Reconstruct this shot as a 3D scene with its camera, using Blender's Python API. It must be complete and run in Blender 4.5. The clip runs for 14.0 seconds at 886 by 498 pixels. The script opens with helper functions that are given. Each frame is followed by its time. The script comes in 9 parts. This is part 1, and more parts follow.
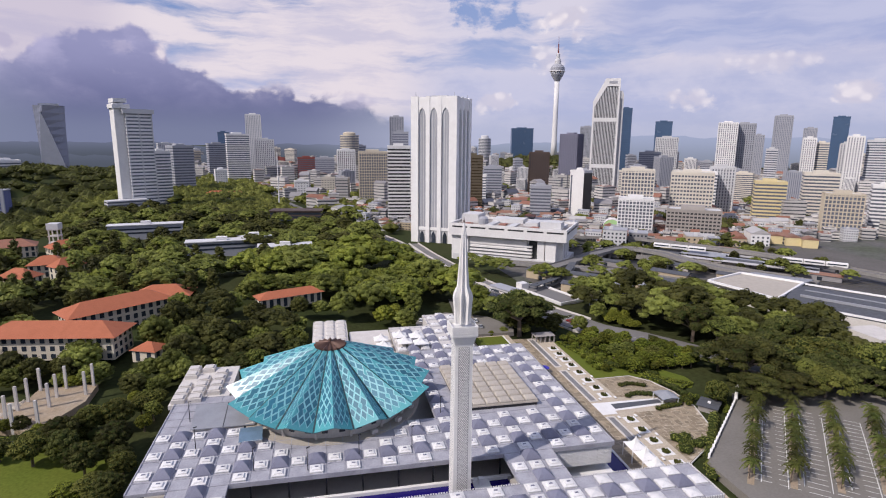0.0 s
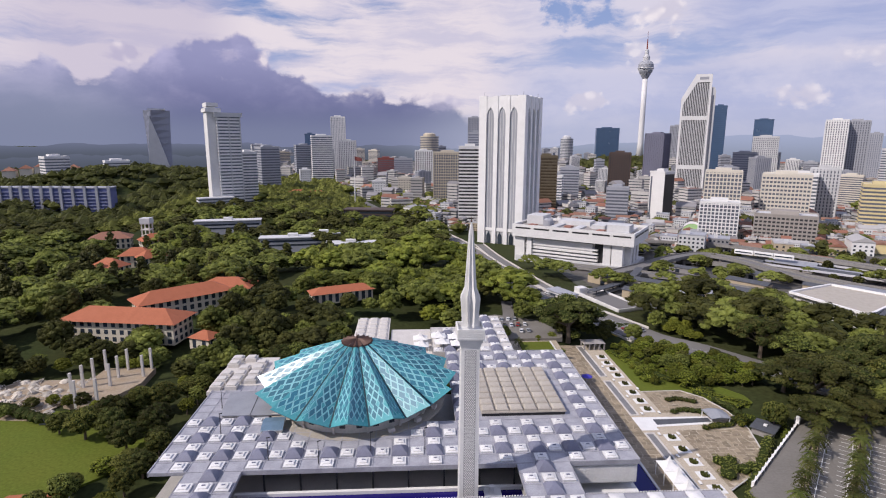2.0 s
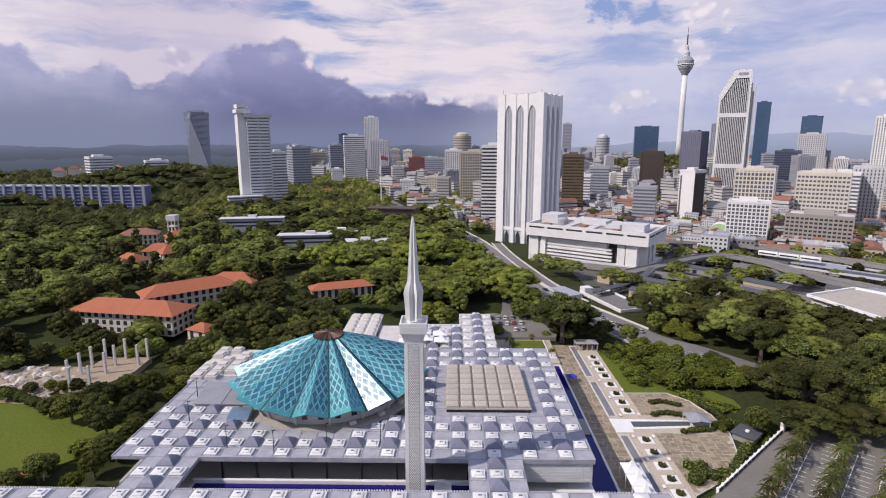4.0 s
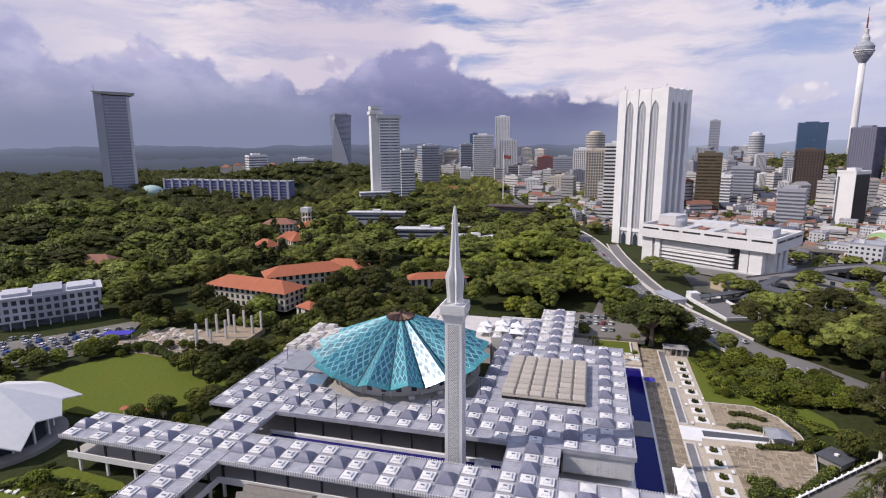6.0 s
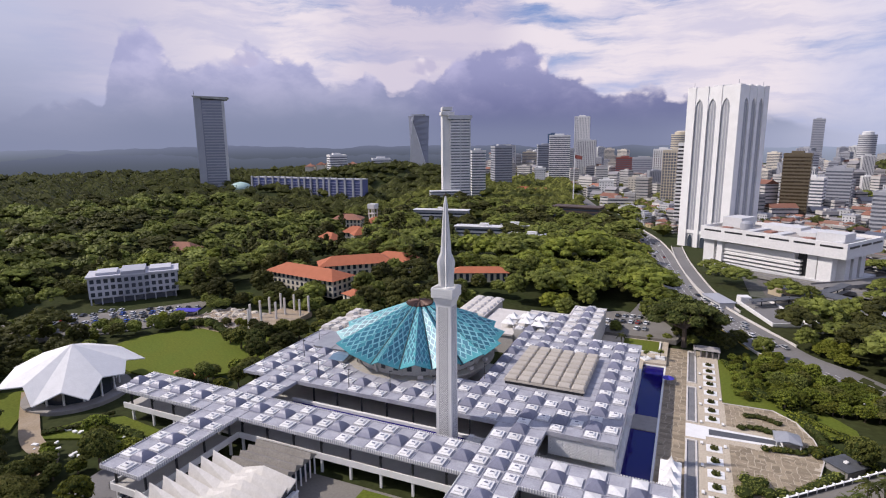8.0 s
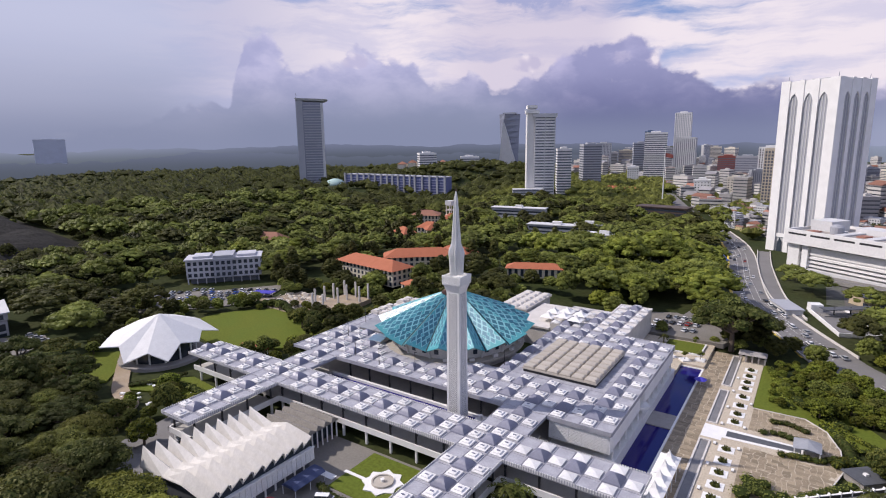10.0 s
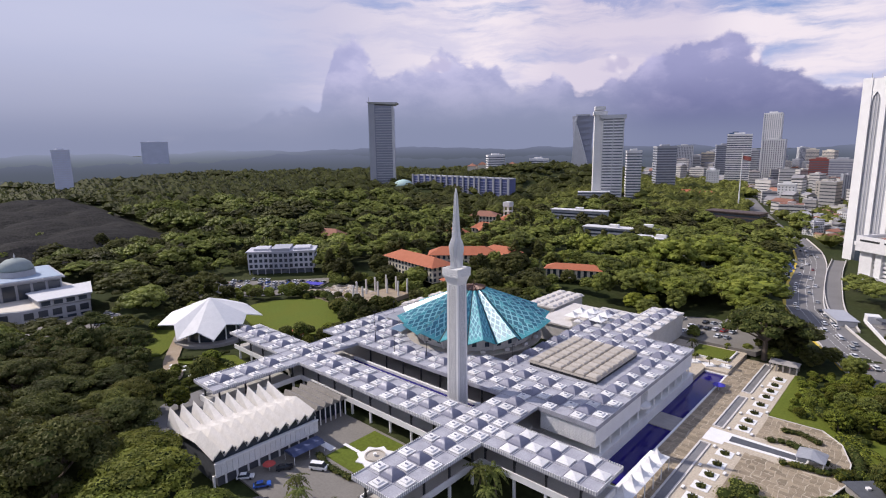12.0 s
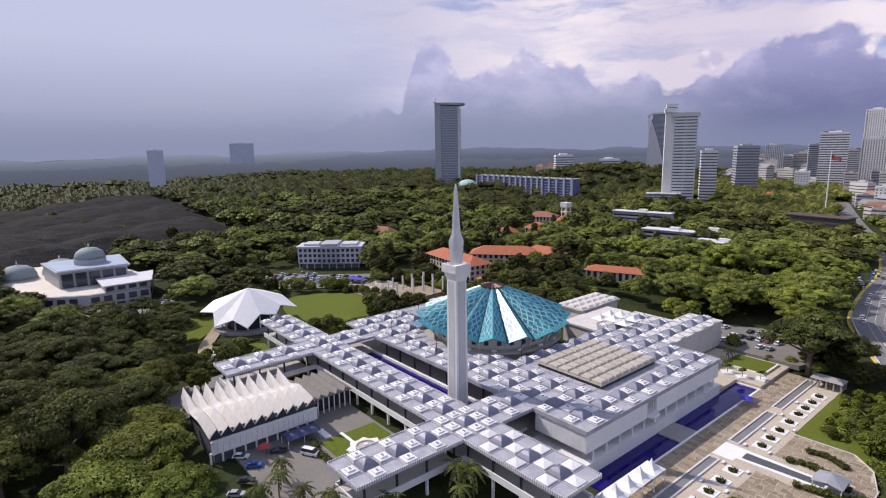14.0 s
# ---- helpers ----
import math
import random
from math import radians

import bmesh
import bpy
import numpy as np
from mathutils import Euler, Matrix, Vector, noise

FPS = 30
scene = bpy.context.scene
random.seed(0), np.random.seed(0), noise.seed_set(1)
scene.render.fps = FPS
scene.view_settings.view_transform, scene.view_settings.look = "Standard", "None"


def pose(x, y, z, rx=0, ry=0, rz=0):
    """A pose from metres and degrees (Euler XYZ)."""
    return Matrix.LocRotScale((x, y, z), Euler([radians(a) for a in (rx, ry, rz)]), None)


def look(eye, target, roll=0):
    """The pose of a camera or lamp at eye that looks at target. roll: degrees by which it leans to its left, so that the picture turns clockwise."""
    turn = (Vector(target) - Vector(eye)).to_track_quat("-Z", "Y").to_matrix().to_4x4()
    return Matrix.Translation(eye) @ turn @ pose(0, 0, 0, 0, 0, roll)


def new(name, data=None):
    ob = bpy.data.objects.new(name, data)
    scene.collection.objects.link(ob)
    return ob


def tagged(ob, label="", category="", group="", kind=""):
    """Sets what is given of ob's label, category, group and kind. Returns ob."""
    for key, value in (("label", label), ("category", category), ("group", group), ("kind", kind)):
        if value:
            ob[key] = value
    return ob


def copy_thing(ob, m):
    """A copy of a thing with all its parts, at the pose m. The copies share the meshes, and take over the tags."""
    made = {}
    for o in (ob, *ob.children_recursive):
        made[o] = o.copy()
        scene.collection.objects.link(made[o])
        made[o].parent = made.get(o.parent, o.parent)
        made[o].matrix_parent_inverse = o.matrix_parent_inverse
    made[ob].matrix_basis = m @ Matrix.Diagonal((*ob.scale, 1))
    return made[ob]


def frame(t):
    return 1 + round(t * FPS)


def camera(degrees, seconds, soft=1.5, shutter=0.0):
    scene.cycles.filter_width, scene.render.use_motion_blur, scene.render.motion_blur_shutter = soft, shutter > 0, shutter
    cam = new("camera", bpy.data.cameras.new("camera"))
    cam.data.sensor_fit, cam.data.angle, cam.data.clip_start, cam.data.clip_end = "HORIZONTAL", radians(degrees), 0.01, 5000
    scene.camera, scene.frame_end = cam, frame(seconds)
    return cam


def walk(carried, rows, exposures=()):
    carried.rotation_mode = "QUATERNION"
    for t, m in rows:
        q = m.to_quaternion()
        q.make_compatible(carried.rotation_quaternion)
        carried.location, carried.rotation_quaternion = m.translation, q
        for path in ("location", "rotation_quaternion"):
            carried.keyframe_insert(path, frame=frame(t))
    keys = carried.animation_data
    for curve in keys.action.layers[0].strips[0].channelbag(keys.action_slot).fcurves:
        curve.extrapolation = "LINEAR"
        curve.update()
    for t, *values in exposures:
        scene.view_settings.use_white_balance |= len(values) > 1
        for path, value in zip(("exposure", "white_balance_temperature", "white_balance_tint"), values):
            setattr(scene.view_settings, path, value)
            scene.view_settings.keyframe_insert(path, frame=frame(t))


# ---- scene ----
# ---- camera ----
cam = camera(77.02, 14.0, 1.1)
walk(cam, [
    (0, pose(-30.48, -120.11, 90.32, 78.767, -0.520, -11.969)),
    (0.5, pose(-26.94, -119.73, 90.14, 78.760, -0.339, -9.776)),
    (1, pose(-22.82, -119.48, 90.06, 78.749, -0.255, -6.990)),
    (1.5, pose(-18.43, -119.53, 89.96, 78.739, -0.255, -4.964)),
    (2, pose(-13.13, -119.94, 89.68, 78.804, -0.230, -3.257)),
    (4.3, pose(11.77, -121.51, 88.07, 78.818, 0.143, 2.320)),
    (4.5, pose(13.79, -122.04, 87.71, 78.877, 0.187, 3.502)),
    (5, pose(19.22, -123.07, 86.81, 78.936, 0.227, 7.372)),
    (5.5, pose(24.85, -124.82, 87.08, 78.868, 0.319, 11.442)),
    (6, pose(31.04, -126.34, 86.97, 78.865, 0.409, 14.972)),
    (6.5, pose(37.23, -127.37, 86.88, 78.845, 0.604, 17.242)),
    (7, pose(43.64, -128.25, 86.40, 78.901, 0.469, 19.174)),
    (7.5, pose(49.85, -128.65, 85.82, 78.967, 0.536, 21.173)),
    (8, pose(56.36, -129.35, 85.49, 79.031, 0.482, 23.752)),
    (8.5, pose(62.48, -129.89, 85.75, 79.001, 0.530, 26.416)),
    (11, pose(95.90, -127.48, 85.30, 79.121, 0.724, 38.327)),
    (11.5, pose(101.24, -125.57, 84.75, 79.261, 0.718, 40.272)),
    (12, pose(106.40, -122.78, 84.45, 79.315, 0.713, 42.180)),
    (12.5, pose(111.06, -119.36, 84.25, 79.345, 0.875, 43.779)),
    (13, pose(115.31, -115.49, 83.95, 79.360, 0.788, 45.666)),
    (13.5, pose(118.88, -111.46, 83.37, 79.469, 0.829, 47.766)),
    (14, pose(122.34, -106.59, 82.62, 79.522, 0.858, 50.169)),
], exposures=[(0, -0.03, 6400, 19), (7, 0.05, 6400, 19), (14, 0.17, 6400, 19)])

# ---- sun and sky ----
SUN_TO = Vector((-0.93, -0.37, 0))          # ground direction towards the sun
SUN_EL = radians(43)
sun_dir = Vector((SUN_TO.x * math.cos(SUN_EL), SUN_TO.y * math.cos(SUN_EL), math.sin(SUN_EL)))
sun = new("sun", bpy.data.lights.new("sun", "SUN"))
sun.data.energy = 3.9
sun.data.angle = radians(0.6)
sun.data.color = (1.0, 0.95, 0.86)
sun.matrix_world = look((0, 0, 300), Vector((0, 0, 300)) - sun_dir)

world = bpy.data.worlds.new("sky")
scene.world = world
world.use_nodes = True
wt = world.node_tree
wt.nodes.clear()


def wmath(op, a, b=None, c=None, clamp=False):
    n = wt.nodes.new("ShaderNodeMath")
    n.operation = op
    n.use_clamp = clamp
    for i, v in enumerate((a, b, c)):
        if v is None:
            continue
        if isinstance(v, (int, float)):
            n.inputs[i].default_value = v
        else:
            wt.links.new(v, n.inputs[i])
    return n.outputs[0]


def wstep(v, lo, hi):
    n = wt.nodes.new("ShaderNodeMapRange")
    n.interpolation_type = "SMOOTHSTEP"
    wt.links.new(v, n.inputs[0])
    n.inputs[1].default_value, n.inputs[2].default_value = lo, hi
    n.inputs[3].default_value, n.inputs[4].default_value = 0, 1
    return n.outputs[0]


def wmix(f, a, b):
    n = wt.nodes.new("ShaderNodeMix")
    n.data_type = "RGBA"
    if isinstance(f, float):
        n.inputs[0].default_value = f
    else:
        wt.links.new(f, n.inputs[0])
    for i, v in ((6, a), (7, b)):
        if isinstance(v, tuple):
            n.inputs[i].default_value = (*v, 1)
        else:
            wt.links.new(v, n.inputs[i])
    return n.outputs[2]


def wnoise(vec, scale, detail=6, rough=0.55, sx=1.0, sy=1.0, sz=1.0, off=(0, 0, 0)):
    mp = wt.nodes.new("ShaderNodeMapping")
    wt.links.new(vec, mp.inputs[0])
    mp.inputs[1].default_value = off
    mp.inputs[3].default_value = (sx, sy, sz)
    n = wt.nodes.new("ShaderNodeTexNoise")
    wt.links.new(mp.outputs[0], n.inputs["Vector"])
    n.inputs["Scale"].default_value = scale
    n.inputs["Detail"].default_value = detail
    n.inputs["Roughness"].default_value = rough
    return n.outputs[0]


tc = wt.nodes.new("ShaderNodeTexCoord")
dirv = tc.outputs["Generated"]
sep = wt.nodes.new("ShaderNodeSeparateXYZ")
wt.links.new(dirv, sep.inputs[0])
el = wmath("MULTIPLY", wmath("ARCSINE", sep.outputs[2]), 57.2958)
az = wmath("MULTIPLY", wmath("ARCTAN2", sep.outputs[0], sep.outputs[1]), 57.2958)
sky = wt.nodes.new("ShaderNodeTexSky")
sky.sky_type = "NISHITA"
sky.sun_disc = False
sky.sun_elevation = SUN_EL
sky.sun_rotation = math.atan2(SUN_TO.x, SUN_TO.y)
sky.air_density, sky.dust_density, sky.ozone_density = 1.2, 2.0, 1.5
skyv = wt.nodes.new("ShaderNodeVectorMath")
skyv.operation = "SCALE"
wt.links.new(sky.outputs[0], skyv.inputs[0])
skyv.inputs[3].default_value = 0.085
blue = wmix(0.55, skyv.outputs[0], (0.20, 0.36, 0.80))
# billowing noise: broad masses, cauliflower heads, fine rims
warp = wt.nodes.new("ShaderNodeVectorMath")
warp.operation = "MULTIPLY_ADD"
wn = wt.nodes.new("ShaderNodeTexNoise")
wt.links.new(dirv, wn.inputs["Vector"])
wn.inputs["Scale"].default_value = 11.0
wn.inputs["Detail"].default_value = 5
wt.links.new(wn.outputs["Color"], warp.inputs[0])
warp.inputs[1].default_value = (0.035, 0.035, 0.035)
wt.links.new(dirv, warp.inputs[2])
wdir = warp.outputs[0]
n1 = wnoise(wdir, 3.0, 8, 0.56, 1, 1, 5.0, (3.1, 0.4, 1.7))
n2 = wnoise(wdir, 9.0, 8, 0.6, 1, 1, 1.8, (0.7, 5.2, 2.9))
n3 = wnoise(wdir, 26.0, 6, 0.62, 1, 1, 1.3, (8.0, 1.0, 4.0))
streak = wnoise(wdir, 5.0, 7, 0.6, 1, 1, 7.0, (1.3, 4.4, 0.2))


def puffs(scale):
    v = wt.nodes.new("ShaderNodeTexVoronoi")
    v.feature = "SMOOTH_F1"
    v.inputs["Scale"].default_value = scale
    wt.links.new(wdir, v.inputs["Vector"])
    return wmath("SUBTRACT", 0.5, v.outputs["Distance"])


puff, puff_fine = puffs(22.0), puffs(60.0)


def bump_az(lo, mid0, mid1, hi):
    return wmath("MULTIPLY", wstep(az, lo, mid0), wstep(az, hi, mid1))


def lump(a, e, ra, re, soft=0.55):
    """A ragged heap of cloud round one direction."""
    dx, dy = wmath("MULTIPLY", wmath("SUBTRACT", az, a), 1.0 / ra), wmath("MULTIPLY", wmath("SUBTRACT", el, e), 1.0 / re)
    d2 = wmath("ADD", wmath("MULTIPLY", dx, dx), wmath("MULTIPLY", dy, dy))
    ragged = wmath("ADD", wmath("MULTIPLY", wmath("SUBTRACT", n2, 0.5), 3.2), wmath("ADD", wmath("MULTIPLY", wmath("SUBTRACT", n3, 0.5), 1.8), wmath("MULTIPLY", puff_fine, 0.5)))
    return wstep(wmath("SUBTRACT", wmath("ADD", 0.55, ragged), d2), 0.0, soft)


# top of the storm bank in degrees, by azimuth from -95 to 60
bank_ramp = wt.nodes.new("ShaderNodeValToRGB")
cr_el = bank_ramp.color_ramp
cr_el.interpolation = "LINEAR"
TOPS = [(-76, 0.2), (-66, 2.2), (-58.4, 3.6), (-55.5, 4.9), (-54.2, 4.4), (-53.3, 8.2), (-52.3, 10.4), (-50.6, 10.2), (-48.8, 8.0), (-44.5, 7.9), (-42.3, 9.2), (-40, 8.6),
        (-36.8, 7.9), (-35.4, 6.3), (-33, 6.2), (-31.2, 7.0), (-29.2, 5.8), (-26.6, 5.7), (-24, 6.8), (-21.3, 8.6), (-19.3, 9.8), (-14.8, 9.6), (-13.2, 7.7), (-11, 6.3),
        (-8, 5.0), (-3.2, 5.3), (-1.8, 4.6), (3, 4.0), (8, 2.0), (16, 0.4)]
cr_el.elements[0].position, cr_el.elements[1].position = 0.0, 1.0
cr_el.elements[0].color = cr_el.elements[1].color = (0, 0, 0, 1)
for a, e in TOPS:
    v = e / 16.0
    cr_el.elements.new((a + 95.0) / 155.0).color = (v, v, v, 1)
wt.links.new(wmath("DIVIDE", wmath("ADD", az, 95.0), 155.0), bank_ramp.inputs[0])
tops = wmath("MULTIPLY", bank_ramp.outputs[0], 16.0)
edge = wmath("ADD", wmath("MULTIPLY", puff, 2.2), wmath("ADD", wmath("MULTIPLY", wmath("SUBTRACT", n2, 0.5), 2.2), wmath("MULTIPLY", wmath("SUBTRACT", n3, 0.5), 2.2)))
edge = wmath("ADD", edge, wmath("MULTIPLY", puff_fine, 0.9))
storm_top = wmath("ADD", wmath("SUBTRACT", tops, 0.75), wmath("MULTIPLY", edge, wstep(tops, 1.0, 4.0)))
depth = wmath("SUBTRACT", storm_top, el)
storm = wmath("MULTIPLY", wstep(depth, -0.25, 0.45), wstep(tops, 0.3, 2.5))
storm = wmath("MULTIPLY", storm, wmath("SUBTRACT", 1.0, wmath("MULTIPLY", wstep(az, -50.0, -66.0), 0.75)))
# high deck: cream-white sheets, thin grey streaks, blue gaps
gap_a = lump(14.5, 13.0, 8.5, 4.2, 1.2)
gap_b = lump(-24.0, 13.2, 7.5, 2.2, 1.2)
gap = wmath("MAXIMUM", wmath("MAXIMUM", gap_a, gap_b), wstep(el, 15.0, 30.0))
cover = wstep(wmath("SUBTRACT", wmath("ADD", n1, wmath("MULTIPLY", wmath("SUBTRACT", streak, 0.5), 0.5)), wmath("MULTIPLY", gap, 0.36)), 0.28, 0.50)
white = wmix(wstep(wmath("ADD", streak, wmath("MULTIPLY", wmath("SUBTRACT", n2, 0.5), 0.4)), 0.36, 0.60), (0.68, 0.67, 0.78), (0.87, 0.82, 0.84))
clear = wmix(wstep(el, 12.0, 2.0), blue, (0.50, 0.56, 0.78))
deck = wmix(cover, clear, white)
# grey-blue sheet slanting over the city, with brighter heaps below
slant = wmath("SUBTRACT", el, wmath("ADD", 8.6, wmath("MULTIPLY", wmath("SUBTRACT", az, 28.0), -0.06)))
sheet = wmath("MULTIPLY", wstep(wmath("ADD", slant, wmath("MULTIPLY", wmath("SUBTRACT", n2, 0.5), 5.0)), -1.0, 0.6), wstep(az, 24.0, 31.0))
deck = wmix(wmath("MULTIPLY", sheet, 0.85), deck, wmix(wstep(streak, 0.35, 0.65), (0.36, 0.43, 0.68), (0.56, 0.60, 0.78)))
low_r = wmath("MULTIPLY", wstep(az, 6.0, 14.0), wstep(el, 8.0, 5.5))
deck = wmix(wmath("MULTIPLY", low_r, 0.62), deck, wmix(wstep(n2, 0.40, 0.62), (0.40, 0.47, 0.70), (0.62, 0.65, 0.80)))
deck = wmix(wmath("MULTIPLY", wstep(az, 5.0, 15.0), 0.32), deck, (0.50, 0.59, 0.82))
for a, e, ra, re, amount in ((23.8, 10.6, 3.6, 2.2, 0.95), (22.6, 7.6, 2.4, 1.8, 0.7), (47.8, 4.0, 2.2, 1.5, 0.8), (35.5, 3.6, 4.0, 1.3, 0.7), (16.8, 3.4, 2.8, 1.2, 0.7), (41.5, 6.6, 6.0, 1.2, 0.5)):
    deck = wmix(wmath("MULTIPLY", lump(a, e, ra, re), amount), deck, wmix(wstep(puff_fine, 0.0, 0.3), (0.70, 0.69, 0.78), (0.96, 0.92, 0.92)))
deck = wmix(wmath("MULTIPLY", wstep(az, -38.0, -56.0), 0.75), deck, (0.48, 0.505, 0.67))
deck = wmix(wmath("MULTIPLY", bump_az(-38, -29, -20, -14), 0.55), deck, (0.55, 0.52, 0.66))
# grey veil far to the side
veil = wmix(wstep(el, 0.5, 11.0), (0.30, 0.34, 0.46), (0.53, 0.58, 0.73))
deck = wmix(wmath("MULTIPLY", wstep(wmath("ADD", az, wmath("MULTIPLY", wmath("SUBTRACT", n1, 0.5), 14.0)), -52.0, -64.0), 0.9), deck, veil)
# the bank: pale lilac heads over a dark slate foot
heads = wmix(wstep(wmath("ADD", n2, wmath("MULTIPLY", puff, 0.5)), 0.40, 0.72), (0.34, 0.355, 0.56), (0.51, 0.505, 0.71))
heads = wmix(wmath("MULTIPLY", wstep(az, -26.0, -36.0), 0.75), heads, wmix(wstep(n2, 0.38, 0.62), (0.43, 0.455, 0.66), (0.56, 0.57, 0.75)))
foot = wmix(bump_az(-30, -20, -2, 8), (0.26, 0.30, 0.42), (0.145, 0.165, 0.31))
bank = wmix(wstep(wmath("ADD", el, wmath("MULTIPLY", wmath("SUBTRACT", n2, 0.5), 2.5)), 1.0, 8.0), foot, heads)
rim = wmath("MULTIPLY", wmath("MULTIPLY", wstep(depth, 1.5, 0.2), wstep(n2, 0.50, 0.62)), wstep(n3, 0.40, 0.56))
bank = wmix(wmath("MULTIPLY", rim, 0.5), bank, (0.86, 0.82, 0.83))
colour = wmix(storm, deck, bank)
for a, e, ra, re, amount in ((-13.6, 6.9, 2.8, 1.6, 0.9), (-16.8, 7.4, 1.8, 1.0, 0.6), (-25.4, 7.0, 2.2, 1.2, 0.7), (-42.5, 7.6, 1.6, 1.0, 0.5), (2.8, 3.6, 4.0, 1.3, 0.45), (-16.5, 5.4, 2.4, 0.8, 0.35)):
    colour = wmix(wmath("MULTIPLY", lump(a, e, ra, re), amount), colour, wmix(wstep(puff_fine, -0.05, 0.3), (0.52, 0.50, 0.66), (0.90, 0.84, 0.86)))
# haze towards the horizon
haze = wmix(wstep(az, -6.0, 14.0), (0.235, 0.275, 0.39), (0.50, 0.55, 0.69))
colour = wmix(wmath("MULTIPLY", wstep(el, 4.0, 0.0), 0.75), colour, haze)
bg = wt.nodes.new("ShaderNodeBackground")
wt.links.new(colour, bg.inputs[0])
bg.inputs[1].default_value = 0.9
wout = wt.nodes.new("ShaderNodeOutputWorld")
wt.links.new(bg.outputs[0], wout.inputs[0])


# ---- materials ----
def material(name, base, rough=0.7, metal=0.0, var=0.12, scale=0.5, fine=6.0, bump=0.0, tint=None, tint_amt=0.35,
             obj_var=0.0, island_var=0.0, spec=0.4, coords="Object", streak=1.0):
    """Principled surface with a broad stain, a fine grain and an optional bump."""
    m = bpy.data.materials.new(name)
    m.use_nodes = True
    nt = m.node_tree
    p = nt.nodes["Principled BSDF"]
    p.inputs["Roughness"].default_value = rough
    p.inputs["Metallic"].default_value = metal
    p.inputs["Specular IOR Level"].default_value = spec
    co = nt.nodes.new("ShaderNodeTexCoord")
    mp = nt.nodes.new("ShaderNodeMapping")
    nt.links.new(co.outputs[coords], mp.inputs[0])
    mp.inputs[3].default_value = (1, 1, streak)

    def nz(sc, detail):
        n = nt.nodes.new("ShaderNodeTexNoise")
        nt.links.new(mp.outputs[0], n.inputs["Vector"])
        n.inputs["Scale"].default_value = sc
        n.inputs["Detail"].default_value = detail
        return n.outputs[0]

    def mix(f, a, b, blend="MIX"):
        n = nt.nodes.new("ShaderNodeMix")
        n.data_type = "RGBA"
        n.blend_type = blend
        if isinstance(f, (int, float)):
            n.inputs[0].default_value = f
        else:
            nt.links.new(f, n.inputs[0])
        for i, v in ((6, a), (7, b)):
            if isinstance(v, tuple):
                n.inputs[i].default_value = (*v, 1)
            else:
                nt.links.new(v, n.inputs[i])
        return n.outputs[2]

    def rng(v, a, b, c, d):
        n = nt.nodes.new("ShaderNodeMapRange")
        nt.links.new(v, n.inputs[0])
        for i, w in enumerate((a, b, c, d)):
            n.inputs[i + 1].default_value = w
        return n.outputs[0]

    col = base
    big, small = nz(scale, 5), nz(fine, 3)
    other = tint or tuple(c * 0.6 for c in base)
    col = mix(rng(big, 0.38, 0.68, 0, tint_amt), base, other)
    val = rng(small, 0.25, 0.75, 1 - var, 1 + var)
    hsv = nt.nodes.new("ShaderNodeHueSaturation")
    nt.links.new(col, hsv.inputs["Color"])
    if obj_var or island_var:
        if obj_var:
            src = nt.nodes.new("ShaderNodeObjectInfo").outputs["Random"]
            amt = obj_var
        else:
            src = nt.nodes.new("ShaderNodeNewGeometry").outputs["Random Per Island"]
            amt = island_var
        mul = nt.nodes.new("ShaderNodeMath")
        mul.operation = "MULTIPLY"
        nt.links.new(val, mul.inputs[0])
        nt.links.new(rng(src, 0, 1, 1 - amt, 1 + amt), mul.inputs[1])
        val = mul.outputs[0]
    nt.links.new(val, hsv.inputs["Value"])
    nt.links.new(hsv.outputs[0], p.inputs["Base Color"])
    if bump:
        b = nt.nodes.new("ShaderNodeBump")
        b.inputs["Strength"].default_value = bump
        b.inputs["Distance"].default_value = 0.05
        nt.links.new(small, b.inputs["Height"])
        nt.links.new(b.outputs[0], p.inputs["Normal"])
    rr = rng(big, 0.3, 0.7, max(rough - 0.08, 0.02), min(rough + 0.08, 1))
    nt.links.new(rr, p.inputs["Roughness"])
    return m


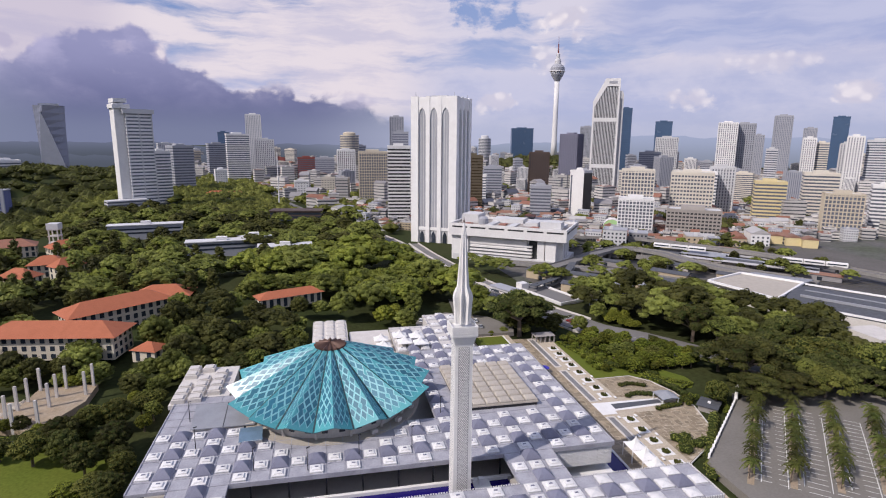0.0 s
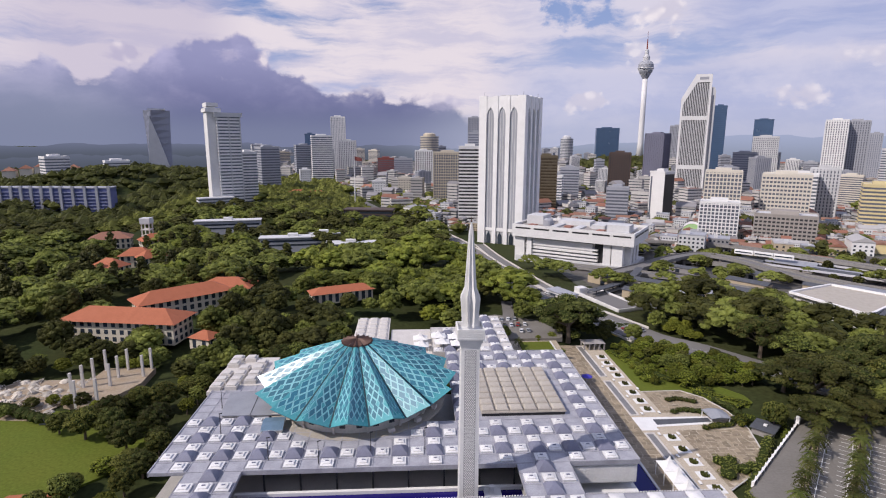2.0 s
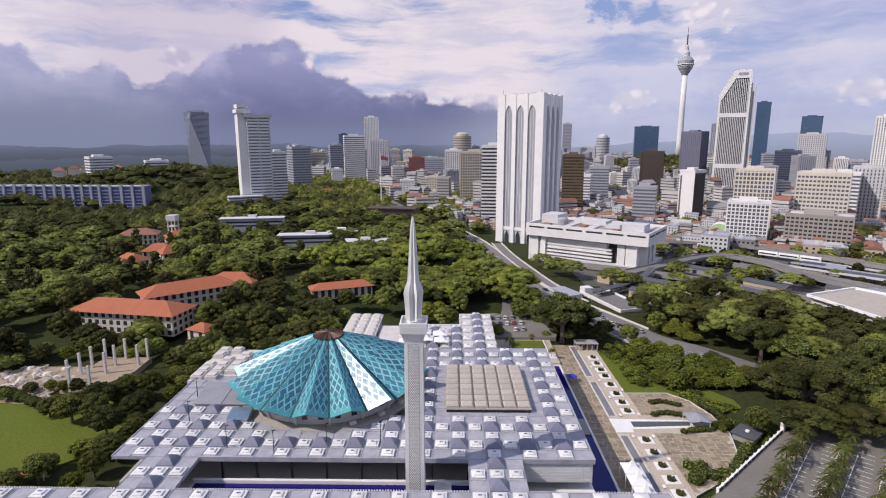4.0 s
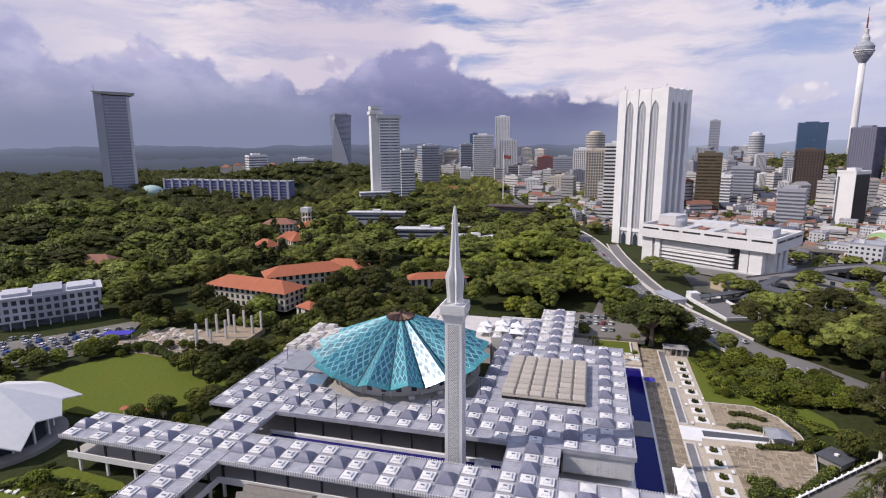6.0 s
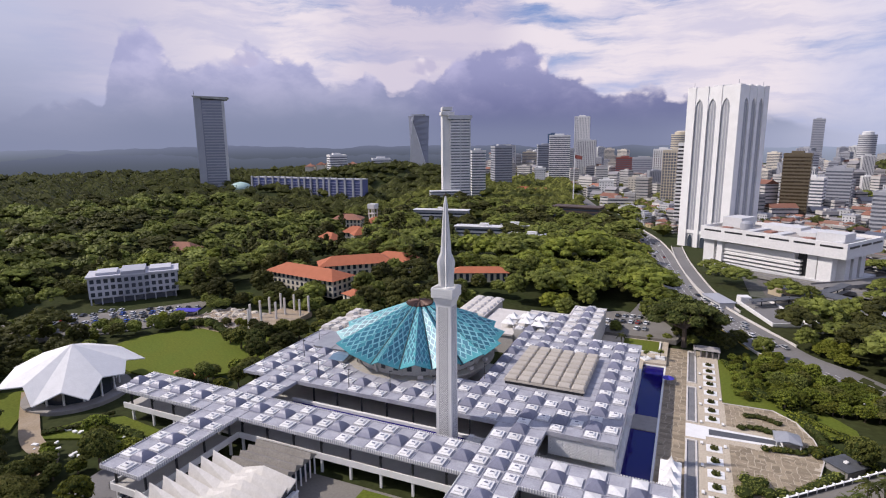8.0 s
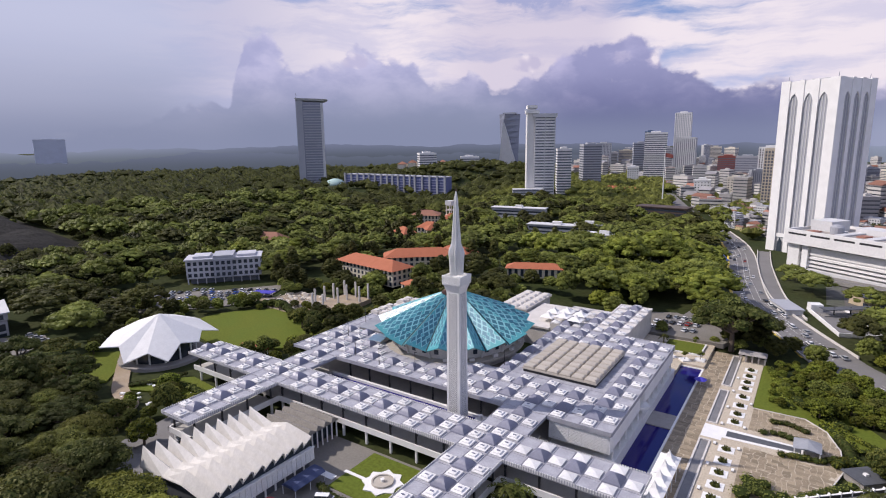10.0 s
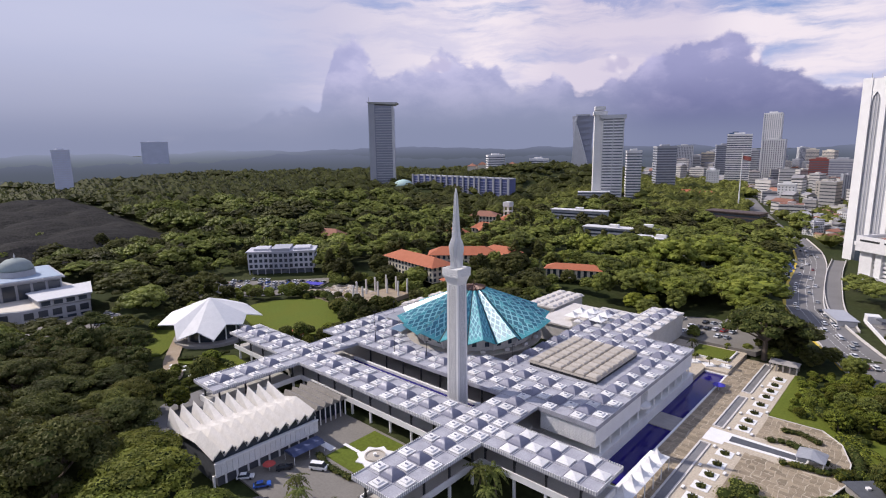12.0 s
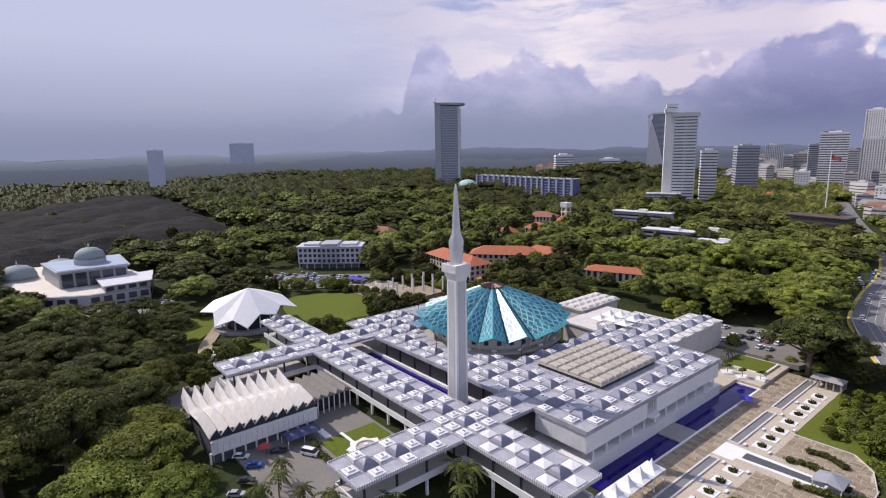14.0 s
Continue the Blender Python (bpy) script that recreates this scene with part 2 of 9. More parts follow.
def foliage(name, a, b, rough=0.6):
    """Leaves: two greens by clump, by tree and by a broad noise."""
    m = bpy.data.materials.new(name)
    m.use_nodes = True
    nt = m.node_tree
    p = nt.nodes["Principled BSDF"]
    p.inputs["Roughness"].default_value = rough
    p.inputs["Specular IOR Level"].default_value = 0.12
    geo = nt.nodes.new("ShaderNodeNewGeometry")
    info = nt.nodes.new("ShaderNodeObjectInfo")
    co = nt.nodes.new("ShaderNodeTexCoord")
    n = nt.nodes.new("ShaderNodeTexNoise")
    nt.links.new(co.outputs["Object"], n.inputs["Vector"])
    n.inputs["Scale"].default_value = 0.22
    mx = nt.nodes.new("ShaderNodeMix")
    mx.data_type = "RGBA"
    mx.inputs[6].default_value = (*a, 1)
    mx.inputs[7].default_value = (*b, 1)
    add = nt.nodes.new("ShaderNodeMath")
    add.operation = "MULTIPLY_ADD"
    nt.links.new(geo.outputs["Random Per Island"], add.inputs[0])
    add.inputs[1].default_value = 0.5
    mr = nt.nodes.new("ShaderNodeMapRange")
    nt.links.new(n.outputs[0], mr.inputs[0])
    for i, w in enumerate((0.3, 0.7, -0.1, 0.7)):
        mr.inputs[i + 1].default_value = w
    nt.links.new(mr.outputs[0], add.inputs[2])
    nt.links.new(add.outputs[0], mx.inputs[0])
    hs = nt.nodes.new("ShaderNodeHueSaturation")
    nt.links.new(mx.outputs[2], hs.inputs["Color"])
    for inp, lo, hi in (("Value", 0.72, 1.28), ("Hue", 0.482, 0.515)):
        r = nt.nodes.new("ShaderNodeMapRange")
        nt.links.new(info.outputs["Random"], r.inputs[0])
        r.inputs[3].default_value, r.inputs[4].default_value = lo, hi
        nt.links.new(r.outputs[0], hs.inputs[inp])
    # broad drift from tree to tree
    nb = nt.nodes.new("ShaderNodeTexNoise")
    geo_p = nt.nodes.new("ShaderNodeNewGeometry")
    nt.links.new(geo_p.outputs["Position"], nb.inputs["Vector"])
    nb.inputs["Scale"].default_value = 0.075
    nb.inputs["Detail"].default_value = 2
    rb = nt.nodes.new("ShaderNodeMapRange")
    nt.links.new(nb.outputs[0], rb.inputs[0])
    for i, w in enumerate((0.34, 0.66, 0.52, 1.42)):
        rb.inputs[i + 1].default_value = w
    h2 = nt.nodes.new("ShaderNodeHueSaturation")
    nt.links.new(hs.outputs[0], h2.inputs["Color"])
    nt.links.new(rb.outputs[0], h2.inputs["Value"])
    nt.links.new(h2.outputs[0], p.inputs["Base Color"])
    # light passing through the thin leaves
    tl = nt.nodes.new("ShaderNodeBsdfTranslucent")
    nt.links.new(h2.outputs[0], tl.inputs["Color"])
    ms = nt.nodes.new("ShaderNodeMixShader")
    ms.inputs[0].default_value = 0.30
    nt.links.new(p.outputs[0], ms.inputs[1])
    nt.links.new(tl.outputs[0], ms.inputs[2])
    nt.links.new(ms.outputs[0], nt.nodes["Material Output"].inputs["Surface"])
    return m


M_CONC = material("pale_concrete", (0.365, 0.365, 0.395), 0.75, tint=(0.225, 0.225, 0.252), scale=0.3, fine=2.4, var=0.16, tint_amt=0.6)
M_BUMP = material("grey_painted_dome", (0.175, 0.18, 0.235), 0.45, tint=(0.12, 0.125, 0.17), scale=0.6, obj_var=0.10)
M_SQUARE = material("white_painted_cap", (0.69, 0.68, 0.66), 0.6, tint=(0.46, 0.45, 0.435), scale=0.7, obj_var=0.08)
M_WHITE = material("white_painted_wall", (0.80, 0.79, 0.77), 0.6, tint=(0.66, 0.65, 0.62), scale=0.15, fine=2.0, var=0.05)
M_MARBLE = material("white_marble", (0.76, 0.75, 0.72), 0.5, tint=(0.60, 0.59, 0.56), scale=0.3, fine=5.0, var=0.08)
M_TEAL = material("turquoise_glazed_tile", (0.075, 0.32, 0.35), 0.29, tint=(0.055, 0.27, 0.305), scale=0.2, fine=2.5, var=0.12, spec=0.45)
M_TEALD = material("dark_turquoise_tile", (0.030, 0.155, 0.215), 0.40, tint=(0.022, 0.12, 0.18), scale=0.4, fine=3.0, var=0.12, spec=0.45, obj_var=0.15)
M_TEALP = material("pale_turquoise_tile", (0.23, 0.50, 0.53), 0.30, tint=(0.17, 0.44, 0.48), scale=0.3, fine=3.0, var=0.10, spec=0.45)
M_GUTTER = material("dark_gutter", (0.03, 0.06, 0.07), 0.6)
M_COPPER = material("brown_copper", (0.10, 0.055, 0.04), 0.5, metal=0.3)
M_BEIGE = material("beige_concrete", (0.42, 0.38, 0.32), 0.85, tint=(0.30, 0.27, 0.23), scale=0.4, fine=4.0, obj_var=0.08)
# marble greyed down: the shade of a carved recess is in the colour
M_CARVE = material("carved_marble_recess", (0.40, 0.395, 0.39), 0.8, tint=(0.28, 0.275, 0.27), scale=1.2, fine=9.0, var=0.25)
M_DARK = material("dark_steel", (0.03, 0.03, 0.032), 0.5)
M_DECK = material("deck_floor", (0.44, 0.42, 0.38), 0.5, tint=(0.34, 0.32, 0.29), scale=0.4, fine=5.0, obj_var=0.06)
M_PAVE = material("stone_paving", (0.47, 0.405, 0.31), 0.85, tint=(0.36, 0.305, 0.235), scale=0.2, fine=2.0, var=0.22, spec=0.2)
M_SLAB = material("paving_slab", (0.285, 0.232, 0.160), 0.85, tint=(0.20, 0.162, 0.115), scale=0.5, fine=4.0, obj_var=0.25, spec=0.2)
M_SLABS = material("paving_slab_joined", (0.285, 0.232, 0.160), 0.85, tint=(0.20, 0.162, 0.115), scale=0.5, fine=4.0, island_var=0.25, spec=0.2)
M_BALLAST = material("rail_ballast", (0.115, 0.105, 0.095), 0.95, tint=(0.075, 0.075, 0.055), scale=0.05, fine=0.8, var=0.25)
M_TOWN = material("town_ground", (0.105, 0.10, 0.095), 0.9, tint=(0.06, 0.075, 0.035), scale=0.02, fine=0.3, var=0.35, tint_amt=0.8)
M_ASPH = material("asphalt", (0.175, 0.168, 0.162), 0.9, tint=(0.125, 0.12, 0.115), scale=0.06, fine=1.5, var=0.10)
M_LOT = material("parking_asphalt", (0.19, 0.176, 0.152), 0.9, tint=(0.13, 0.12, 0.105), scale=0.1, fine=1.5, var=0.12)
M_LINE = material("road_paint", (0.75, 0.74, 0.70), 0.7)
M_YELLOW = material("yellow_paint", (0.62, 0.45, 0.04), 0.6)
M_GRASS = material("lawn_grass", (0.100, 0.128, 0.018), 0.9, tint=(0.140, 0.138, 0.026), scale=0.06, fine=1.2, var=0.22, bump=0.3, spec=0.1)
M_GROUND = material("leafy_ground", (0.030, 0.040, 0.012), 0.95, tint=(0.066, 0.060, 0.028), scale=0.03, fine=0.6, var=0.3, spec=0.1)
M_EARTH = material("bare_earth", (0.30, 0.23, 0.15), 0.95, tint=(0.42, 0.36, 0.29), scale=0.2, fine=2.0, var=0.2)
M_TILE = material("orange_clay_roof", (0.38, 0.12, 0.055), 0.8, tint=(0.30, 0.10, 0.05), scale=0.3, fine=2.5, var=0.16, streak=0.4)
M_TILEOLD = material("weathered_clay_roof", (0.27, 0.12, 0.075), 0.85, tint=(0.20, 0.12, 0.09), scale=0.3, fine=2.5, var=0.2)
M_CREAM = material("cream_plaster", (0.62, 0.56, 0.44), 0.8, tint=(0.50, 0.45, 0.36), scale=0.2, fine=2.0)
M_GLASS = material("dark_window_glass", (0.035, 0.045, 0.06), 0.18, spec=0.6, scale=0.2, obj_var=0.25)
M_BARK = material("bark", (0.13, 0.10, 0.075), 0.9)
M_FABRIC = material("white_tent_fabric", (0.74, 0.73, 0.70), 0.7, tint=(0.62, 0.61, 0.58))
M_OFFW = material("weathered_white_concrete", (0.58, 0.55, 0.51), 0.8, tint=(0.42, 0.39, 0.35), scale=0.3, fine=2.0, var=0.1)
M_BLUECLOTH = material("blue_canopy_cloth", (0.06, 0.05, 0.40), 0.6)
M_GREYROOF = material("grey_metal_roof", (0.28, 0.29, 0.31), 0.5, tint=(0.20, 0.20, 0.22), scale=0.3)
M_FLY = material("stained_flyover_concrete", (0.235, 0.225, 0.21), 0.85, tint=(0.15, 0.143, 0.133), scale=0.1, fine=1.0, var=0.18)
M_FOLD = material("grey_brown_fold", (0.26, 0.24, 0.21), 0.85, tint=(0.18, 0.165, 0.145), scale=0.3, fine=2.0, var=0.15)
M_SLATE = material("dark_slate_roof", (0.085, 0.09, 0.10), 0.7)
M_STONE = material("grey_stone", (0.30, 0.28, 0.26), 0.85, tint=(0.22, 0.20, 0.19))
# dark and sunny greens mix tree variety with shade and sunlight in the colour
M_LEAF = foliage("leaves", (0.108, 0.120, 0.027), (0.188, 0.194, 0.044))
M_LEAFD = foliage("dark_leaves", (0.053, 0.060, 0.017), (0.106, 0.109, 0.029))
M_LEAFY = foliage("sunny_leaves", (0.122, 0.150, 0.026), (0.216, 0.232, 0.041))
M_LEAFB = foliage("bright_leaves", (0.130, 0.156, 0.020), (0.225, 0.245, 0.036))
# dark green with the shade inside the foliage put into its colour
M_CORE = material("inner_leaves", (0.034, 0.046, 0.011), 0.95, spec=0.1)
M_PALM = foliage("palm_fronds", (0.062, 0.078, 0.016), (0.135, 0.14, 0.036))

M_WATER = bpy.data.materials.new("blue_tiled_pool_water")
M_WATER.use_nodes = True
_p = M_WATER.node_tree.nodes["Principled BSDF"]
_p.inputs["Base Color"].default_value = (0.012, 0.008, 0.115, 1)
_p.inputs["Roughness"].default_value = 0.06
_p.inputs["Specular IOR Level"].default_value = 0.25
_n = M_WATER.node_tree.nodes.new("ShaderNodeTexNoise")
_n.inputs["Scale"].default_value = 1.5
_b = M_WATER.node_tree.nodes.new("ShaderNodeBump")
_b.inputs["Strength"].default_value = 0.08
M_WATER.node_tree.links.new(_n.outputs[0], _b.inputs["Height"])
M_WATER.node_tree.links.new(_b.outputs[0], _p.inputs["Normal"])


# ---- mesh helpers ----
class MB:
    """Collects vertices and faces of one mesh."""

    def __init__(self):
        self.v, self.f = [], []

    def add(self, verts, faces):
        k = len(self.v)
        self.v += [tuple(p) for p in verts]
        self.f += [tuple(i + k for i in q) for q in faces]
        return self

    def box(self, x0, y0, z0, x1, y1, z1):
        v = [(x, y, z) for z in (z0, z1) for x, y in ((x0, y0), (x1, y0), (x1, y1), (x0, y1))]
        return self.add(v, [(3, 2, 1, 0), (4, 5, 6, 7), (0, 1, 5, 4), (1, 2, 6, 5), (2, 3, 7, 6), (3, 0, 4, 7)])

    def rings(self, rings, cap0=True, cap1=True):
        n = len(rings[0])
        v = [p for r in rings for p in r]
        f = []
        for k in range(len(rings) - 1):
            for i in range(n):
                j = (i + 1) % n
                f.append((k * n + i, k * n + j, (k + 1) * n + j, (k + 1) * n + i))
        if cap0:
            f.append(tuple(reversed(range(n))))
        if cap1:
            f.append(tuple((len(rings) - 1) * n + i for i in range(n)))
        return self.add(v, f)

    def lathe(self, prof, n=12, cx=0.0, cy=0.0, turn=0.0, cap0=True, cap1=True):
        rs = [[(cx + r * math.cos(turn + math.tau * i / n), cy + r * math.sin(turn + math.tau * i / n), z) for i in range(n)] for r, z in prof]
        return self.rings(rs, cap0, cap1)

    def square(self, prof, cx=0.0, cy=0.0):
        """Square rings: prof of half-width and height."""
        rs = [[(cx - r, cy - r, z), (cx + r, cy - r, z), (cx + r, cy + r, z), (cx - r, cy + r, z)] for r, z in prof]
        return self.rings(rs)

    def prism(self, pts, z0, z1):
        return self.rings([[(x, y, z0) for x, y in pts], [(x, y, z1) for x, y in pts]])

    def beam(self, a, b, r, n=4):
        a, b = Vector(a), Vector(b)
        d = (b - a).normalized()
        u = d.cross(Vector((0, 0, 1)) if abs(d.z) < 0.95 else Vector((1, 0, 0))).normalized()
        w = d.cross(u)
        ring = lambda c, q: [c + q * (u * math.cos(math.tau * (i + 0.5) / n) + w * math.sin(math.tau * (i + 0.5) / n)) for i in range(n)]
        r0, r1 = r if isinstance(r, tuple) else (r, r)
        return self.rings([ring(a, r0), ring(b, r1)])

    def mesh(self, name, mat, smooth=False):
        me = bpy.data.meshes.new(name)
        me.from_pydata(self.v, [], self.f)
        me.update()
        bm = bmesh.new()
        bm.from_mesh(me)
        bmesh.ops.recalc_face_normals(bm, faces=bm.faces)
        bm.to_mesh(me)
        bm.free()
        if mat:
            me.materials.append(mat)
        if smooth:
            me.polygons.foreach_set("use_smooth", [True] * len(me.polygons))
        return me


def thing(name, label, category, at=(0, 0, 0), rz=0.0, group="", kind=""):
    ob = new(name)
    ob.matrix_basis = pose(*at, 0, 0, rz)
    return tagged(ob, label, category, group, kind)


def part(name, mb, mat, parent=None, label="", at=(0, 0, 0), rz=0.0, smooth=False):
    """Links a mesh as one object under a thing or a part."""
    data = mb if isinstance(mb, bpy.types.Mesh) else mb.mesh(name, mat, smooth)
    ob = new(name, data)
    ob.matrix_basis = pose(*at, 0, 0, rz)
    if parent:
        ob.parent = parent
    if label:
        ob["label"] = label
    return ob


def structure(name, mb, mat, label, category, kind="structure"):
    ob = new(name, mb if isinstance(mb, bpy.types.Mesh) else mb.mesh(name, mat))
    return tagged(ob, label, category, "", kind)


def smooth01(a, b, x):
    t = min(max((x - a) / (b - a), 0.0), 1.0)
    return t * t * (3 - 2 * t)


def ground_z(x, y):
    """Lie of the land: level round the mosque, a shallow valley to the city, wooded hills beyond the gardens."""
    z = -7.0 * smooth01(150, 420, y) * smooth01(-260, 60, x)
    z -= 5.0 * smooth01(90, 220, x) * smooth01(350, 90, y)
    z += 26.0 * math.exp(-(((x + 620) / 260) ** 2 + ((y - 140) / 330) ** 2)) * smooth01(-240, -335, x)
    z += 12.0 * smooth01(-250, -520, x) * smooth01(250, 520, y)
    z += 5.0 * smooth01(100, 150, y) * smooth01(330, 230, y) * smooth01(0, -40, x) * smooth01(-230, -170, x)
    z += 30.0 * math.exp(-(((x + 420) / 150) ** 2 + ((y - 760) / 160) ** 2))
    # sunken garden and promenade beside the hall
    z -= 2.2 * smooth01(0, 20, x - (0 if y > -5 else 20)) * smooth01(120, 100, x) * smooth01(-60, -40, y) * smooth01(140, 120, y)
    z += 44.0 * math.exp(-(((x - 520) / 190) ** 2 + ((y - 1250) / 150) ** 2))
    return z
# ---- mosque: roof grid ----
CX, CY, GX, GY = 4.5, 4.4, 19.5, -14.6
ROOF, DECK = 10.0, 4.3


def gx(i):
    return GX + CX * i


def gy(j):
    return GY + CY * j


SLABS = [  # i0, i1, j0, j1 in roof cells
    (-27.5, 8.5, -1.5, 1.5),       # long front gallery
    (-1.5, 1.5, -8.5, -1.5),       # front wing
    (-19.5, -16.5, -8.5, -1.5),    # outer wing
    (-19.5, -16.5, 1.5, 4.5),      # gallery beside the pool
    (-1.5, 1.5, 1.5, 4.5),
    (-21.5, 5.5, 4.5, 9.5),        # prayer hall apron
    (-21.5, -16.5, 9.5, 15.5),
    (-4.5, 5.5, 9.5, 21.5),
    (-1.7, 1.45, 21.5, 31.3),      # rear roofs
    (-5.5, -1.7, 21.5, 28.0),
]


def roof_slab(i0, i1, j0, j1):
    mb = MB().box(gx(i0), gy(j0), ROOF - 0.75, gx(i1), gy(j1), ROOF)
    return mb


mosque_roof = new("mosque_roof")
tagged(mosque_roof, "flat pale concrete mosque roof with rows of domes and caps", "roof", "", "structure")
for s in SLABS:
    part("roof_slab", roof_slab(*s), M_CONC if s[3] < 22 else M_OFFW, mosque_roof)

# raised ribs between the cells
ribs = MB()
for i0, i1, j0, j1 in SLABS:
    i = math.ceil(i0 + 0.5) - 0.5
    while i <= i1:
        a, b = (gx(i) - 0.10, gx(i) + 0.10)
        a, b = max(a, gx(i0) + 0.02), min(b, gx(i1) - 0.02)
        ribs.box(a, gy(j0) + 0.02, ROOF - 0.1, b, gy(j1) - 0.02, ROOF + 0.14)
        i += 1
    j = math.ceil(j0 + 0.5) - 0.5
    while j <= j1:
        a, b = (gy(j) - 0.10, gy(j) + 0.10)
        a, b = max(a, gy(j0) + 0.02), min(b, gy(j1) - 0.02)
        ribs.box(gx(i0) + 0.02, a, ROOF - 0.1, gx(i1) - 0.02, b, ROOF + 0.136)
        j += 1
part("roof_rib", ribs, M_CONC, mosque_roof)

# dome: low square cushion; cap: white square with a small vent
dome_me = MB().square([(2.16, 0), (2.16, 0.24), (2.02, 0.5), (1.45, 1.15), (0.8, 1.66), (0.42, 1.86), (0.2, 1.92)]).mesh("roof_dome", M_BUMP)
cap_me = MB().square([(1.55, 0), (1.55, 0.30), (1.62, 0.30), (1.62, 0.46), (1.0, 0.52), (0.95, 0.80), (0.55, 0.86)]).mesh("roof_cap", M_SQUARE)
vent_me = MB().box(-0.42, -0.16, 0.84, 0.42, 0.16, 1.02).mesh("vent", M_BUMP)
pyr_me = MB().square([(1.65, 0), (1.65, 0.30), (1.72, 0.30), (1.72, 0.42), (0.10, 0.86)]).mesh("roof_cap_peaked", M_SQUARE)
PANEL = (6.9, 29.2, 32.0, 60.0)
DOME_C = (-30.2, 45.2)


def free_cell(x, y):
    if PANEL[0] - 3 < x < PANEL[2] + 2 and PANEL[1] - 2.4 < y < PANEL[3] + 2.4:
        return False
    return math.hypot(x - DOME_C[0], y - DOME_C[1]) > 29.5


cells = {}


def put(i, j, kind):
    if free_cell(gx(i), gy(j)):
        cells[i, j] = kind


for i in range(-16, 2):                                  # front gallery
    for j in (-1, 0, 1):
        if i % 2:
            put(i, j, "cap")
    if i % 2 == 0:
        put(i, 0, "dome")
for i in range(2, 9):                                    # gallery towards the promenade
    put(i, 0, "dome" if i % 2 else "peak")
    if i % 2:
        put(i, 1, "peak"), put(i, -1, "peak")
for i in range(-27, -19):                                # gallery towards the mausoleum
    put(i, 0, "dome" if i % 2 else "cap")
    if i % 2:
        put(i, 1, "cap"), put(i, -1, "cap")
for k in (0, -18):                                       # wings
    put(k, 0, "dome")
    put(k - 1, 0, "cap"), put(k + 1, 0, "cap"), put(k, 1, "cap"), put(k, -1, "cap")
    for j in range(-8, -1):
        put(k, j, "dome" if j % 2 else "cap")
        if j % 2:
            put(k - 1, j, "cap"), put(k + 1, j, "cap")
    put(k, 2, "dome"), put(k, 4, "dome")
    for d in (-1, 0, 1):
        put(k + d, 3, "cap")
    put(k - 1, 1, "cap"), put(k + 1, 1, "cap")
for i in range(-21, 6):                                  # apron of the hall
    for j in range(5, 32):
        inside = any(a < i < b and c < j < d for a, b, c, d in SLABS[5:])
        if not inside or (i < -15 and j > 10):
            continue
        if i % 2 == 0 and j % 2 == 0:
            put(i, j, "dome")
        elif (i + j) % 2:
            put(i, j, "cap")
for (i, j), kind in sorted(cells.items()):
    at = (gx(i), gy(j), ROOF + 0.002)
    if kind == "dome":
        part("roof_dome", dome_me, None, mosque_roof, at=at)
    elif kind == "cap":
        c = part("roof_cap", cap_me, None, mosque_roof, at=at)
        part("vent", vent_me, None, c)
    else:
        part("roof_cap", pyr_me, None, mosque_roof, at=at)

# toothed crest along the open edges
EDGES = [((gx(-1.5), gy(-8.5)), (gx(-1.5), gy(-1.5))), ((gx(1.5), gy(-8.5)), (gx(1.5), gy(-1.5))), ((gx(-1.5), gy(-8.5)), (gx(1.5), gy(-8.5))),
         ((gx(1.5), gy(-1.5)), (gx(8.5), gy(-1.5))), ((gx(1.5), gy(1.5)), (gx(8.5), gy(1.5))), ((gx(8.5), gy(-1.5)), (gx(8.5), gy(1.5))),
         ((gx(-16.5), gy(1.5)), (gx(-1.5), gy(1.5))), ((gx(-16.5), gy(-1.5)), (gx(-1.5), gy(-1.5))),
         ((gx(-19.5), gy(-8.5)), (gx(-19.5), gy(-1.5))), ((gx(-16.5), gy(-8.5)), (gx(-16.5), gy(-1.5))), ((gx(-19.5), gy(-8.5)), (gx(-16.5), gy(-8.5))),
         ((gx(-27.5), gy(-1.5)), (gx(-19.5), gy(-1.5))), ((gx(-27.5), gy(1.5)), (gx(-19.5), gy(1.5)))]
for a, b in EDGES:
    mb = MB()
    L = math.hypot(b[0] - a[0], b[1] - a[1])
    n = int(L / 0.62)
    for k in range(n):
        t = (k + 0.5) / n
        x, y = a[0] + (b[0] - a[0]) * t, a[1] + (b[1] - a[1]) * t
        hx, hy = (0.17, 0.07) if abs(b[0] - a[0]) > abs(b[1] - a[1]) else (0.07, 0.17)
        mb.box(x - hx, y - hy, ROOF - 0.5, x + hx, y + hy, ROOF + 0.42)
    part("crest", mb, M_SQUARE, mosque_roof)
# flat upstand along hall edges
up = MB()
for a, b in (((gx(1.5), gy(4.5)), (gx(5.5), gy(4.5))), ((gx(5.5), gy(4.5)), (gx(5.5), gy(21.5))), ((gx(-4.5), gy(21.5)), (gx(5.5), gy(21.5))),
             ((gx(-21.5), gy(4.5)), (gx(-21.5), gy(17.5))), ((gx(-16.5), gy(4.5)), (gx(-1.5), gy(4.5)))):
    if a[1] == b[1]:
        up.box(a[0], a[1] - 0.22, ROOF - 1.0, b[0], a[1] + 0.05, ROOF + 0.25)
    else:
        up.box(a[0] - 0.05, a[1], ROOF - 1.0, a[0] + 0.22, b[1], ROOF + 0.25)
part("roof_edge", up, M_CONC, mosque_roof)

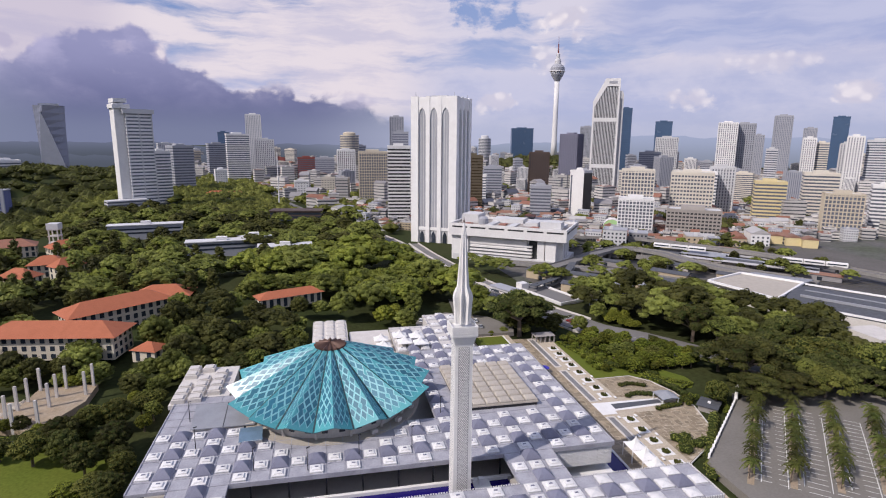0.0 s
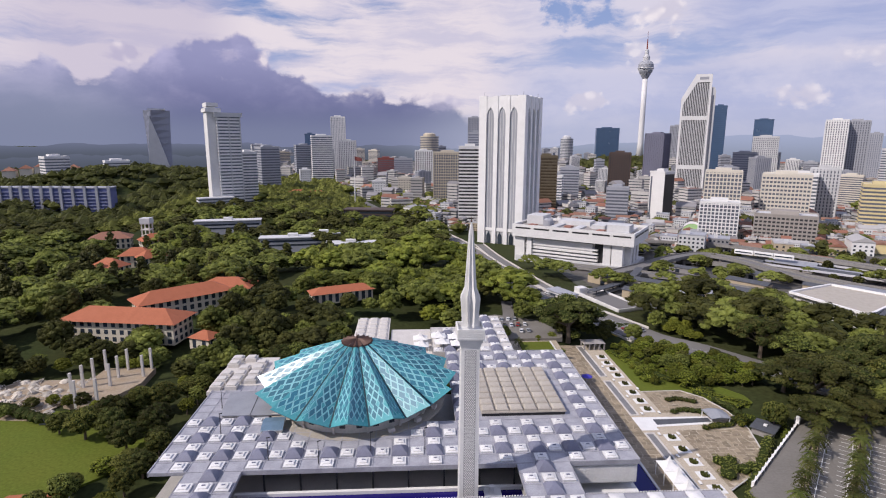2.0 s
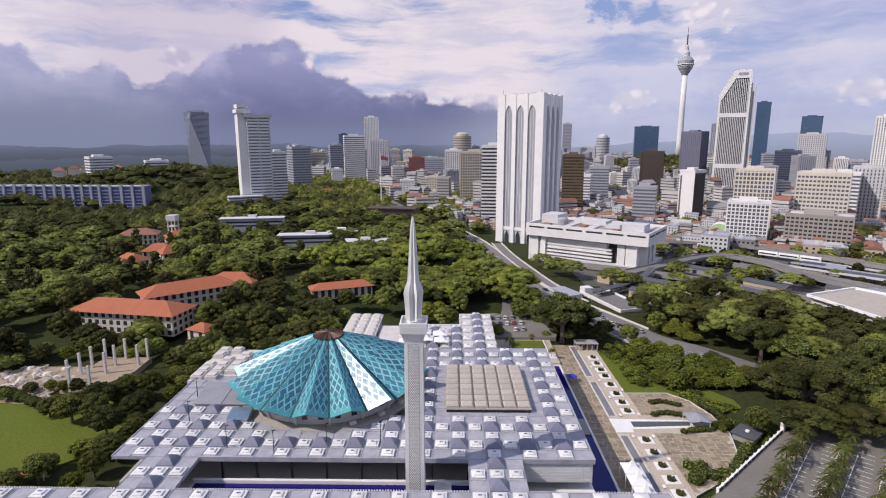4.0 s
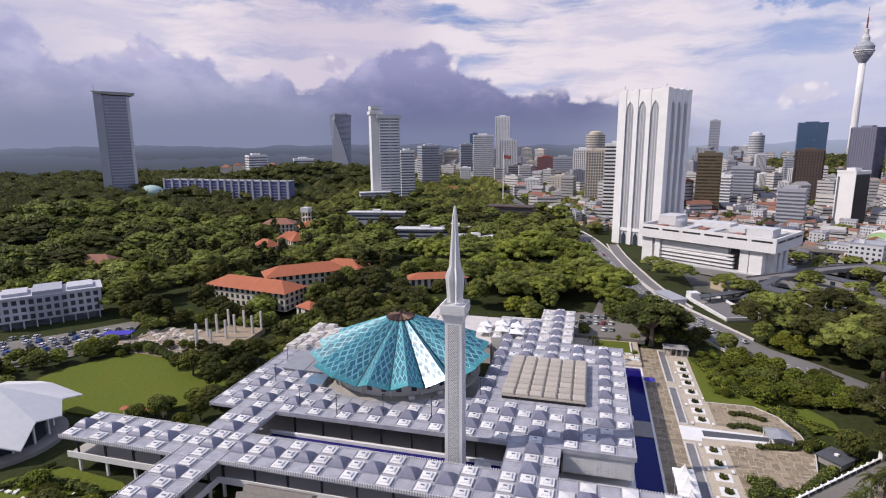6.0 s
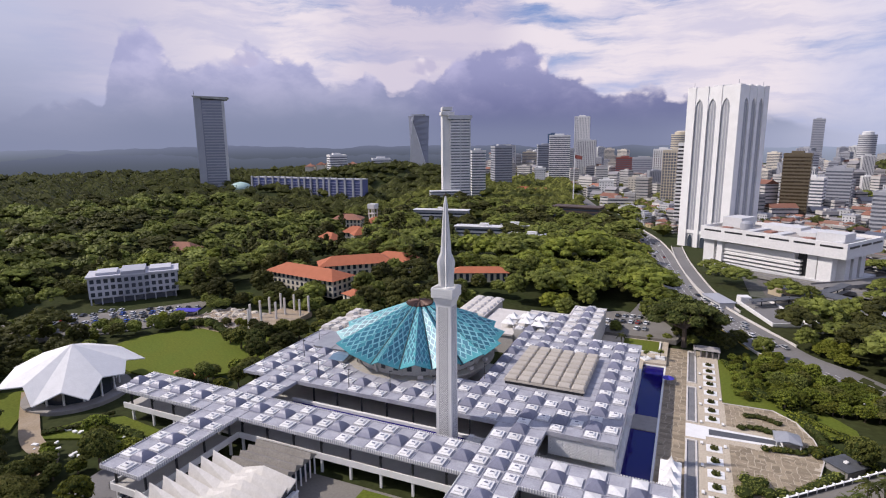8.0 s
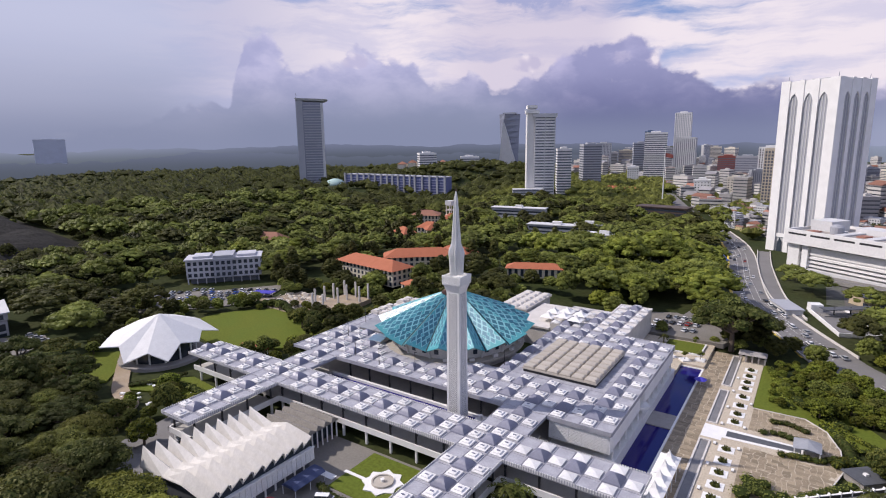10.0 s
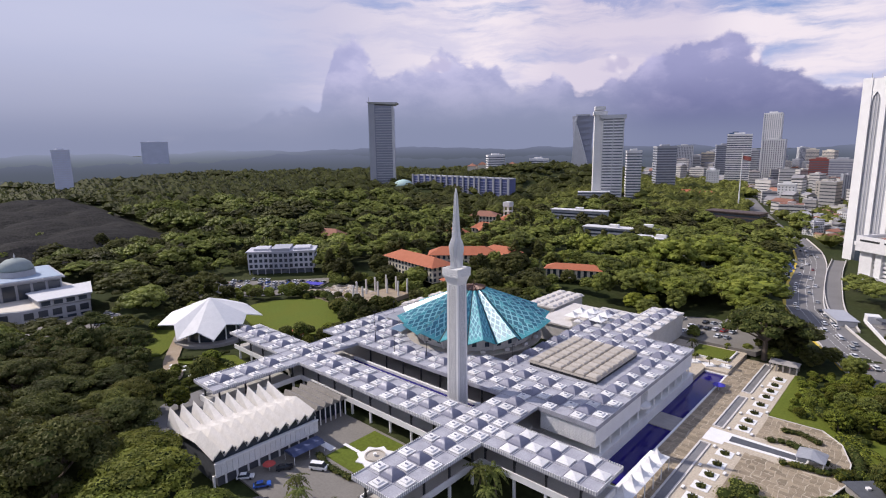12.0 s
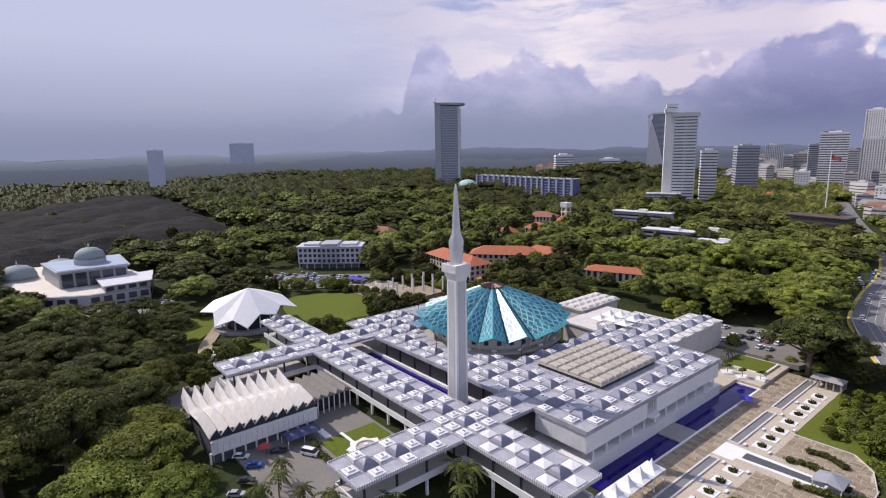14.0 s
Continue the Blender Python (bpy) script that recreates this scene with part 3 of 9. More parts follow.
# rear block, flat sheds and small peaked covers beside the dome
part("rear_wall", MB().box(gx(-1.7) + 0.3, gy(21.5), -0.5, gx(1.45) - 0.3, gy(31.3) - 0.3, ROOF - 0.76).box(gx(-5.5) + 0.3, gy(21.5), -0.5, gx(-1.7) + 0.3, gy(28) - 0.3, ROOF - 0.76), M_OFFW, mosque_roof)
rear = thing("rear_block", "cream block with ribbed square roof bays behind the dome", "building", (-30.0, 107.0, -2.0))
part("wall", MB().box(-6.5, -12, -0.5, 6.5, 16, 10.6), M_OFFW, rear)
part("roof", MB().box(-7.2, -12.7, 10.6, 7.2, 16.7, 11.3), M_OFFW, rear)
bay = MB().square([(1.9, 0), (1.9, 0.3), (1.3, 0.75)]).mesh("bay", M_OFFW)
for i in range(3):
    for j in range(6):
        part("bay", bay, None, rear, at=(-4.7 + i * 4.7, -10 + j * 4.9, 11.302))
shed = thing("flat_shed", "grey flat metal roof on the mosque terrace", "shed", (-60.5, 38.6, ROOF), 2)
part("roof", MB().add([(-8.5, -6.5, 1.0), (8.5, -6.5, 0.6), (9, 7, 1.4), (-9, 7, 1.8), (-8.5, -6.5, 0.8), (8.5, -6.5, 0.4), (9, 7, 1.2), (-9, 7, 1.6)], [(0, 1, 2, 3), (7, 6, 5, 4), (0, 4, 5, 1), (1, 5, 6, 2), (2, 6, 7, 3), (3, 7, 4, 0)]), M_GREYROOF, shed)
part("wall", MB().box(-8, -6, 0, 8, 6, 0.7), M_OFFW, shed)
part("seam", MB().add([(-0.1, -6.5, 0.85), (0.1, -6.5, 0.85), (0.1, 7, 1.64), (-0.1, 7, 1.64)], [(0, 1, 2, 3)]), M_DARK, shed)
shed2 = thing("lean_to", "small lean-to with a blue-grey metal roof", "shed", (-52.0, 26.0, ROOF), 4)
part("roof", MB().add([(-3, -4, 1.2), (3, -4, 1.2), (3, 0, 1.9), (-3, 0, 1.9), (3, 3.4, 1.4), (-3, 3.4, 1.4)], [(0, 1, 2, 3), (3, 2, 4, 5)]), material("blue_metal_sheet", (0.14, 0.22, 0.30), 0.4), shed2)
part("wall", MB().box(-2.8, -3.8, 0, 2.8, 3.2, 1.25), M_OFFW, shed2)
whitebox = MB().box(-1.9, -1.9, 0, 1.9, 1.9, 1.3).box(-1.4, -1.4, 1.3, 1.4, 1.4, 1.7).mesh("roof_box", M_OFFW)
for i in range(3):
    for j in range(6):
        if (i * 7 + j * 3) % 5 != 4 and free_cell(-76 + i * 4.8, 53 + j * 4.8):
            part("roof_box", whitebox, None, mosque_roof, at=(-76.4 + i * 4.8, 52.5 + j * 4.6, ROOF - 0.1))
part("roof_slab", MB().box(-79, 49.9, 8.6, -62, 78, ROOF - 0.11), M_OFFW, mosque_roof)
part("rear_wall", MB().box(-78.6, 50.3, -0.5, -62.4, 77.6, 8.59), M_OFFW, mosque_roof)
cover = thing("peaked_cover", "small white peaked fabric cover on the rear roof", "canopy", (-1.5, 86, ROOF), 0, "peaked covers on the rear roof")
part("fabric", MB().square([(2.9, 2.0), (1.7, 2.4), (0.8, 3.1), (0.06, 4.2)]), M_FABRIC, cover)
for sx in (-2.7, 2.7):
    for sy in (-2.7, 2.7):
        part("pole", MB().box(sx - 0.06, sy - 0.06, 0, sx + 0.06, sy + 0.06, 2.05), M_WHITE, cover)
for x, y in ((4.6, 84.2), (4.0, 91.5), (-2.6, 93.0), (-9.5, 88.5), (-9.8, 96)):
    copy_thing(cover, pose(x, y, ROOF if x > -5.2 else 8.0))
part("roof_slab", MB().box(-22, 79, 7.2, gx(-5.5), 112, 8.0), M_OFFW, mosque_roof)
part("rear_wall", MB().box(-21.5, 79.5, -0.5, gx(-5.5), 111.5, 7.19), M_OFFW, mosque_roof)

# galleries: deck, columns, parapets
deck = new("mosque_deck")
tagged(deck, "raised white terrace deck under the mosque roof", "terrace", "", "structure")
for i0, i1, j0, j1 in SLABS[:4] + SLABS[4:5]:
    mb = MB().box(gx(i0) + 1.2, gy(j0) + 1.2, DECK - 0.9, gx(i1) - 1.2, gy(j1) - 1.2, DECK - 0.05)
    part("deck_slab", mb, M_DECK, deck)
mb = MB().box(gx(-21.5) + 0.5, 6.2, -0.5, gx(1.5), gy(17), 2.3)
part("deck_slab", mb, M_DECK, deck)
par = MB()
for i0, i1, j0, j1 in SLABS[:3]:
    x0, x1, y0, y1 = gx(i0) + 1.0, gx(i1) - 1.0, gy(j0) + 1.0, gy(j1) - 1.0
    if i1 - i0 > 10:
        for xa, xb in ((gx(-27.5) + 1, gx(-19.5) + 1), (gx(-16.5) - 1, gx(-1.5) + 1), (gx(1.5) - 1, x1)):
            par.box(xa, y0, DECK - 1.0, xb, y0 + 0.35, DECK + 0.75)
        par.box(gx(-27.5) + 1, y1 - 0.35, DECK - 1.0, gx(-19.5) + 1, y1, DECK + 0.75)
        par.box(gx(1.5), y1 - 0.35, DECK - 1.0, x1, y1, DECK + 0.75)
        par.box(x1 - 0.35, y0, DECK - 1.0, x1, y1, DECK + 0.75)
    else:
        par.box(x0, y0, DECK - 1.0, x0 + 0.35, gy(-1.5) + 1, DECK + 0.75)
        par.box(x1 - 0.35, y0, DECK - 1.0, x1, gy(-1.5) + 1, DECK + 0.75)
        par.box(x0, y0, DECK - 1.0, x1, y0 + 0.35, DECK + 0.75)
part("parapet", par, M_MARBLE, deck)
pool_par = MB().box(gx(-16.5) - 2, 4.2, -0.6, gx(-1.5) + 2, 5.15, 4.25)
part("parapet", pool_par, M_MARBLE, deck)

col_me = MB().box(-0.22, -0.22, 0, 0.22, 0.22, ROOF - 0.75 - DECK + 0.05).mesh("column", M_DARK)
col_long = MB().box(-0.22, -0.22, 0, 0.22, 0.22, ROOF - 0.75 - 2.3).mesh("column", M_DARK)
post_me = MB().box(-0.3, -0.3, -3.0, 0.3, 0.3, DECK - 0.9).mesh("pier", M_MARBLE)
colonnade = thing("colonnade", "dark steel roof columns along the mosque galleries", "colonnade")
spots = set()
for k in range(-27, 9, 2):
    spots |= {(k + 0.5, -1.15), (k + 0.5, 1.15)}
for k in range(-8, -1, 2):
    for c in (0, -18):
        spots |= {(c - 1.15, k - 0.5 + 0.6), (c + 1.15, k - 0.5 + 0.6)}
for k in range(-16, -1, 2):
    spots.add((k + 0.5, 5.0))
for i, j in sorted(spots):
    part("column", col_me if j < 4 else col_long, None, colonnade, at=(gx(i), gy(j), DECK - 0.05 if j < 4 else 2.3))
    if j < 4:
        part("pier", post_me, None, colonnade, at=(gx(i), gy(j), 0))
brace = MB()
for i, j in sorted(spots):
    if j > 4 or abs(abs(j) - 1.15) < 0.01:
        x, y = gx(i), gy(j)
        s = 1 if j > 4 or j < 0 else -1
        brace.beam((x, y + s * 0.1, DECK + 2.4), (x, y + s * 2.6, ROOF - 0.8), 0.11)
part("brace", brace, M_DARK, colonnade)

# inner pool
pool = structure("pool_inner", MB().box(gx(-16.5) - 2, gy(1.5) - 2, -0.6, gx(-1.5) + 2, 4.19, 3.4), M_WATER, "blue tiled pool round the minaret foot", "pool")
mb = MB().box(4.4, 0.6, 1.0, 8.6, 4.18, 4.0)
mb.box(5.6, 1.9, 4.0, 6.8, 3.1, 5.8)
tagged(part("pool_bridge", mb, M_MARBLE), "white marble bridge across the inner pool", "bridge")

# hall walls
hall = new("prayer_hall_wall")
tagged(hall, "white screened outer walls of the prayer hall", "wall", "", "structure")
hx0, hx1, hy0, hy1 = gx(1.5), gx(5.5), gy(4.5), gy(21.5)
WB = 3.6
part("wall_front", MB().box(hx0 + 0.5, hy0 + 0.3, WB, hx1 - 0.3, hy0 + 0.8, ROOF - 0.76), M_WHITE, hall)
mbw = MB()
mbw.box(hx1 - 0.8, hy0 + 0.8, WB, hx1 - 0.3, gy(11.2), ROOF - 0.76)
mbw.box(hx1 - 0.8, gy(12.4), WB, hx1 - 0.3, hy1 - 0.3, ROOF - 0.76)
mbw.box(gx(-4.5) + 0.3, hy1 - 0.8, WB, hx1 - 0.8, hy1 - 0.3, ROOF - 0.76)
part("wall_side", mbw, M_WHITE, hall)
part("hall_core", MB().box(hx0, hy0 + 4, 0.6, hx1 - 3.0, hy1 - 4, ROOF - 0.8), M_DECK, hall)
# screen of small blocks on the front wall
for k in range(9):
    mb = MB()
    x0, x1 = hx0 + 0.8 + k * (hx1 - hx0 - 1.4) / 9, hx0 + 0.8 + (k + 1) * (hx1 - hx0 - 1.4) / 9 - 0.12
    for r in range(12):
        for q in range(5):
            xa = x0 + (q + (0.5 if r % 2 else 0)) * (x1 - x0) / 5.5
            mb.box(xa + 0.05, hy0 + 0.18, WB + 0.25 + r * 0.43, xa + 0.30, hy0 + 0.32, WB + 0.25 + r * 0.43 + 0.3)
    tagged(part("screen_panel", mb, M_WHITE, hall), kind="stuff")
# balcony in the side wall
mb = MB()
for q in range(5):
    mb.box(hx1 - 0.75, gy(11.2) + 0.5 + q * 1.05, WB, hx1 - 0.45, gy(11.2) + 0.75 + q * 1.05, ROOF - 0.8)
mb.lathe([(2.7, WB + 0.2), (2.7, WB + 1.0)], 20, hx1 - 0.9, gy(11.8))
part("balcony", mb, M_MARBLE, hall)
# terrace and posts beside the long pool
mb = MB().box(hx0, hy0 - 0.4, -3.0, hx1 + 0.6, hy1, 1.0)
part("terrace", mb, M_MARBLE, hall)
for k in range(12):
    part("post", MB().box(hx1 - 0.5, hy0 + 3 + k * 6.2, 1.0, hx1 - 0.1, hy0 + 3.4 + k * 6.2, WB), M_WHITE, hall)

# great folded roof: ridges stand out and up, valleys lie back and low
NF = 16
RV, RR, ZV, ZR = 27.0, 31.0, 13.6, 17.0
ZTOP, RTOP = 27.9, 4.2


def polar(r, a, z):
    return (DOME_C[0] + r * math.cos(a), DOME_C[1] + r * math.sin(a), z)


dome = thing("folded_dome", "turquoise tiled folded umbrella roof of the prayer hall", "dome")
DA = math.tau / NF
A0 = radians(-78.5)
for k in range(NF):
    for side in (0, 1):
        av = A0 + (k + side) * DA
        ar = A0 + (k + 0.5) * DA
        V = [Vector(p) for p in (polar(RV, av, ZV), polar(RR, ar, ZR), polar(RTOP, ar, ZTOP + 0.25), polar(RTOP, av, ZTOP - 0.35))]
        n = (V[1] - V[0]).cross(V[3] - V[0]).normalized()
        if n.z < 0:
            n = -n
        mb = MB().add([p for p in V] + [p - n * 0.3 for p in V], [(0, 1, 2, 3), (7, 6, 5, 4), (0, 4, 5, 1), (1, 5, 6, 2), (2, 6, 7, 3), (3, 7, 4, 0)])
        gore = part("roof_plate", mb, M_TEAL, dome)

        def at_uv(uu, tt, lift):
            return V[0].lerp(V[3], tt).lerp(V[1].lerp(V[2], tt), uu) + n * lift
        pale, dark = MB(), MB()
        rows = 12
        for row in range(rows):
            t = 0.105 + 0.86 * row / rows
            wid = (V[1] - V[0]).length * (1 - t) + (V[2] - V[3]).length * t
            cols = max(1, int(wid / 2.3 + 0.3))
            du, dt = 0.5 / (cols + 0.5), 0.86 / rows
            for q in range(cols):
                u = (q + (0.5 if row % 2 else 1.0)) / (cols + 0.5)
                for mb2, g, lift in ((pale, 1.0, 0.02), (dark, 0.76, 0.04)):
                    mb2.add([at_uv(u - du * g, t, lift), at_uv(u, t - dt * g, lift), at_uv(u + du * g, t, lift), at_uv(u, t + dt * g, lift)], [(0, 1, 2, 3)])
        part("lattice", pale, M_TEALP, gore)
        tagged(part("lozenge_tiling", dark, M_TEALD, gore), kind="stuff")
    a = A0 + k * DA
    part("gutter", MB().beam(polar(RV, a, ZV + 0.12), polar(RTOP, a, ZTOP - 0.2), (0.30, 0.16)), M_GUTTER, dome)
cap = [[polar(RTOP + (0.75 if i % 2 else 0.1) - dr, A0 + i * DA / 2, z + (0.3 if i % 2 else -0.3) * k) for i in range(2 * NF)] for dr, z, k in ((0, ZTOP - 0.15, 1.0), (0.1, ZTOP + 0.35, 1.0), (3.4, ZTOP + 1.0, 0.3), (4.0, ZTOP + 1.15, 0))]
part("cap", MB().rings(cap), M_COPPER, dome, "brown metal cap over the folds")
part("finial", MB().lathe([(0.35, ZTOP + 1.0), (0.12, ZTOP + 2.2), (0.02, ZTOP + 3.0)], 8, *DOME_C), M_COPPER, dome)
drum = MB().lathe([(23.6, ROOF - 4), (23.6, 15.5)], 36, *DOME_C)
part("drum", drum, M_OFFW, dome, "pale marble drum with dark openings")
open_me = MB().box(-0.06, -0.8, 0, 0.06, 0.8, 1.7).mesh("opening", M_GLASS)
for k in range(32):
    a = A0 + (k + 0.5) * DA / 2
    x, y = DOME_C[0] + 23.65 * math.cos(a), DOME_C[1] + 23.65 * math.sin(a)
    part("opening", open_me, None, dome, at=(x, y, 11.6), rz=math.degrees(a))
for k in range(NF):
    a = A0 + k * DA
    part("strut", MB().beam(polar(24.0, a, 10.1), polar(25.2, a, ZV + 0.2), 0.45), M_OFFW, dome)
ring = MB().lathe([(27.2, ROOF - 0.6), (27.2, ROOF + 0.12), (22.0, ROOF + 0.12)], 48, *DOME_C, cap0=False, cap1=True)
part("ledge", ring, M_BEIGE, dome, "dusty concrete ledge round the drum")
# plant boxes on the ledge
for k in range(11):
    a = A0 + 0.25 + k * 0.36
    part("plant_box", MB().box(-0.9, -0.6, 0, 0.9, 0.6, 1.0), M_OFFW, dome, at=polar(25.6, a, ROOF + 0.13), rz=math.degrees(a) + 90)

# ribbed beige roof panel
panel = thing("ribbed_roof_panel", "raised beige concrete roof panel in square bays", "roof panel")
x0, y0, x1, y1 = PANEL
part("base", MB().box(x0 + 0.3, y0 + 0.3, ROOF + 0.01, x1 - 0.3, y1 - 0.3, ROOF + 1.0), M_DARK, panel)
part("slab", MB().box(x0, y0, ROOF + 1.0, x1, y1, ROOF + 1.45), M_BEIGE, panel)
NX, NY = 6, 8
bw, bd = (x1 - x0) / NX, (y1 - y0) / NY
tile = MB()
rsq = [[(sx * (bw / 2 - g), sy * (bd / 2 - g), z) for sx, sy in ((-1, -1), (1, -1), (1, 1), (-1, 1))] for g, z in ((0.26, 0), (0.26, 0.55), (0.62, 0.85))]
tile.rings(rsq)
tile_me = tile.mesh("bay", M_BEIGE)
for i in range(NX):
    for j in range(NY):
        part("bay", tile_me, None, panel, at=(x0 + (i + 0.5) * bw, y0 + (j + 0.5) * bd, ROOF + 1.452))

# minaret
minaret = thing("minaret", "tall slender white marble minaret with a folded spire", "minaret")
minaret.scale = (0.89, 0.89, 1.0)
shaft = MB().square([(2.55, 1.5), (2.45, 20), (2.32, 43.0), (2.4, 43.6), (3.1, 45.6)])
part("shaft", shaft, M_MARBLE, minaret)
for k in range(4):
    a = k * 90
    for q in range(19):
        mb = MB()
        for r in range(6):
            for c in range(5):
                z = 4.6 + q * 2.02 + r * 0.33
                w = 0.30
                xx = (c - 2) * 0.52 + (0.13 if r % 2 else -0.13)
                d = 2.55 - (z - 1.5) * 0.0055
                mb.box(xx - w / 2, -d - 0.08, z, xx + w / 2, -d + 0.05, z + 0.24)
        tagged(part("carved_screen", mb, M_MARBLE, minaret, rz=a), kind="stuff")
    # flat grey strip on the shaft, recess shade painted rather than cut in
    part("recess", MB().add([(-1.5, -2.56, 4.3), (1.5, -2.56, 4.3), (1.5, -2.345, 43), (-1.5, -2.345, 43), (-1.5, -2.3, 4.3), (1.5, -2.3, 4.3), (1.5, -2.1, 43), (-1.5, -2.1, 43)],
                            [(0, 1, 2, 3), (7, 6, 5, 4), (0, 4, 5, 1), (1, 5, 6, 2), (2, 6, 7, 3), (3, 7, 4, 0)]), M_CARVE, minaret, rz=a)
    rib = MB()
    for s in (-1, 1):
        rib.add([(s * 1.62 - 0.1, -2.62, 3), (s * 1.62 + 0.1, -2.62, 3), (s * 1.62 + 0.1, -2.40, 43), (s * 1.62 - 0.1, -2.40, 43),
                 (s * 1.62 - 0.1, -2.35, 3), (s * 1.62 + 0.1, -2.35, 3), (s * 1.62 + 0.1, -2.1, 43), (s * 1.62 - 0.1, -2.1, 43)],
                [(0, 1, 2, 3), (7, 6, 5, 4), (0, 4, 5, 1), (1, 5, 6, 2), (2, 6, 7, 3), (3, 7, 4, 0)])
    part("rib", rib, M_MARBLE, minaret, rz=a)
bal = MB().square([(3.35, 45.6), (3.4, 48.2), (3.1, 48.2), (3.1, 47.2)])
part("balcony", bal, M_MARBLE, minaret)
for k in range(4):
    mb = MB()
    for c in range(12):
        for r in range(4):
            xx = -3.1 + c * 0.56 + (0.14 if r % 2 else 0)
            mb.box(xx - 0.17, -3.46, 45.85 + r * 0.56, xx + 0.17, -3.36, 45.85 + r * 0.56 + 0.36)
    tagged(part("carved_screen", mb, M_MARBLE, minaret, rz=k * 90), kind="stuff")


def star_ring(r_out, r_in, z, n=16):
    return [((r_out if i % 2 else r_in) * math.cos(math.tau * i / n), (r_out if i % 2 else r_in) * math.sin(math.tau * i / n), z) for i in range(n)]


spire = MB().rings([star_ring(2.2, 1.1, 48.2), star_ring(2.35, 1.15, 51.5), star_ring(2.66, 1.25, 54.6), star_ring(2.4, 1.15, 55.6), star_ring(1.6, 0.9, 57.2),
                    star_ring(1.3, 0.74, 61), star_ring(0.66, 0.4, 69.5), star_ring(0.30, 0.24, 71.3), star_ring(0.16, 0.12, 71.8)])
part("spire", spire, M_MARBLE, minaret)
part("finial", MB().lathe([(0.12, 71.8), (0.3, 72.1), (0.1, 72.4), (0.02, 73.2)], 8), M_COPPER, minaret)
for k in range(8):
    a = math.tau * (k + 0.5) / 8
    part("window", MB().box(-0.05, -0.22, 0, 0.05, 0.22, 3.6), M_GLASS, minaret, at=(1.32 * math.cos(a), 1.32 * math.sin(a), 49.0), rz=math.degrees(a))
# ---- ground ----
def grid_sheet(xs, ys, zf, dz=0.0):
    mb = MB()
    v = [(x, y, zf(x, y) + dz) for y in ys for x in xs]
    n = len(xs)
    f = [(j * n + i, j * n + i + 1, (j + 1) * n + i + 1, (j + 1) * n + i) for j in range(len(ys) - 1) for i in range(n - 1)]
    return mb.add(v, f)


def spread(a, b, fine0, fine1, step, grow=1.35):
    xs = list(np.arange(fine0, fine1 + step, step))
    s, x = step, fine0
    left = []
    while x > a:
        s *= grow
        x -= s
        left.append(x)
    s, x = step, xs[-1]
    while x < b:
        s *= grow
        x += s
        xs.append(x)
    return left[::-1] + xs


gxs, gys = spread(-4600, 4600, -700, 620, 20), spread(-900, 4800, -160, 700, 20)
structure("ground", grid_sheet(gxs, gys, ground_z, -0.6), M_GROUND, "leafy ground reaching to the horizon", "ground")


def strip(pts, width, lift=0.05, thick=0.0, zs=None):
    """Ribbon along a line of points; zs gives heights for bridges."""
    P = [Vector((x, y)) for x, y in pts]
    fine, zz = [], []
    for k in range(len(P) - 1):
        p0, p1, p2, p3 = P[max(k - 1, 0)], P[k], P[k + 1], P[min(k + 2, len(P) - 1)]
        for q in range(8):
            t = q / 8
            fine.append(0.5 * ((2 * p1) + (p2 - p0) * t + (2 * p0 - 5 * p1 + 4 * p2 - p3) * t * t + (3 * p1 - p0 - 3 * p2 + p3) * t ** 3))
            zz.append(zs[k] * (1 - t) + zs[k + 1] * t if zs else None)
    fine.append(P[-1])
    zz.append(zs[-1] if zs else None)
    rows = []
    for k, p in enumerate(fine):
        d = (fine[min(k + 1, len(fine) - 1)] - fine[max(k - 1, 0)]).normalized()
        n = Vector((-d.y, d.x))
        a, b = p + n * width / 2, p - n * width / 2
        za = zz[k] if zs else ground_z(*a) - 0.55 + lift
        zb = zz[k] if zs else ground_z(*b) - 0.55 + lift
        rows.append(((a.x, a.y, za), (b.x, b.y, zb)))
    mb = MB()
    if thick:
        mb.rings([[r[0], r[1], (r[1][0], r[1][1], r[1][2] - thick), (r[0][0], r[0][1], r[0][2] - thick)] for r in rows])
    else:
        v = [q for r in rows for q in r]
        mb.add(v, [(2 * k, 2 * k + 1, 2 * k + 3, 2 * k + 2) for k in range(len(rows) - 1)])
    return mb


ROAD = [(150, 62), (120, 96), (94, 129), (81, 153), (69, 180), (59, 207), (49, 262), (42, 320), (35, 370), (24, 420), (4, 480), (-40, 580), (-120, 820)]
RAMP = [(80, 176), (70, 215), (62, 270), (55, 330), (50, 390)]
structure("road", strip(ROAD, 19), M_ASPH, "grey asphalt road curving through the trees", "road")
structure("road_ramp", strip(RAMP, 8, 0.09), M_ASPH, "asphalt slip road beside the main road", "road")
structure("road_edge", strip([(x - 9.0, y - 3.5) for x, y in ROAD[2:10]], 1.6, 0.10), M_YELLOW, "yellow painted road edge", "road marking")
def side_line(pts, off):
    out = []
    for k, (x, y) in enumerate(pts):
        (xa, ya), (xb, yb) = pts[max(k - 1, 0)], pts[min(k + 1, len(pts) - 1)]
        L = math.hypot(xb - xa, yb - ya)
        out.append((x - (yb - ya) / L * off, y + (xb - xa) / L * off))
    return out


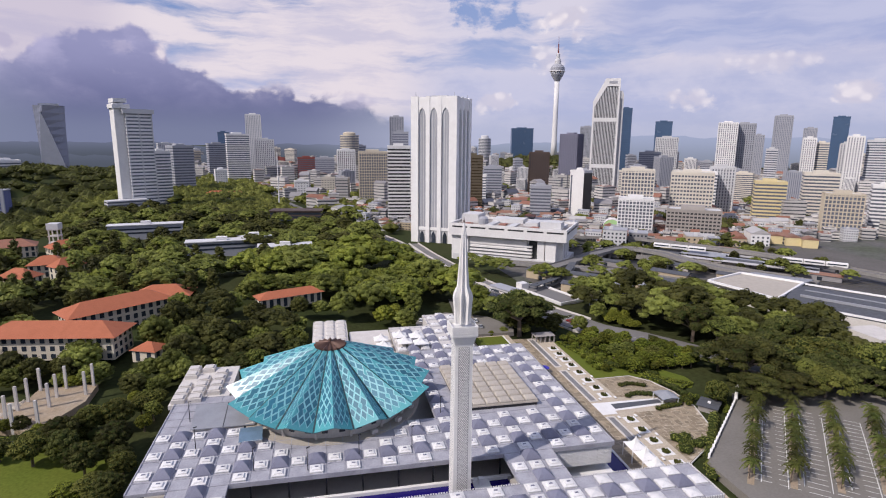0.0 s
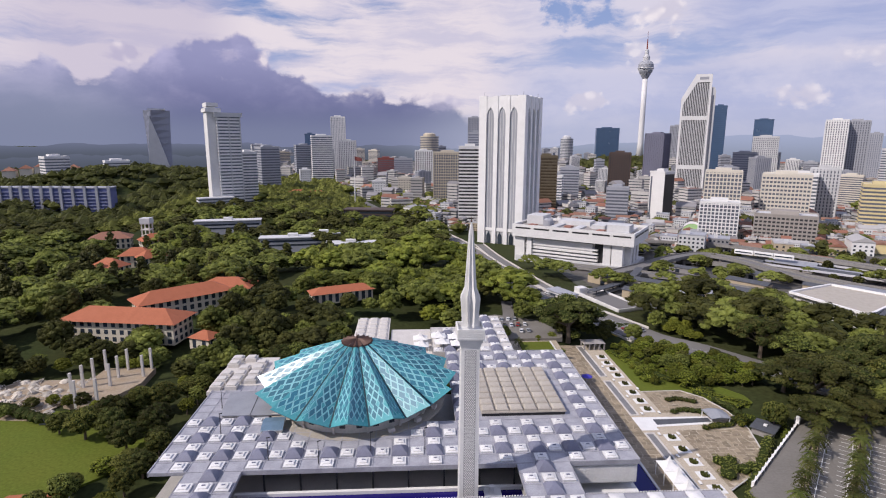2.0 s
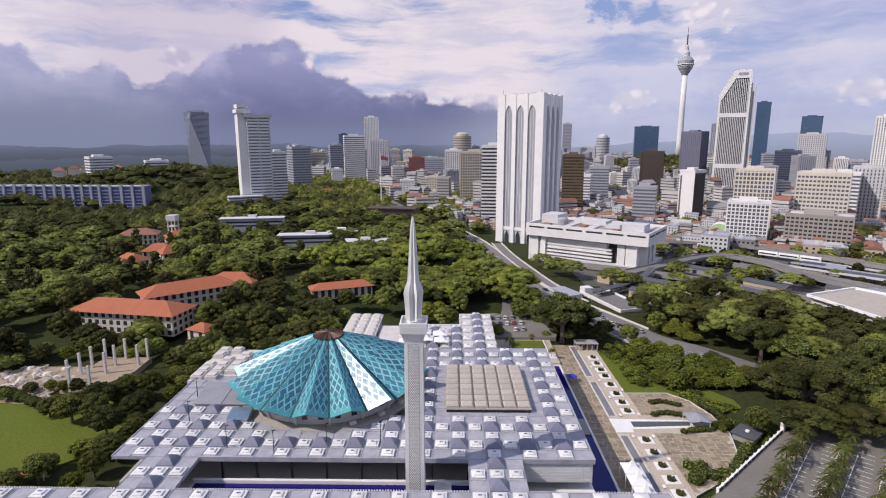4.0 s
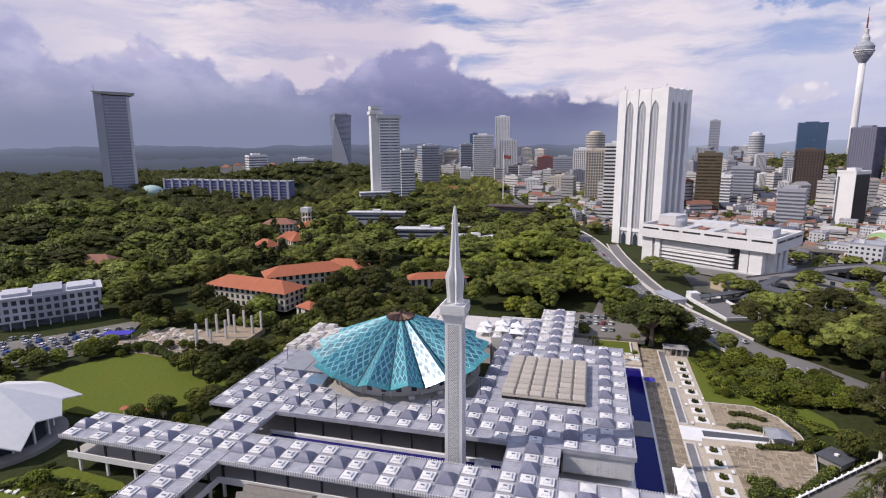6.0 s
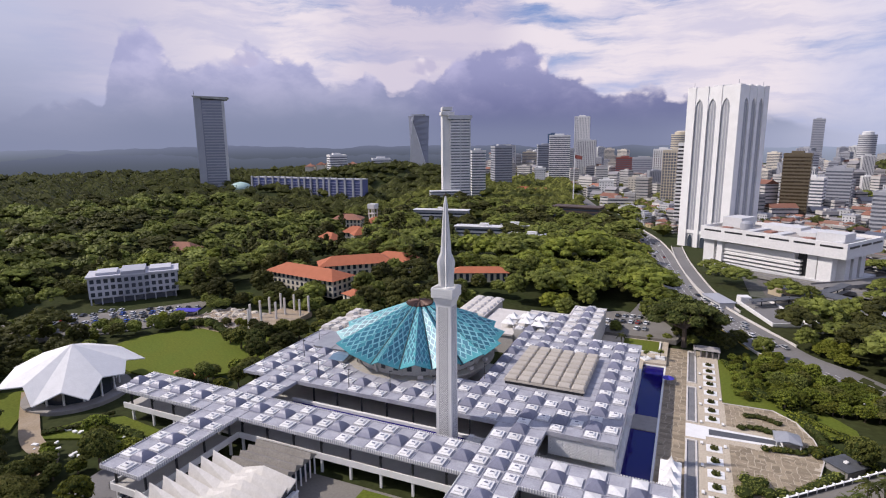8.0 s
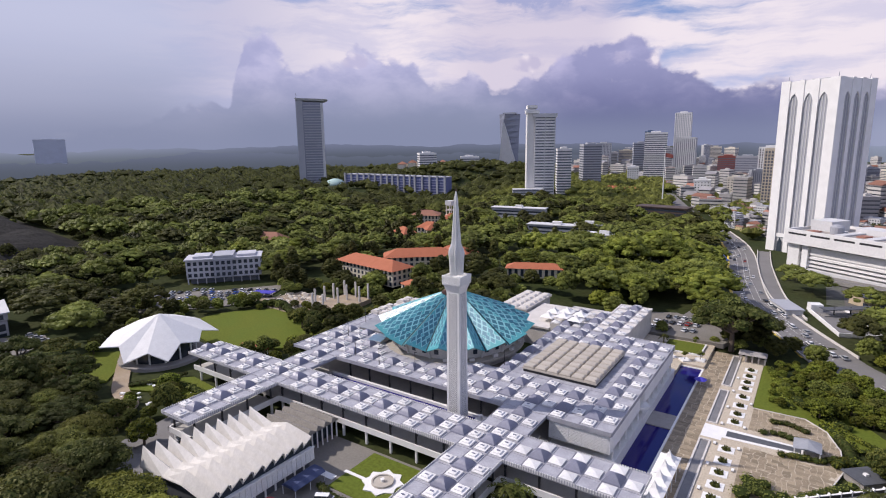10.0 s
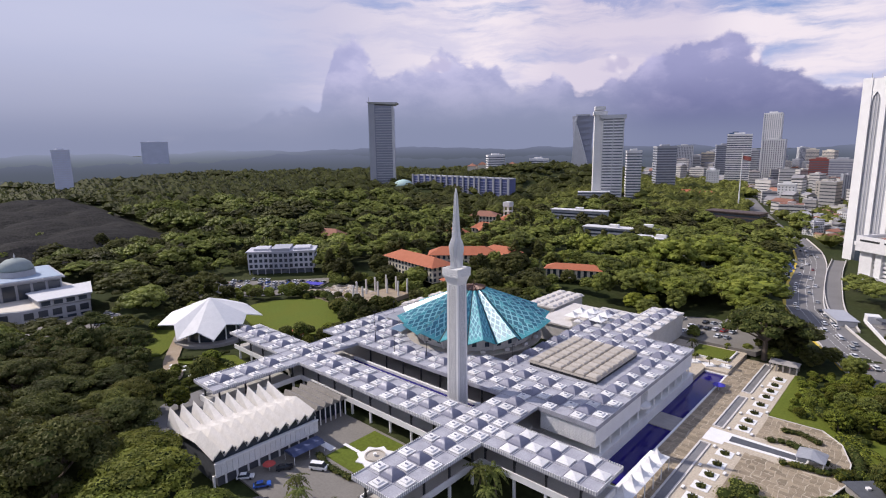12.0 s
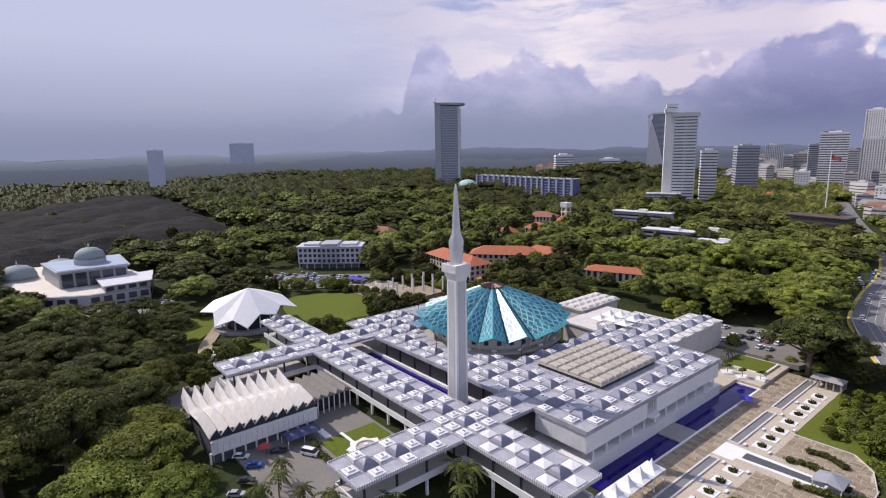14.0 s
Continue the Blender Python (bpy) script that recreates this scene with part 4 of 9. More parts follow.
for pts, off, label in ((ROAD[2:11], -9.6, "pale concrete barrier along the main road"), (RAMP, 4.4, "pale concrete barrier along the slip road"), (RAMP, -4.4, "pale concrete barrier along the slip road"), (ROAD[:6], 9.2, "pale concrete barrier along the main road")):
    sl = side_line(pts, off)
    structure("road_barrier", strip(sl, 0.45, zs=[ground_z(x, y) + 0.55 for x, y in sl], thick=1.3), M_OFFW, label, "barrier")
lane = new("road_marking")
tagged(lane, "white dashed lane lines", "road marking", "", "structure")
for off in (-3.4, 0.2, 3.6):
    mb = MB()
    for k in range(1, 10):
        for q in range(10):
            t = q / 10
            a = Vector(ROAD[k]).lerp(Vector(ROAD[k + 1]), t)
            b = Vector(ROAD[k]).lerp(Vector(ROAD[k + 1]), t + 0.05)
            z = ground_z(a.x, a.y) - 0.42
            mb.add([(a.x + off - 0.12, a.y, z), (a.x + off + 0.12, a.y, z), (b.x + off + 0.12, b.y, z), (b.x + off - 0.12, b.y, z)], [(0, 1, 2, 3)])
    part("lane_line", mb, M_LINE, lane)

# ---- promenade and pools ----
PROM = Vector((0.5, 4.2, -2.2))                          # origin of the sunken promenade


def sunk(ob, at=PROM):
    ob.location = at
    return ob


promenade = sunk(structure("promenade", MB().box(52.4, -30, -0.7, 71.2, 112, 0.0), M_PAVE, "stone promenade beside the long pool", "pavement"))
structure("pool_long", MB().box(44.7, 3, -3.2, 52.3, 93, -2.45), M_WATER, "long deep blue pool beside the hall", "pool")
structure("pool_kerb", MB().box(52.3, 3, -3.0, 52.9, 93, -2.08).box(44.9, 93, -3.0, 52.9, 93.6, -2.08), M_MARBLE, "white pool kerb", "kerb")
structure("pool_bridge_slab", MB().box(44.7, 39.2, -2.8, 52.3, 49.0, -2.15), M_STONE, "flat stone bridge across the long pool", "bridge")
structure("rear_terrace", MB().box(20, 80.1, -3.0, 44.6, 120, -1.2).box(44.6, 93.6, -3.0, 52.9, 120, -1.2), M_PAVE, "pale paved terrace behind the hall", "pavement")

M_CHANNEL = material("grey_channel_bed", (0.19, 0.185, 0.18), 0.4, tint=(0.12, 0.12, 0.125), scale=0.3, fine=2.0, var=0.2)
channel = sunk(new("water_channel"))
tagged(channel, "dark water channel between white kerbs", "channel", "", "structure")
for ya, yb in ((-28, 34.5), (46, 73.5), (77.5, 110)):
    part("kerb", MB().box(60.0, ya, -0.5, 60.5, yb, 0.32).box(62.7, ya, -0.5, 63.2, yb, 0.32).box(60.5, ya, -0.5, 62.7, ya + 0.5, 0.32).box(60.5, yb - 0.5, -0.5, 62.7, yb, 0.32), M_OFFW, channel)
    part("channel_bed", MB().box(60.5, ya + 0.5, -0.4, 62.7, yb - 0.5, 0.05), M_CHANNEL, channel)

# square planters in a row
planter = thing("planter", "white square planter bed with low dark shrubs", "planter", group="planters along the promenade")
part("kerb", MB().box(-2.1, -1.9, 0, 2.1, 1.9, 0.16), M_MARBLE, planter)
part("soil", MB().lathe([(1.15, 0.15), (1.15, 0.2)], 14), M_CORE, planter)
sh = MB()
for k in range(46):
    r = random.Random(k)
    a, q = r.random() * math.tau, 1.15 * math.sqrt(r.random())
    s = 0.26 + 0.22 * r.random()
    x, y, z = q * math.cos(a), q * math.sin(a), 0.2 + 0.4 * r.random()
    d = Vector((r.uniform(-1, 1), r.uniform(-1, 1), r.uniform(0.2, 1))).normalized()
    u = d.orthogonal().normalized() * s
    w = d.cross(u).normalized() * s
    c = Vector((x, y, z))
    sh.add([c + u, c + w, c - u, c - w], [(0, 1, 2, 3)])
part("shrub", sh, M_LEAFD, planter)
PL = [97.1, 90.3, 84.0, 78.0, 70.4, 62.8, 56.0, 49.8, 31.3, 24.3, 17.7, 11.2, 5.0, -1.2, -7.4, -13.6]
planter.matrix_basis = pose(68.2, PL[0] + 4.3, -2.198)
for y in PL[1:]:
    copy_thing(planter, pose(68.2, y + 4.5, -2.198))
# stone benches
bench = thing("stone_bench", "small pale stone bench block", "bench", group="benches on the promenade")
part("seat", MB().box(-0.35, -0.7, 0.25, 0.35, 0.7, 0.5), M_MARBLE, bench)
part("foot", MB().box(-0.3, -0.55, 0, 0.3, -0.3, 0.25).box(-0.3, 0.3, 0, 0.3, 0.55, 0.25), M_STONE, bench)
bench.matrix_basis = pose(64.9, 91, -2.198)
for y in (74, 60, 47, 33.5, 21, 8):
    copy_thing(bench, pose(64.9, y + 4.2, -2.198))
for y in (66, 47.5, 33.5, 21):
    copy_thing(bench, pose(71.1, y + 4.2, -2.198))

# cross walk with a dark pool, terrace, pavilion
sunk(structure("cross_walk", MB().prism([(60, 36.4), (65.6, 36.4), (65.6, 38.4), (86, 39.6), (86, 44.4), (65.6, 44.8), (60, 45)], -0.5, 0.07), M_MARBLE, "white marble cross walk", "pavement"))
sunk(structure("cross_pool", MB().prism([(66.5, 39.6), (85.5, 40.8), (85.5, 43.4), (66.5, 43.2)], 0.0, 0.10), M_SLATE, "dark still pool set in the white walk", "pool"))
terrace = sunk(structure("garden_terrace", MB().prism([(71.2, 5), (82, 12), (91, 22), (95, 36), (94.5, 48), (91.5, 58), (86, 64), (72, 64), (71.2, 64)], -0.6, -0.02), M_PAVE, "stone garden terrace", "pavement"))
mb = MB()
tp = [(71.2, 64), (86, 64.2), (91.6, 58.2), (94.8, 48), (95.2, 36), (91.2, 21.8), (82.2, 11.7), (71.3, 4.6)]
for a, b in zip(tp, tp[1:]):
    mb.beam((*a, 0.0), (*b, 0.0), 0.22)
sunk(structure("terrace_kerb", mb, M_OFFW, "weathered pale kerb round the garden terrace", "kerb"))

pav = thing("garden_pavilion", "small grey pavilion with a folded metal roof", "pavilion", (87.3, 45.2, -2.2))
for sx in (-3, 3):
    for sy in (-3, 3):
        part("post", MB().box(sx - 0.12, sy - 0.12, 0, sx + 0.12, sy + 0.12, 2.8), M_WHITE, pav)
part("roof", MB().add([(-3.4, -3.4, 2.7), (3.4, -3.4, 2.7), (3.4, 3.4, 2.7), (-3.4, 3.4, 2.7), (0, 0, 4.4), (0, -3.4, 3.2), (3.4, 0, 3.2), (0, 3.4, 3.2), (-3.4, 0, 3.2)],
                      [(0, 5, 4), (5, 1, 4), (1, 6, 4), (6, 2, 4), (2, 7, 4), (7, 3, 4), (3, 8, 4), (8, 0, 4), (0, 1, 2, 3)]), M_GREYROOF, pav)
gate = thing("gate_pavilion", "grey stone gate pavilion with arched openings", "pavilion", (67.6, 112.4, -2.2))
part("roof", MB().add([(-5, -3, 3), (5, -3, 3), (5, 3, 3), (-5, 3, 3), (-3.4, 0, 4.2), (3.4, 0, 4.2)], [(0, 1, 5, 4), (1, 2, 5), (2, 3, 4, 5), (3, 0, 4), (3, 2, 1, 0)]), M_STONE, gate)
for k in range(5):
    part("pillar", MB().box(-4.6 + k * 2.2, -2.7, 0, -4.1 + k * 2.2, -2.2, 3), M_STONE, gate)
    part("pillar", MB().box(-4.6 + k * 2.2, 2.2, 0, -4.1 + k * 2.2, 2.7, 3), M_STONE, gate)

# white tents on the promenade
tent = thing("peaked_tent", "white peaked fabric tent on the promenade", "tent", group="tents beside the pool")
prof = [(2.62, 4.2), (1.6, 4.6), (0.8, 5.3), (0.3, 6.3), (0.06, 7.1)]
part("canopy", MB().square(prof), M_FABRIC, tent)
for sx in (-2.45, 2.45):
    for sy in (-2.45, 2.45):
        part("pole", MB().box(sx - 0.06, sy - 0.06, 0, sx + 0.06, sy + 0.06, 4.25), M_WHITE, tent)
tent.matrix_basis = pose(57.0, 14.6, -2.198)
for y in (9.3, 4.0, -1.3, -6.6):
    copy_thing(tent, pose(57.0, y, -2.198))

umb = thing("parasol", "blue cloth parasol at the pool edge", "parasol", (54.2, 78, -2.198))
part("canopy", MB().lathe([(2.2, 2.1), (1.2, 2.6), (0.05, 3.0)], 8), M_BLUECLOTH, umb)
part("pole", MB().lathe([(0.05, 0), (0.05, 2.9)], 6), M_WHITE, umb)
part("base", MB().lathe([(0.4, 0), (0.4, 0.12)], 8), M_STONE, umb)

# lawns behind and beside the mosque
structure("lawn_rear", MB().prism([(35, 104.5), (49.4, 104.5), (49.4, 118), (35, 118)], -2.0, -0.8), M_GRASS, "clipped lawn square with a white kerb", "lawn")
structure("lawn_rear_kerb", MB().box(34.4, 103.9, -2.0, 49.4, 104.5, -0.55).box(49.4, 103.9, -2.0, 50.0, 118, -0.55), M_MARBLE, "white kerb round the lawn square", "kerb")
lawn = [(-128 + 38 * math.cos(a) * (1 + 0.12 * math.sin(2 * a)), 32 + 27 * math.sin(a)) for a in np.linspace(0, math.tau, 40, endpoint=False)]
structure("lawn", MB().prism(lawn, -0.6, 0.02), M_GRASS, "mown green lawn among trees", "lawn")
structure("lawn_slope", MB().prism([(-158, -52), (-140, -58), (-128, -40), (-150, -18), (-165, -30)], -0.6, 0.03), M_GRASS, "mown grass slope beside the mausoleum", "lawn")
structure("lawn_school", MB().prism([(-104, 190), (-84, 182), (-72, 205), (-96, 216)], -2.0, -0.1), M_GRASS, "grass square beside the red roofs", "lawn")
structure("drive", strip([(-152, -20), (-118, -40), (-100, -46), (-92, -60), (-84, -78)], 5.5, 0.62), M_EARTH, "dusty winding drive to the mausoleum", "road")
structure("drive_library", MB().prism([(-84, -31), (-57, -31), (-54, -66), (-70, -72), (-80, -58)], -0.6, 0.03), M_ASPH, "grey asphalt drive beside the library", "road")
structure("garden_patch", MB().prism([(-120, -42), (-80, -24), (-84, -22), (-104, -20), (-114, -28)], -0.6, 0.06), M_GRASS, "garden beds beside the covered way", "garden")

# ---- mausoleum ----
mau = thing("mausoleum", "white folded star roof of the mausoleum on a low base", "mausoleum", (-134.9, -14.2, 0))
STAR = [(-24, 19.0, 3.8), (21, 17.5, 7.2), (66, 22.0, 6.6), (111, 21.0, 9.6), (156, 22.0, 9.0), (-158, 22.0, 9.0), (-114, 22.0, 8.0), (-74, 19.0, 3.8)]
for k, (deg, rad, zt) in enumerate(STAR):
    tip = Vector((rad * math.cos(radians(deg)), rad * math.sin(radians(deg)), zt))
    for side in (-1, 1):
        deg2, rad2, zt2 = STAR[(k + side) % 8]
        mid = radians(deg + ((deg2 - deg + 180) % 360 - 180) / 2)
        rv = 0.40 * (rad + rad2)
        val, top = Vector((rv * math.cos(mid), rv * math.sin(mid), (zt + zt2) / 2 + 2.9)), Vector((0, 0, 17.8))
        th = Vector((0, 0, 0.35))
        part("roof_plate", MB().add([tip, val, top, tip - th, val - th, top - th], [(0, 1, 2), (5, 4, 3), (0, 3, 4, 1), (1, 4, 5, 2), (2, 5, 3, 0)]), M_FABRIC, mau)
part("wall", MB().lathe([(11.5, -0.5), (11.5, 9.0)], 28), M_GLASS, mau)
part("base", MB().lathe([(16.5, -0.6), (16.5, 0.7), (15, 0.7)], 28), M_STONE, mau)
for k in range(14):
    a = math.tau * k / 14
    part("pillar", MB().box(-0.25, -0.25, 0, 0.25, 0.25, 6.6), M_WHITE, mau, at=(12.6 * math.cos(a), 12.6 * math.sin(a), 0.9))

paint_red = material("red_cloth", (0.45, 0.06, 0.05), 0.7)
M_SCREEN = material("pierced_white_screen", (0.76, 0.75, 0.72), 0.7, tint=(0.56, 0.55, 0.53), scale=2.5, fine=9.0, var=0.25)
M_ROOFW = material("aged_white_roof", (0.62, 0.595, 0.55), 0.75, tint=(0.47, 0.445, 0.40), scale=0.5, fine=2.0, var=0.08)
# ---- library with the zigzag roof ----
lib = thing("library", "white library with a zigzag folded concrete roof", "library")
lx0, lx1, ly0, ly1 = -50.0, -21.5, -68.0, -37.0
part("wall", MB().box(lx0 + 6, ly0 + 1, -0.5, lx1 - 1.2, ly1 - 1, 6.5), M_SLATE, lib, "dark recessed wall")
part("upper_wall", MB().box(lx1 - 1.2, ly0 + 0.5, 2.5, lx1 - 0.3, ly1 - 0.5, 6.3).box(lx0 + 5.8, ly1 - 1.2, 4.0, lx1 - 1.6, ly1 - 0.6, 7.2).box(lx0, ly0 + 0.5, 4.0, lx0 + 0.6, ly1 - 14, 7.0), M_WHITE, lib)
part("clerestory", MB().box(lx1 - 1.5, ly0 + 0.6, 6.3, lx1 - 1.1, ly1 - 0.6, 8.2), M_GLASS, lib)
NZ = 10
dz = (ly1 - ly0) / NZ
for k in range(NZ):
    ya, yb = ly0 + k * dz, ly0 + (k + 1) * dz
    ym = ya + dz * 0.5
    # front gable, hump, dip, then a spike at the rear edge
    def rear(y):
        return lx0 + 5.5 * (y - ly0) / (ly1 - ly0)
    v = []
    for share, low, high, out in ((0.0, 7.3, 10.3, 0.9), (0.36, 8.7, 11.6, 0.0), (0.64, 7.9, 9.6, 0.0), (1.0, 7.0, 12.0, -0.9)):
        for y, z, o in ((ya, low, -0.8 if share == 0 else 0), (ym, high, out), (yb, low, -0.8 if share == 0 else 0)):
            v.append(Vector((lx1 + (rear(y) - lx1) * share + o, y, z)))
    w = [p - Vector((0, 0, 0.25)) for p in v]
    f = [q for k4 in (0, 3, 6) for q in ((k4, k4 + 1, k4 + 4, k4 + 3), (k4 + 1, k4 + 2, k4 + 5, k4 + 4))]
    mb = MB().add(v + w, f + [tuple(i + 12 for i in reversed(q)) for q in f] + [(0, 12, 13, 1), (1, 13, 14, 2), (9, 10, 22, 21), (10, 11, 23, 22)])
    part("roof_fold", mb, M_ROOFW, lib)
    part("window", MB().add([(lx1 - 0.5, ya + 0.3, 7.5), (lx1 - 0.5, yb - 0.3, 7.5), (lx1 - 0.5, yb - 0.3, 8.1), (lx1 - 0.5, ym, 9.8), (lx1 - 0.5, ya + 0.3, 8.1)], [(0, 1, 2, 3, 4)]), M_GLASS, lib)
    for q in range(2):
        panel = MB().box(lx1 - 0.3, ya + 0.12 + q * dz / 2, 2.7, lx1 - 0.12, ya + dz / 2 - 0.08 + q * dz / 2, 6.1)
        part("screen_panel", panel, M_SCREEN, lib)
    part("lip", MB().box(lx1 - 0.3, ya, 6.1, lx1 + 0.15, yb - 0.02, 6.5), M_WHITE, lib)
    part("pillar", MB().box(lx1 - 1.5, ya - 0.2, -0.5, lx1 - 1.0, ya + 0.3, 2.8), M_WHITE, lib)

blue_aw = thing("blue_awning", "faded dark blue awning beside the library", "awning", (-17.6, -44.5, 0.002), 90)
part("roof", MB().rings([[(x, y, z + 2.6) for y, z in ((-2.6, 0), (-1.4, 0.75), (1.4, 0.75), (2.6, 0), (2.5, -0.05), (-2.5, -0.05))] for x in (-5, -1.7, 1.7, 5)]), material("faded_blue_cloth", (0.045, 0.06, 0.13), 0.6), blue_aw)
for sx in (-4.8, 0, 4.8):
    for sy in (-2.3, 2.3):
        part("post", MB().box(sx - 0.06, sy - 0.06, 0, sx + 0.06, sy + 0.06, 2.6), M_WHITE, blue_aw)
red_par = thing("red_parasol", "red cloth parasol beside the library", "parasol", (-18.4, -55, 0.002))
part("canopy", MB().lathe([(1.8, 2.0), (1.0, 2.5), (0.05, 2.8)], 8), paint_red, red_par)
part("pole", MB().lathe([(0.05, 0), (0.05, 2.7)], 6), M_WHITE, red_par)
annex = thing("link_building", "low link building with a grey corrugated roof", "building")
ax0, ax1, ay0, ay1 = -46.0, -28.0, -36.0, -21.4
part("wall", MB().box(ax0 + 0.5, ay0 + 2.0, -0.5, ax1 - 2.4, ay1 - 0.2, 4.8), M_STONE, annex)
part("glazing", MB().box(ax1 - 2.38, ay0 + 2.4, 0.2, ax1 - 2.2, ay1 - 0.4, 4.4), M_GLASS, annex)
for k in range(5):
    ya = ay0 + k * (ay1 - ay0) / 5
    yb = ya + (ay1 - ay0) / 5
    ym = ya + 0.6
    mb = MB().add([(ax0, ya, 5.5), (ax0, ym, 6.9), (ax0, yb, 5.5), (ax1, ya, 5.5), (ax1, ym, 6.9), (ax1, yb, 5.5), (ax0, ya, 5.25), (ax0, yb, 5.25), (ax1, ya, 5.25), (ax1, yb, 5.25)],
                  [(0, 3, 4, 1), (1, 4, 5, 2), (0, 1, 2, 7, 6), (3, 8, 9, 5, 4), (6, 7, 9, 8), (0, 6, 8, 3), (2, 5, 9, 7)])
    part("roof_fold", mb, M_FOLD, annex, "grey-brown concrete roof fold")
for k in range(8):
    part("pillar", MB().box(ax1 - 0.5, ay0 + 0.5 + k * 1.9, -0.5, ax1 - 0.2, ay0 + 0.8 + k * 1.9, 5.4), M_WHITE, annex)

# court between the wings
structure("court_paving", MB().box(-30.4, -62, -0.6, 12, -22, 0.0), M_LOT, "grey paved yard between library and wing", "pavement")
structure("court_lawn", MB().box(-13, -41, -0.5, 9.5, -23, 0.12), M_GRASS, "small lawn court with a fountain", "lawn")
structure("court_path", MB().box(-20, -38.6, -0.4, -14, -36.6, 0.14).box(-14, -34.2, 0.0, -6, -33.2, 0.16), M_MARBLE, "pale path across the lawn court", "pavement")
fount = thing("fountain", "round fountain on a white star-shaped base", "fountain", (-2.0, -32.5, 0.12))
part("base", MB().rings([[(x, y, z) for x, y, _ in star_ring(5.6, 4.4, 0, 16)] for z in (0, 0.25)]), M_MARBLE, fount)
part("basin", MB().lathe([(2.9, 0.2), (2.9, 0.75), (2.5, 0.75), (2.5, 0.5)], 20), M_BEIGE, fount)
part("jet", MB().lathe([(0.5, 0.4), (0.25, 1.1), (0.6, 1.2), (0.05, 1.3)], 10), M_MARBLE, fount)

# ---- cars ----
CAR_PAINT = [material("car_paint_" + n, c, 0.25, spec=0.6, var=0.02, tint_amt=0.05) for n, c in
             (("white", (0.75, 0.75, 0.75)), ("silver", (0.38, 0.39, 0.40)), ("black", (0.02, 0.02, 0.022)), ("red", (0.30, 0.025, 0.02)), ("blue", (0.03, 0.10, 0.42)))]
CAR_NAMES = ("white", "silver", "black", "red", "blue")


def make_car(paint, van=False):
    L, W, H = (4.9, 1.9, 2.1) if van else (4.4, 1.75, 1.45)
    colour = CAR_NAMES[paint]
    c = thing("van" if van else "car", "%s parked %s on grey asphalt" % (colour, "van" if van else "car"), "van" if van else "car", group="parked cars")
    hb = 0.85 if not van else 1.15
    prof = lambda y, s: [(-L / 2 * s, y, 0.35), (L / 2 * s, y, 0.35), (L / 2 * s, y, 0.7), (L / 2 - 0.1, y, hb), (-L / 2 + 0.05, y, hb), (-L / 2 * s, y, 0.75)]
    part("body", MB().rings([prof(-W / 2, 0.97), prof(-W / 2 + 0.08, 1.0), prof(W / 2 - 0.08, 1.0), prof(W / 2, 0.97)]), CAR_PAINT[paint], c)
    a, b, d, e = (-L / 2 + 0.1, L / 2 - 0.5, -L / 2 + 0.3, L / 2 - 1.2) if van else (-L / 2 + 0.35, L / 2 - 1.05, -L / 2 + 0.95, L / 2 - 1.9)
    w0, w1 = W / 2 - 0.08, W / 2 - 0.22
    part("cabin", MB().add([(a, -w0, hb), (b, -w0, hb), (b, w0, hb), (a, w0, hb), (d, -w1, H - 0.06), (e, -w1, H - 0.06), (e, w1, H - 0.06), (d, w1, H - 0.06)],
                           [(0, 1, 5, 4), (1, 2, 6, 5), (2, 3, 7, 6), (3, 0, 4, 7), (4, 5, 6, 7)]), M_GLASS, c, "dark glazed cabin")
    part("roof", MB().box(d, -w1, H - 0.06, e, w1, H), CAR_PAINT[paint], c)
    for sx in (-L / 2 + 0.8, L / 2 - 0.85):
        for sy in (-W / 2 + 0.1, W / 2 - 0.1):
            wheel = MB()
            wheel.rings([[(sx + 0.33 * math.cos(math.tau * i / 10), sy + q, 0.33 + 0.33 * math.sin(math.tau * i / 10)) for i in range(10)] for q in (-0.11, 0.11)])
            part("wheel", wheel, M_DARK, c)
    return c


CARS = [make_car(k) for k in range(5)]
VAN = make_car(0, True)
used = [False] * 6


def place_car(k, x, y, rz, z=None):
    z = ground_z(x, y) - 0.5 if z is None else z
    ob = VAN if k == 5 else CARS[k]
    if not used[k]:
        used[k] = True
        ob.matrix_basis = pose(x, y, z, 0, 0, rz)
        return ob
    return copy_thing(ob, pose(x, y, z, 0, 0, rz))


cr = random.Random(11)
place_car(5, -9, -46, 30, 0.002)
for x, y, k, rz in ((-16, -52, 2, 60), (-13.5, -60, 4, 60), (-8, -64, 2, 55), (-20, -61, 0, 50), (-4, -68, 1, 50)):
    place_car(k, x, y, rz, 0.002)
for x, y, k, rz in ((-60, -34, 0, 80), (-63, -35, 2, 82), (-66, -36, 1, 84), (-69, -37, 0, 80), (-58, -46, 2, 85), (-61.5, -47, 0, 85), (-65, -48, 1, 80)):
    place_car(k, x, y, rz, 0.032)
# ---- city ----
def paint(name, c, rough=0.75, spec=0.4):
    return material(name, c, rough, spec=spec, tint=tuple(v * 0.8 for v in c), scale=0.08, fine=0.8, var=0.06, obj_var=0.05)


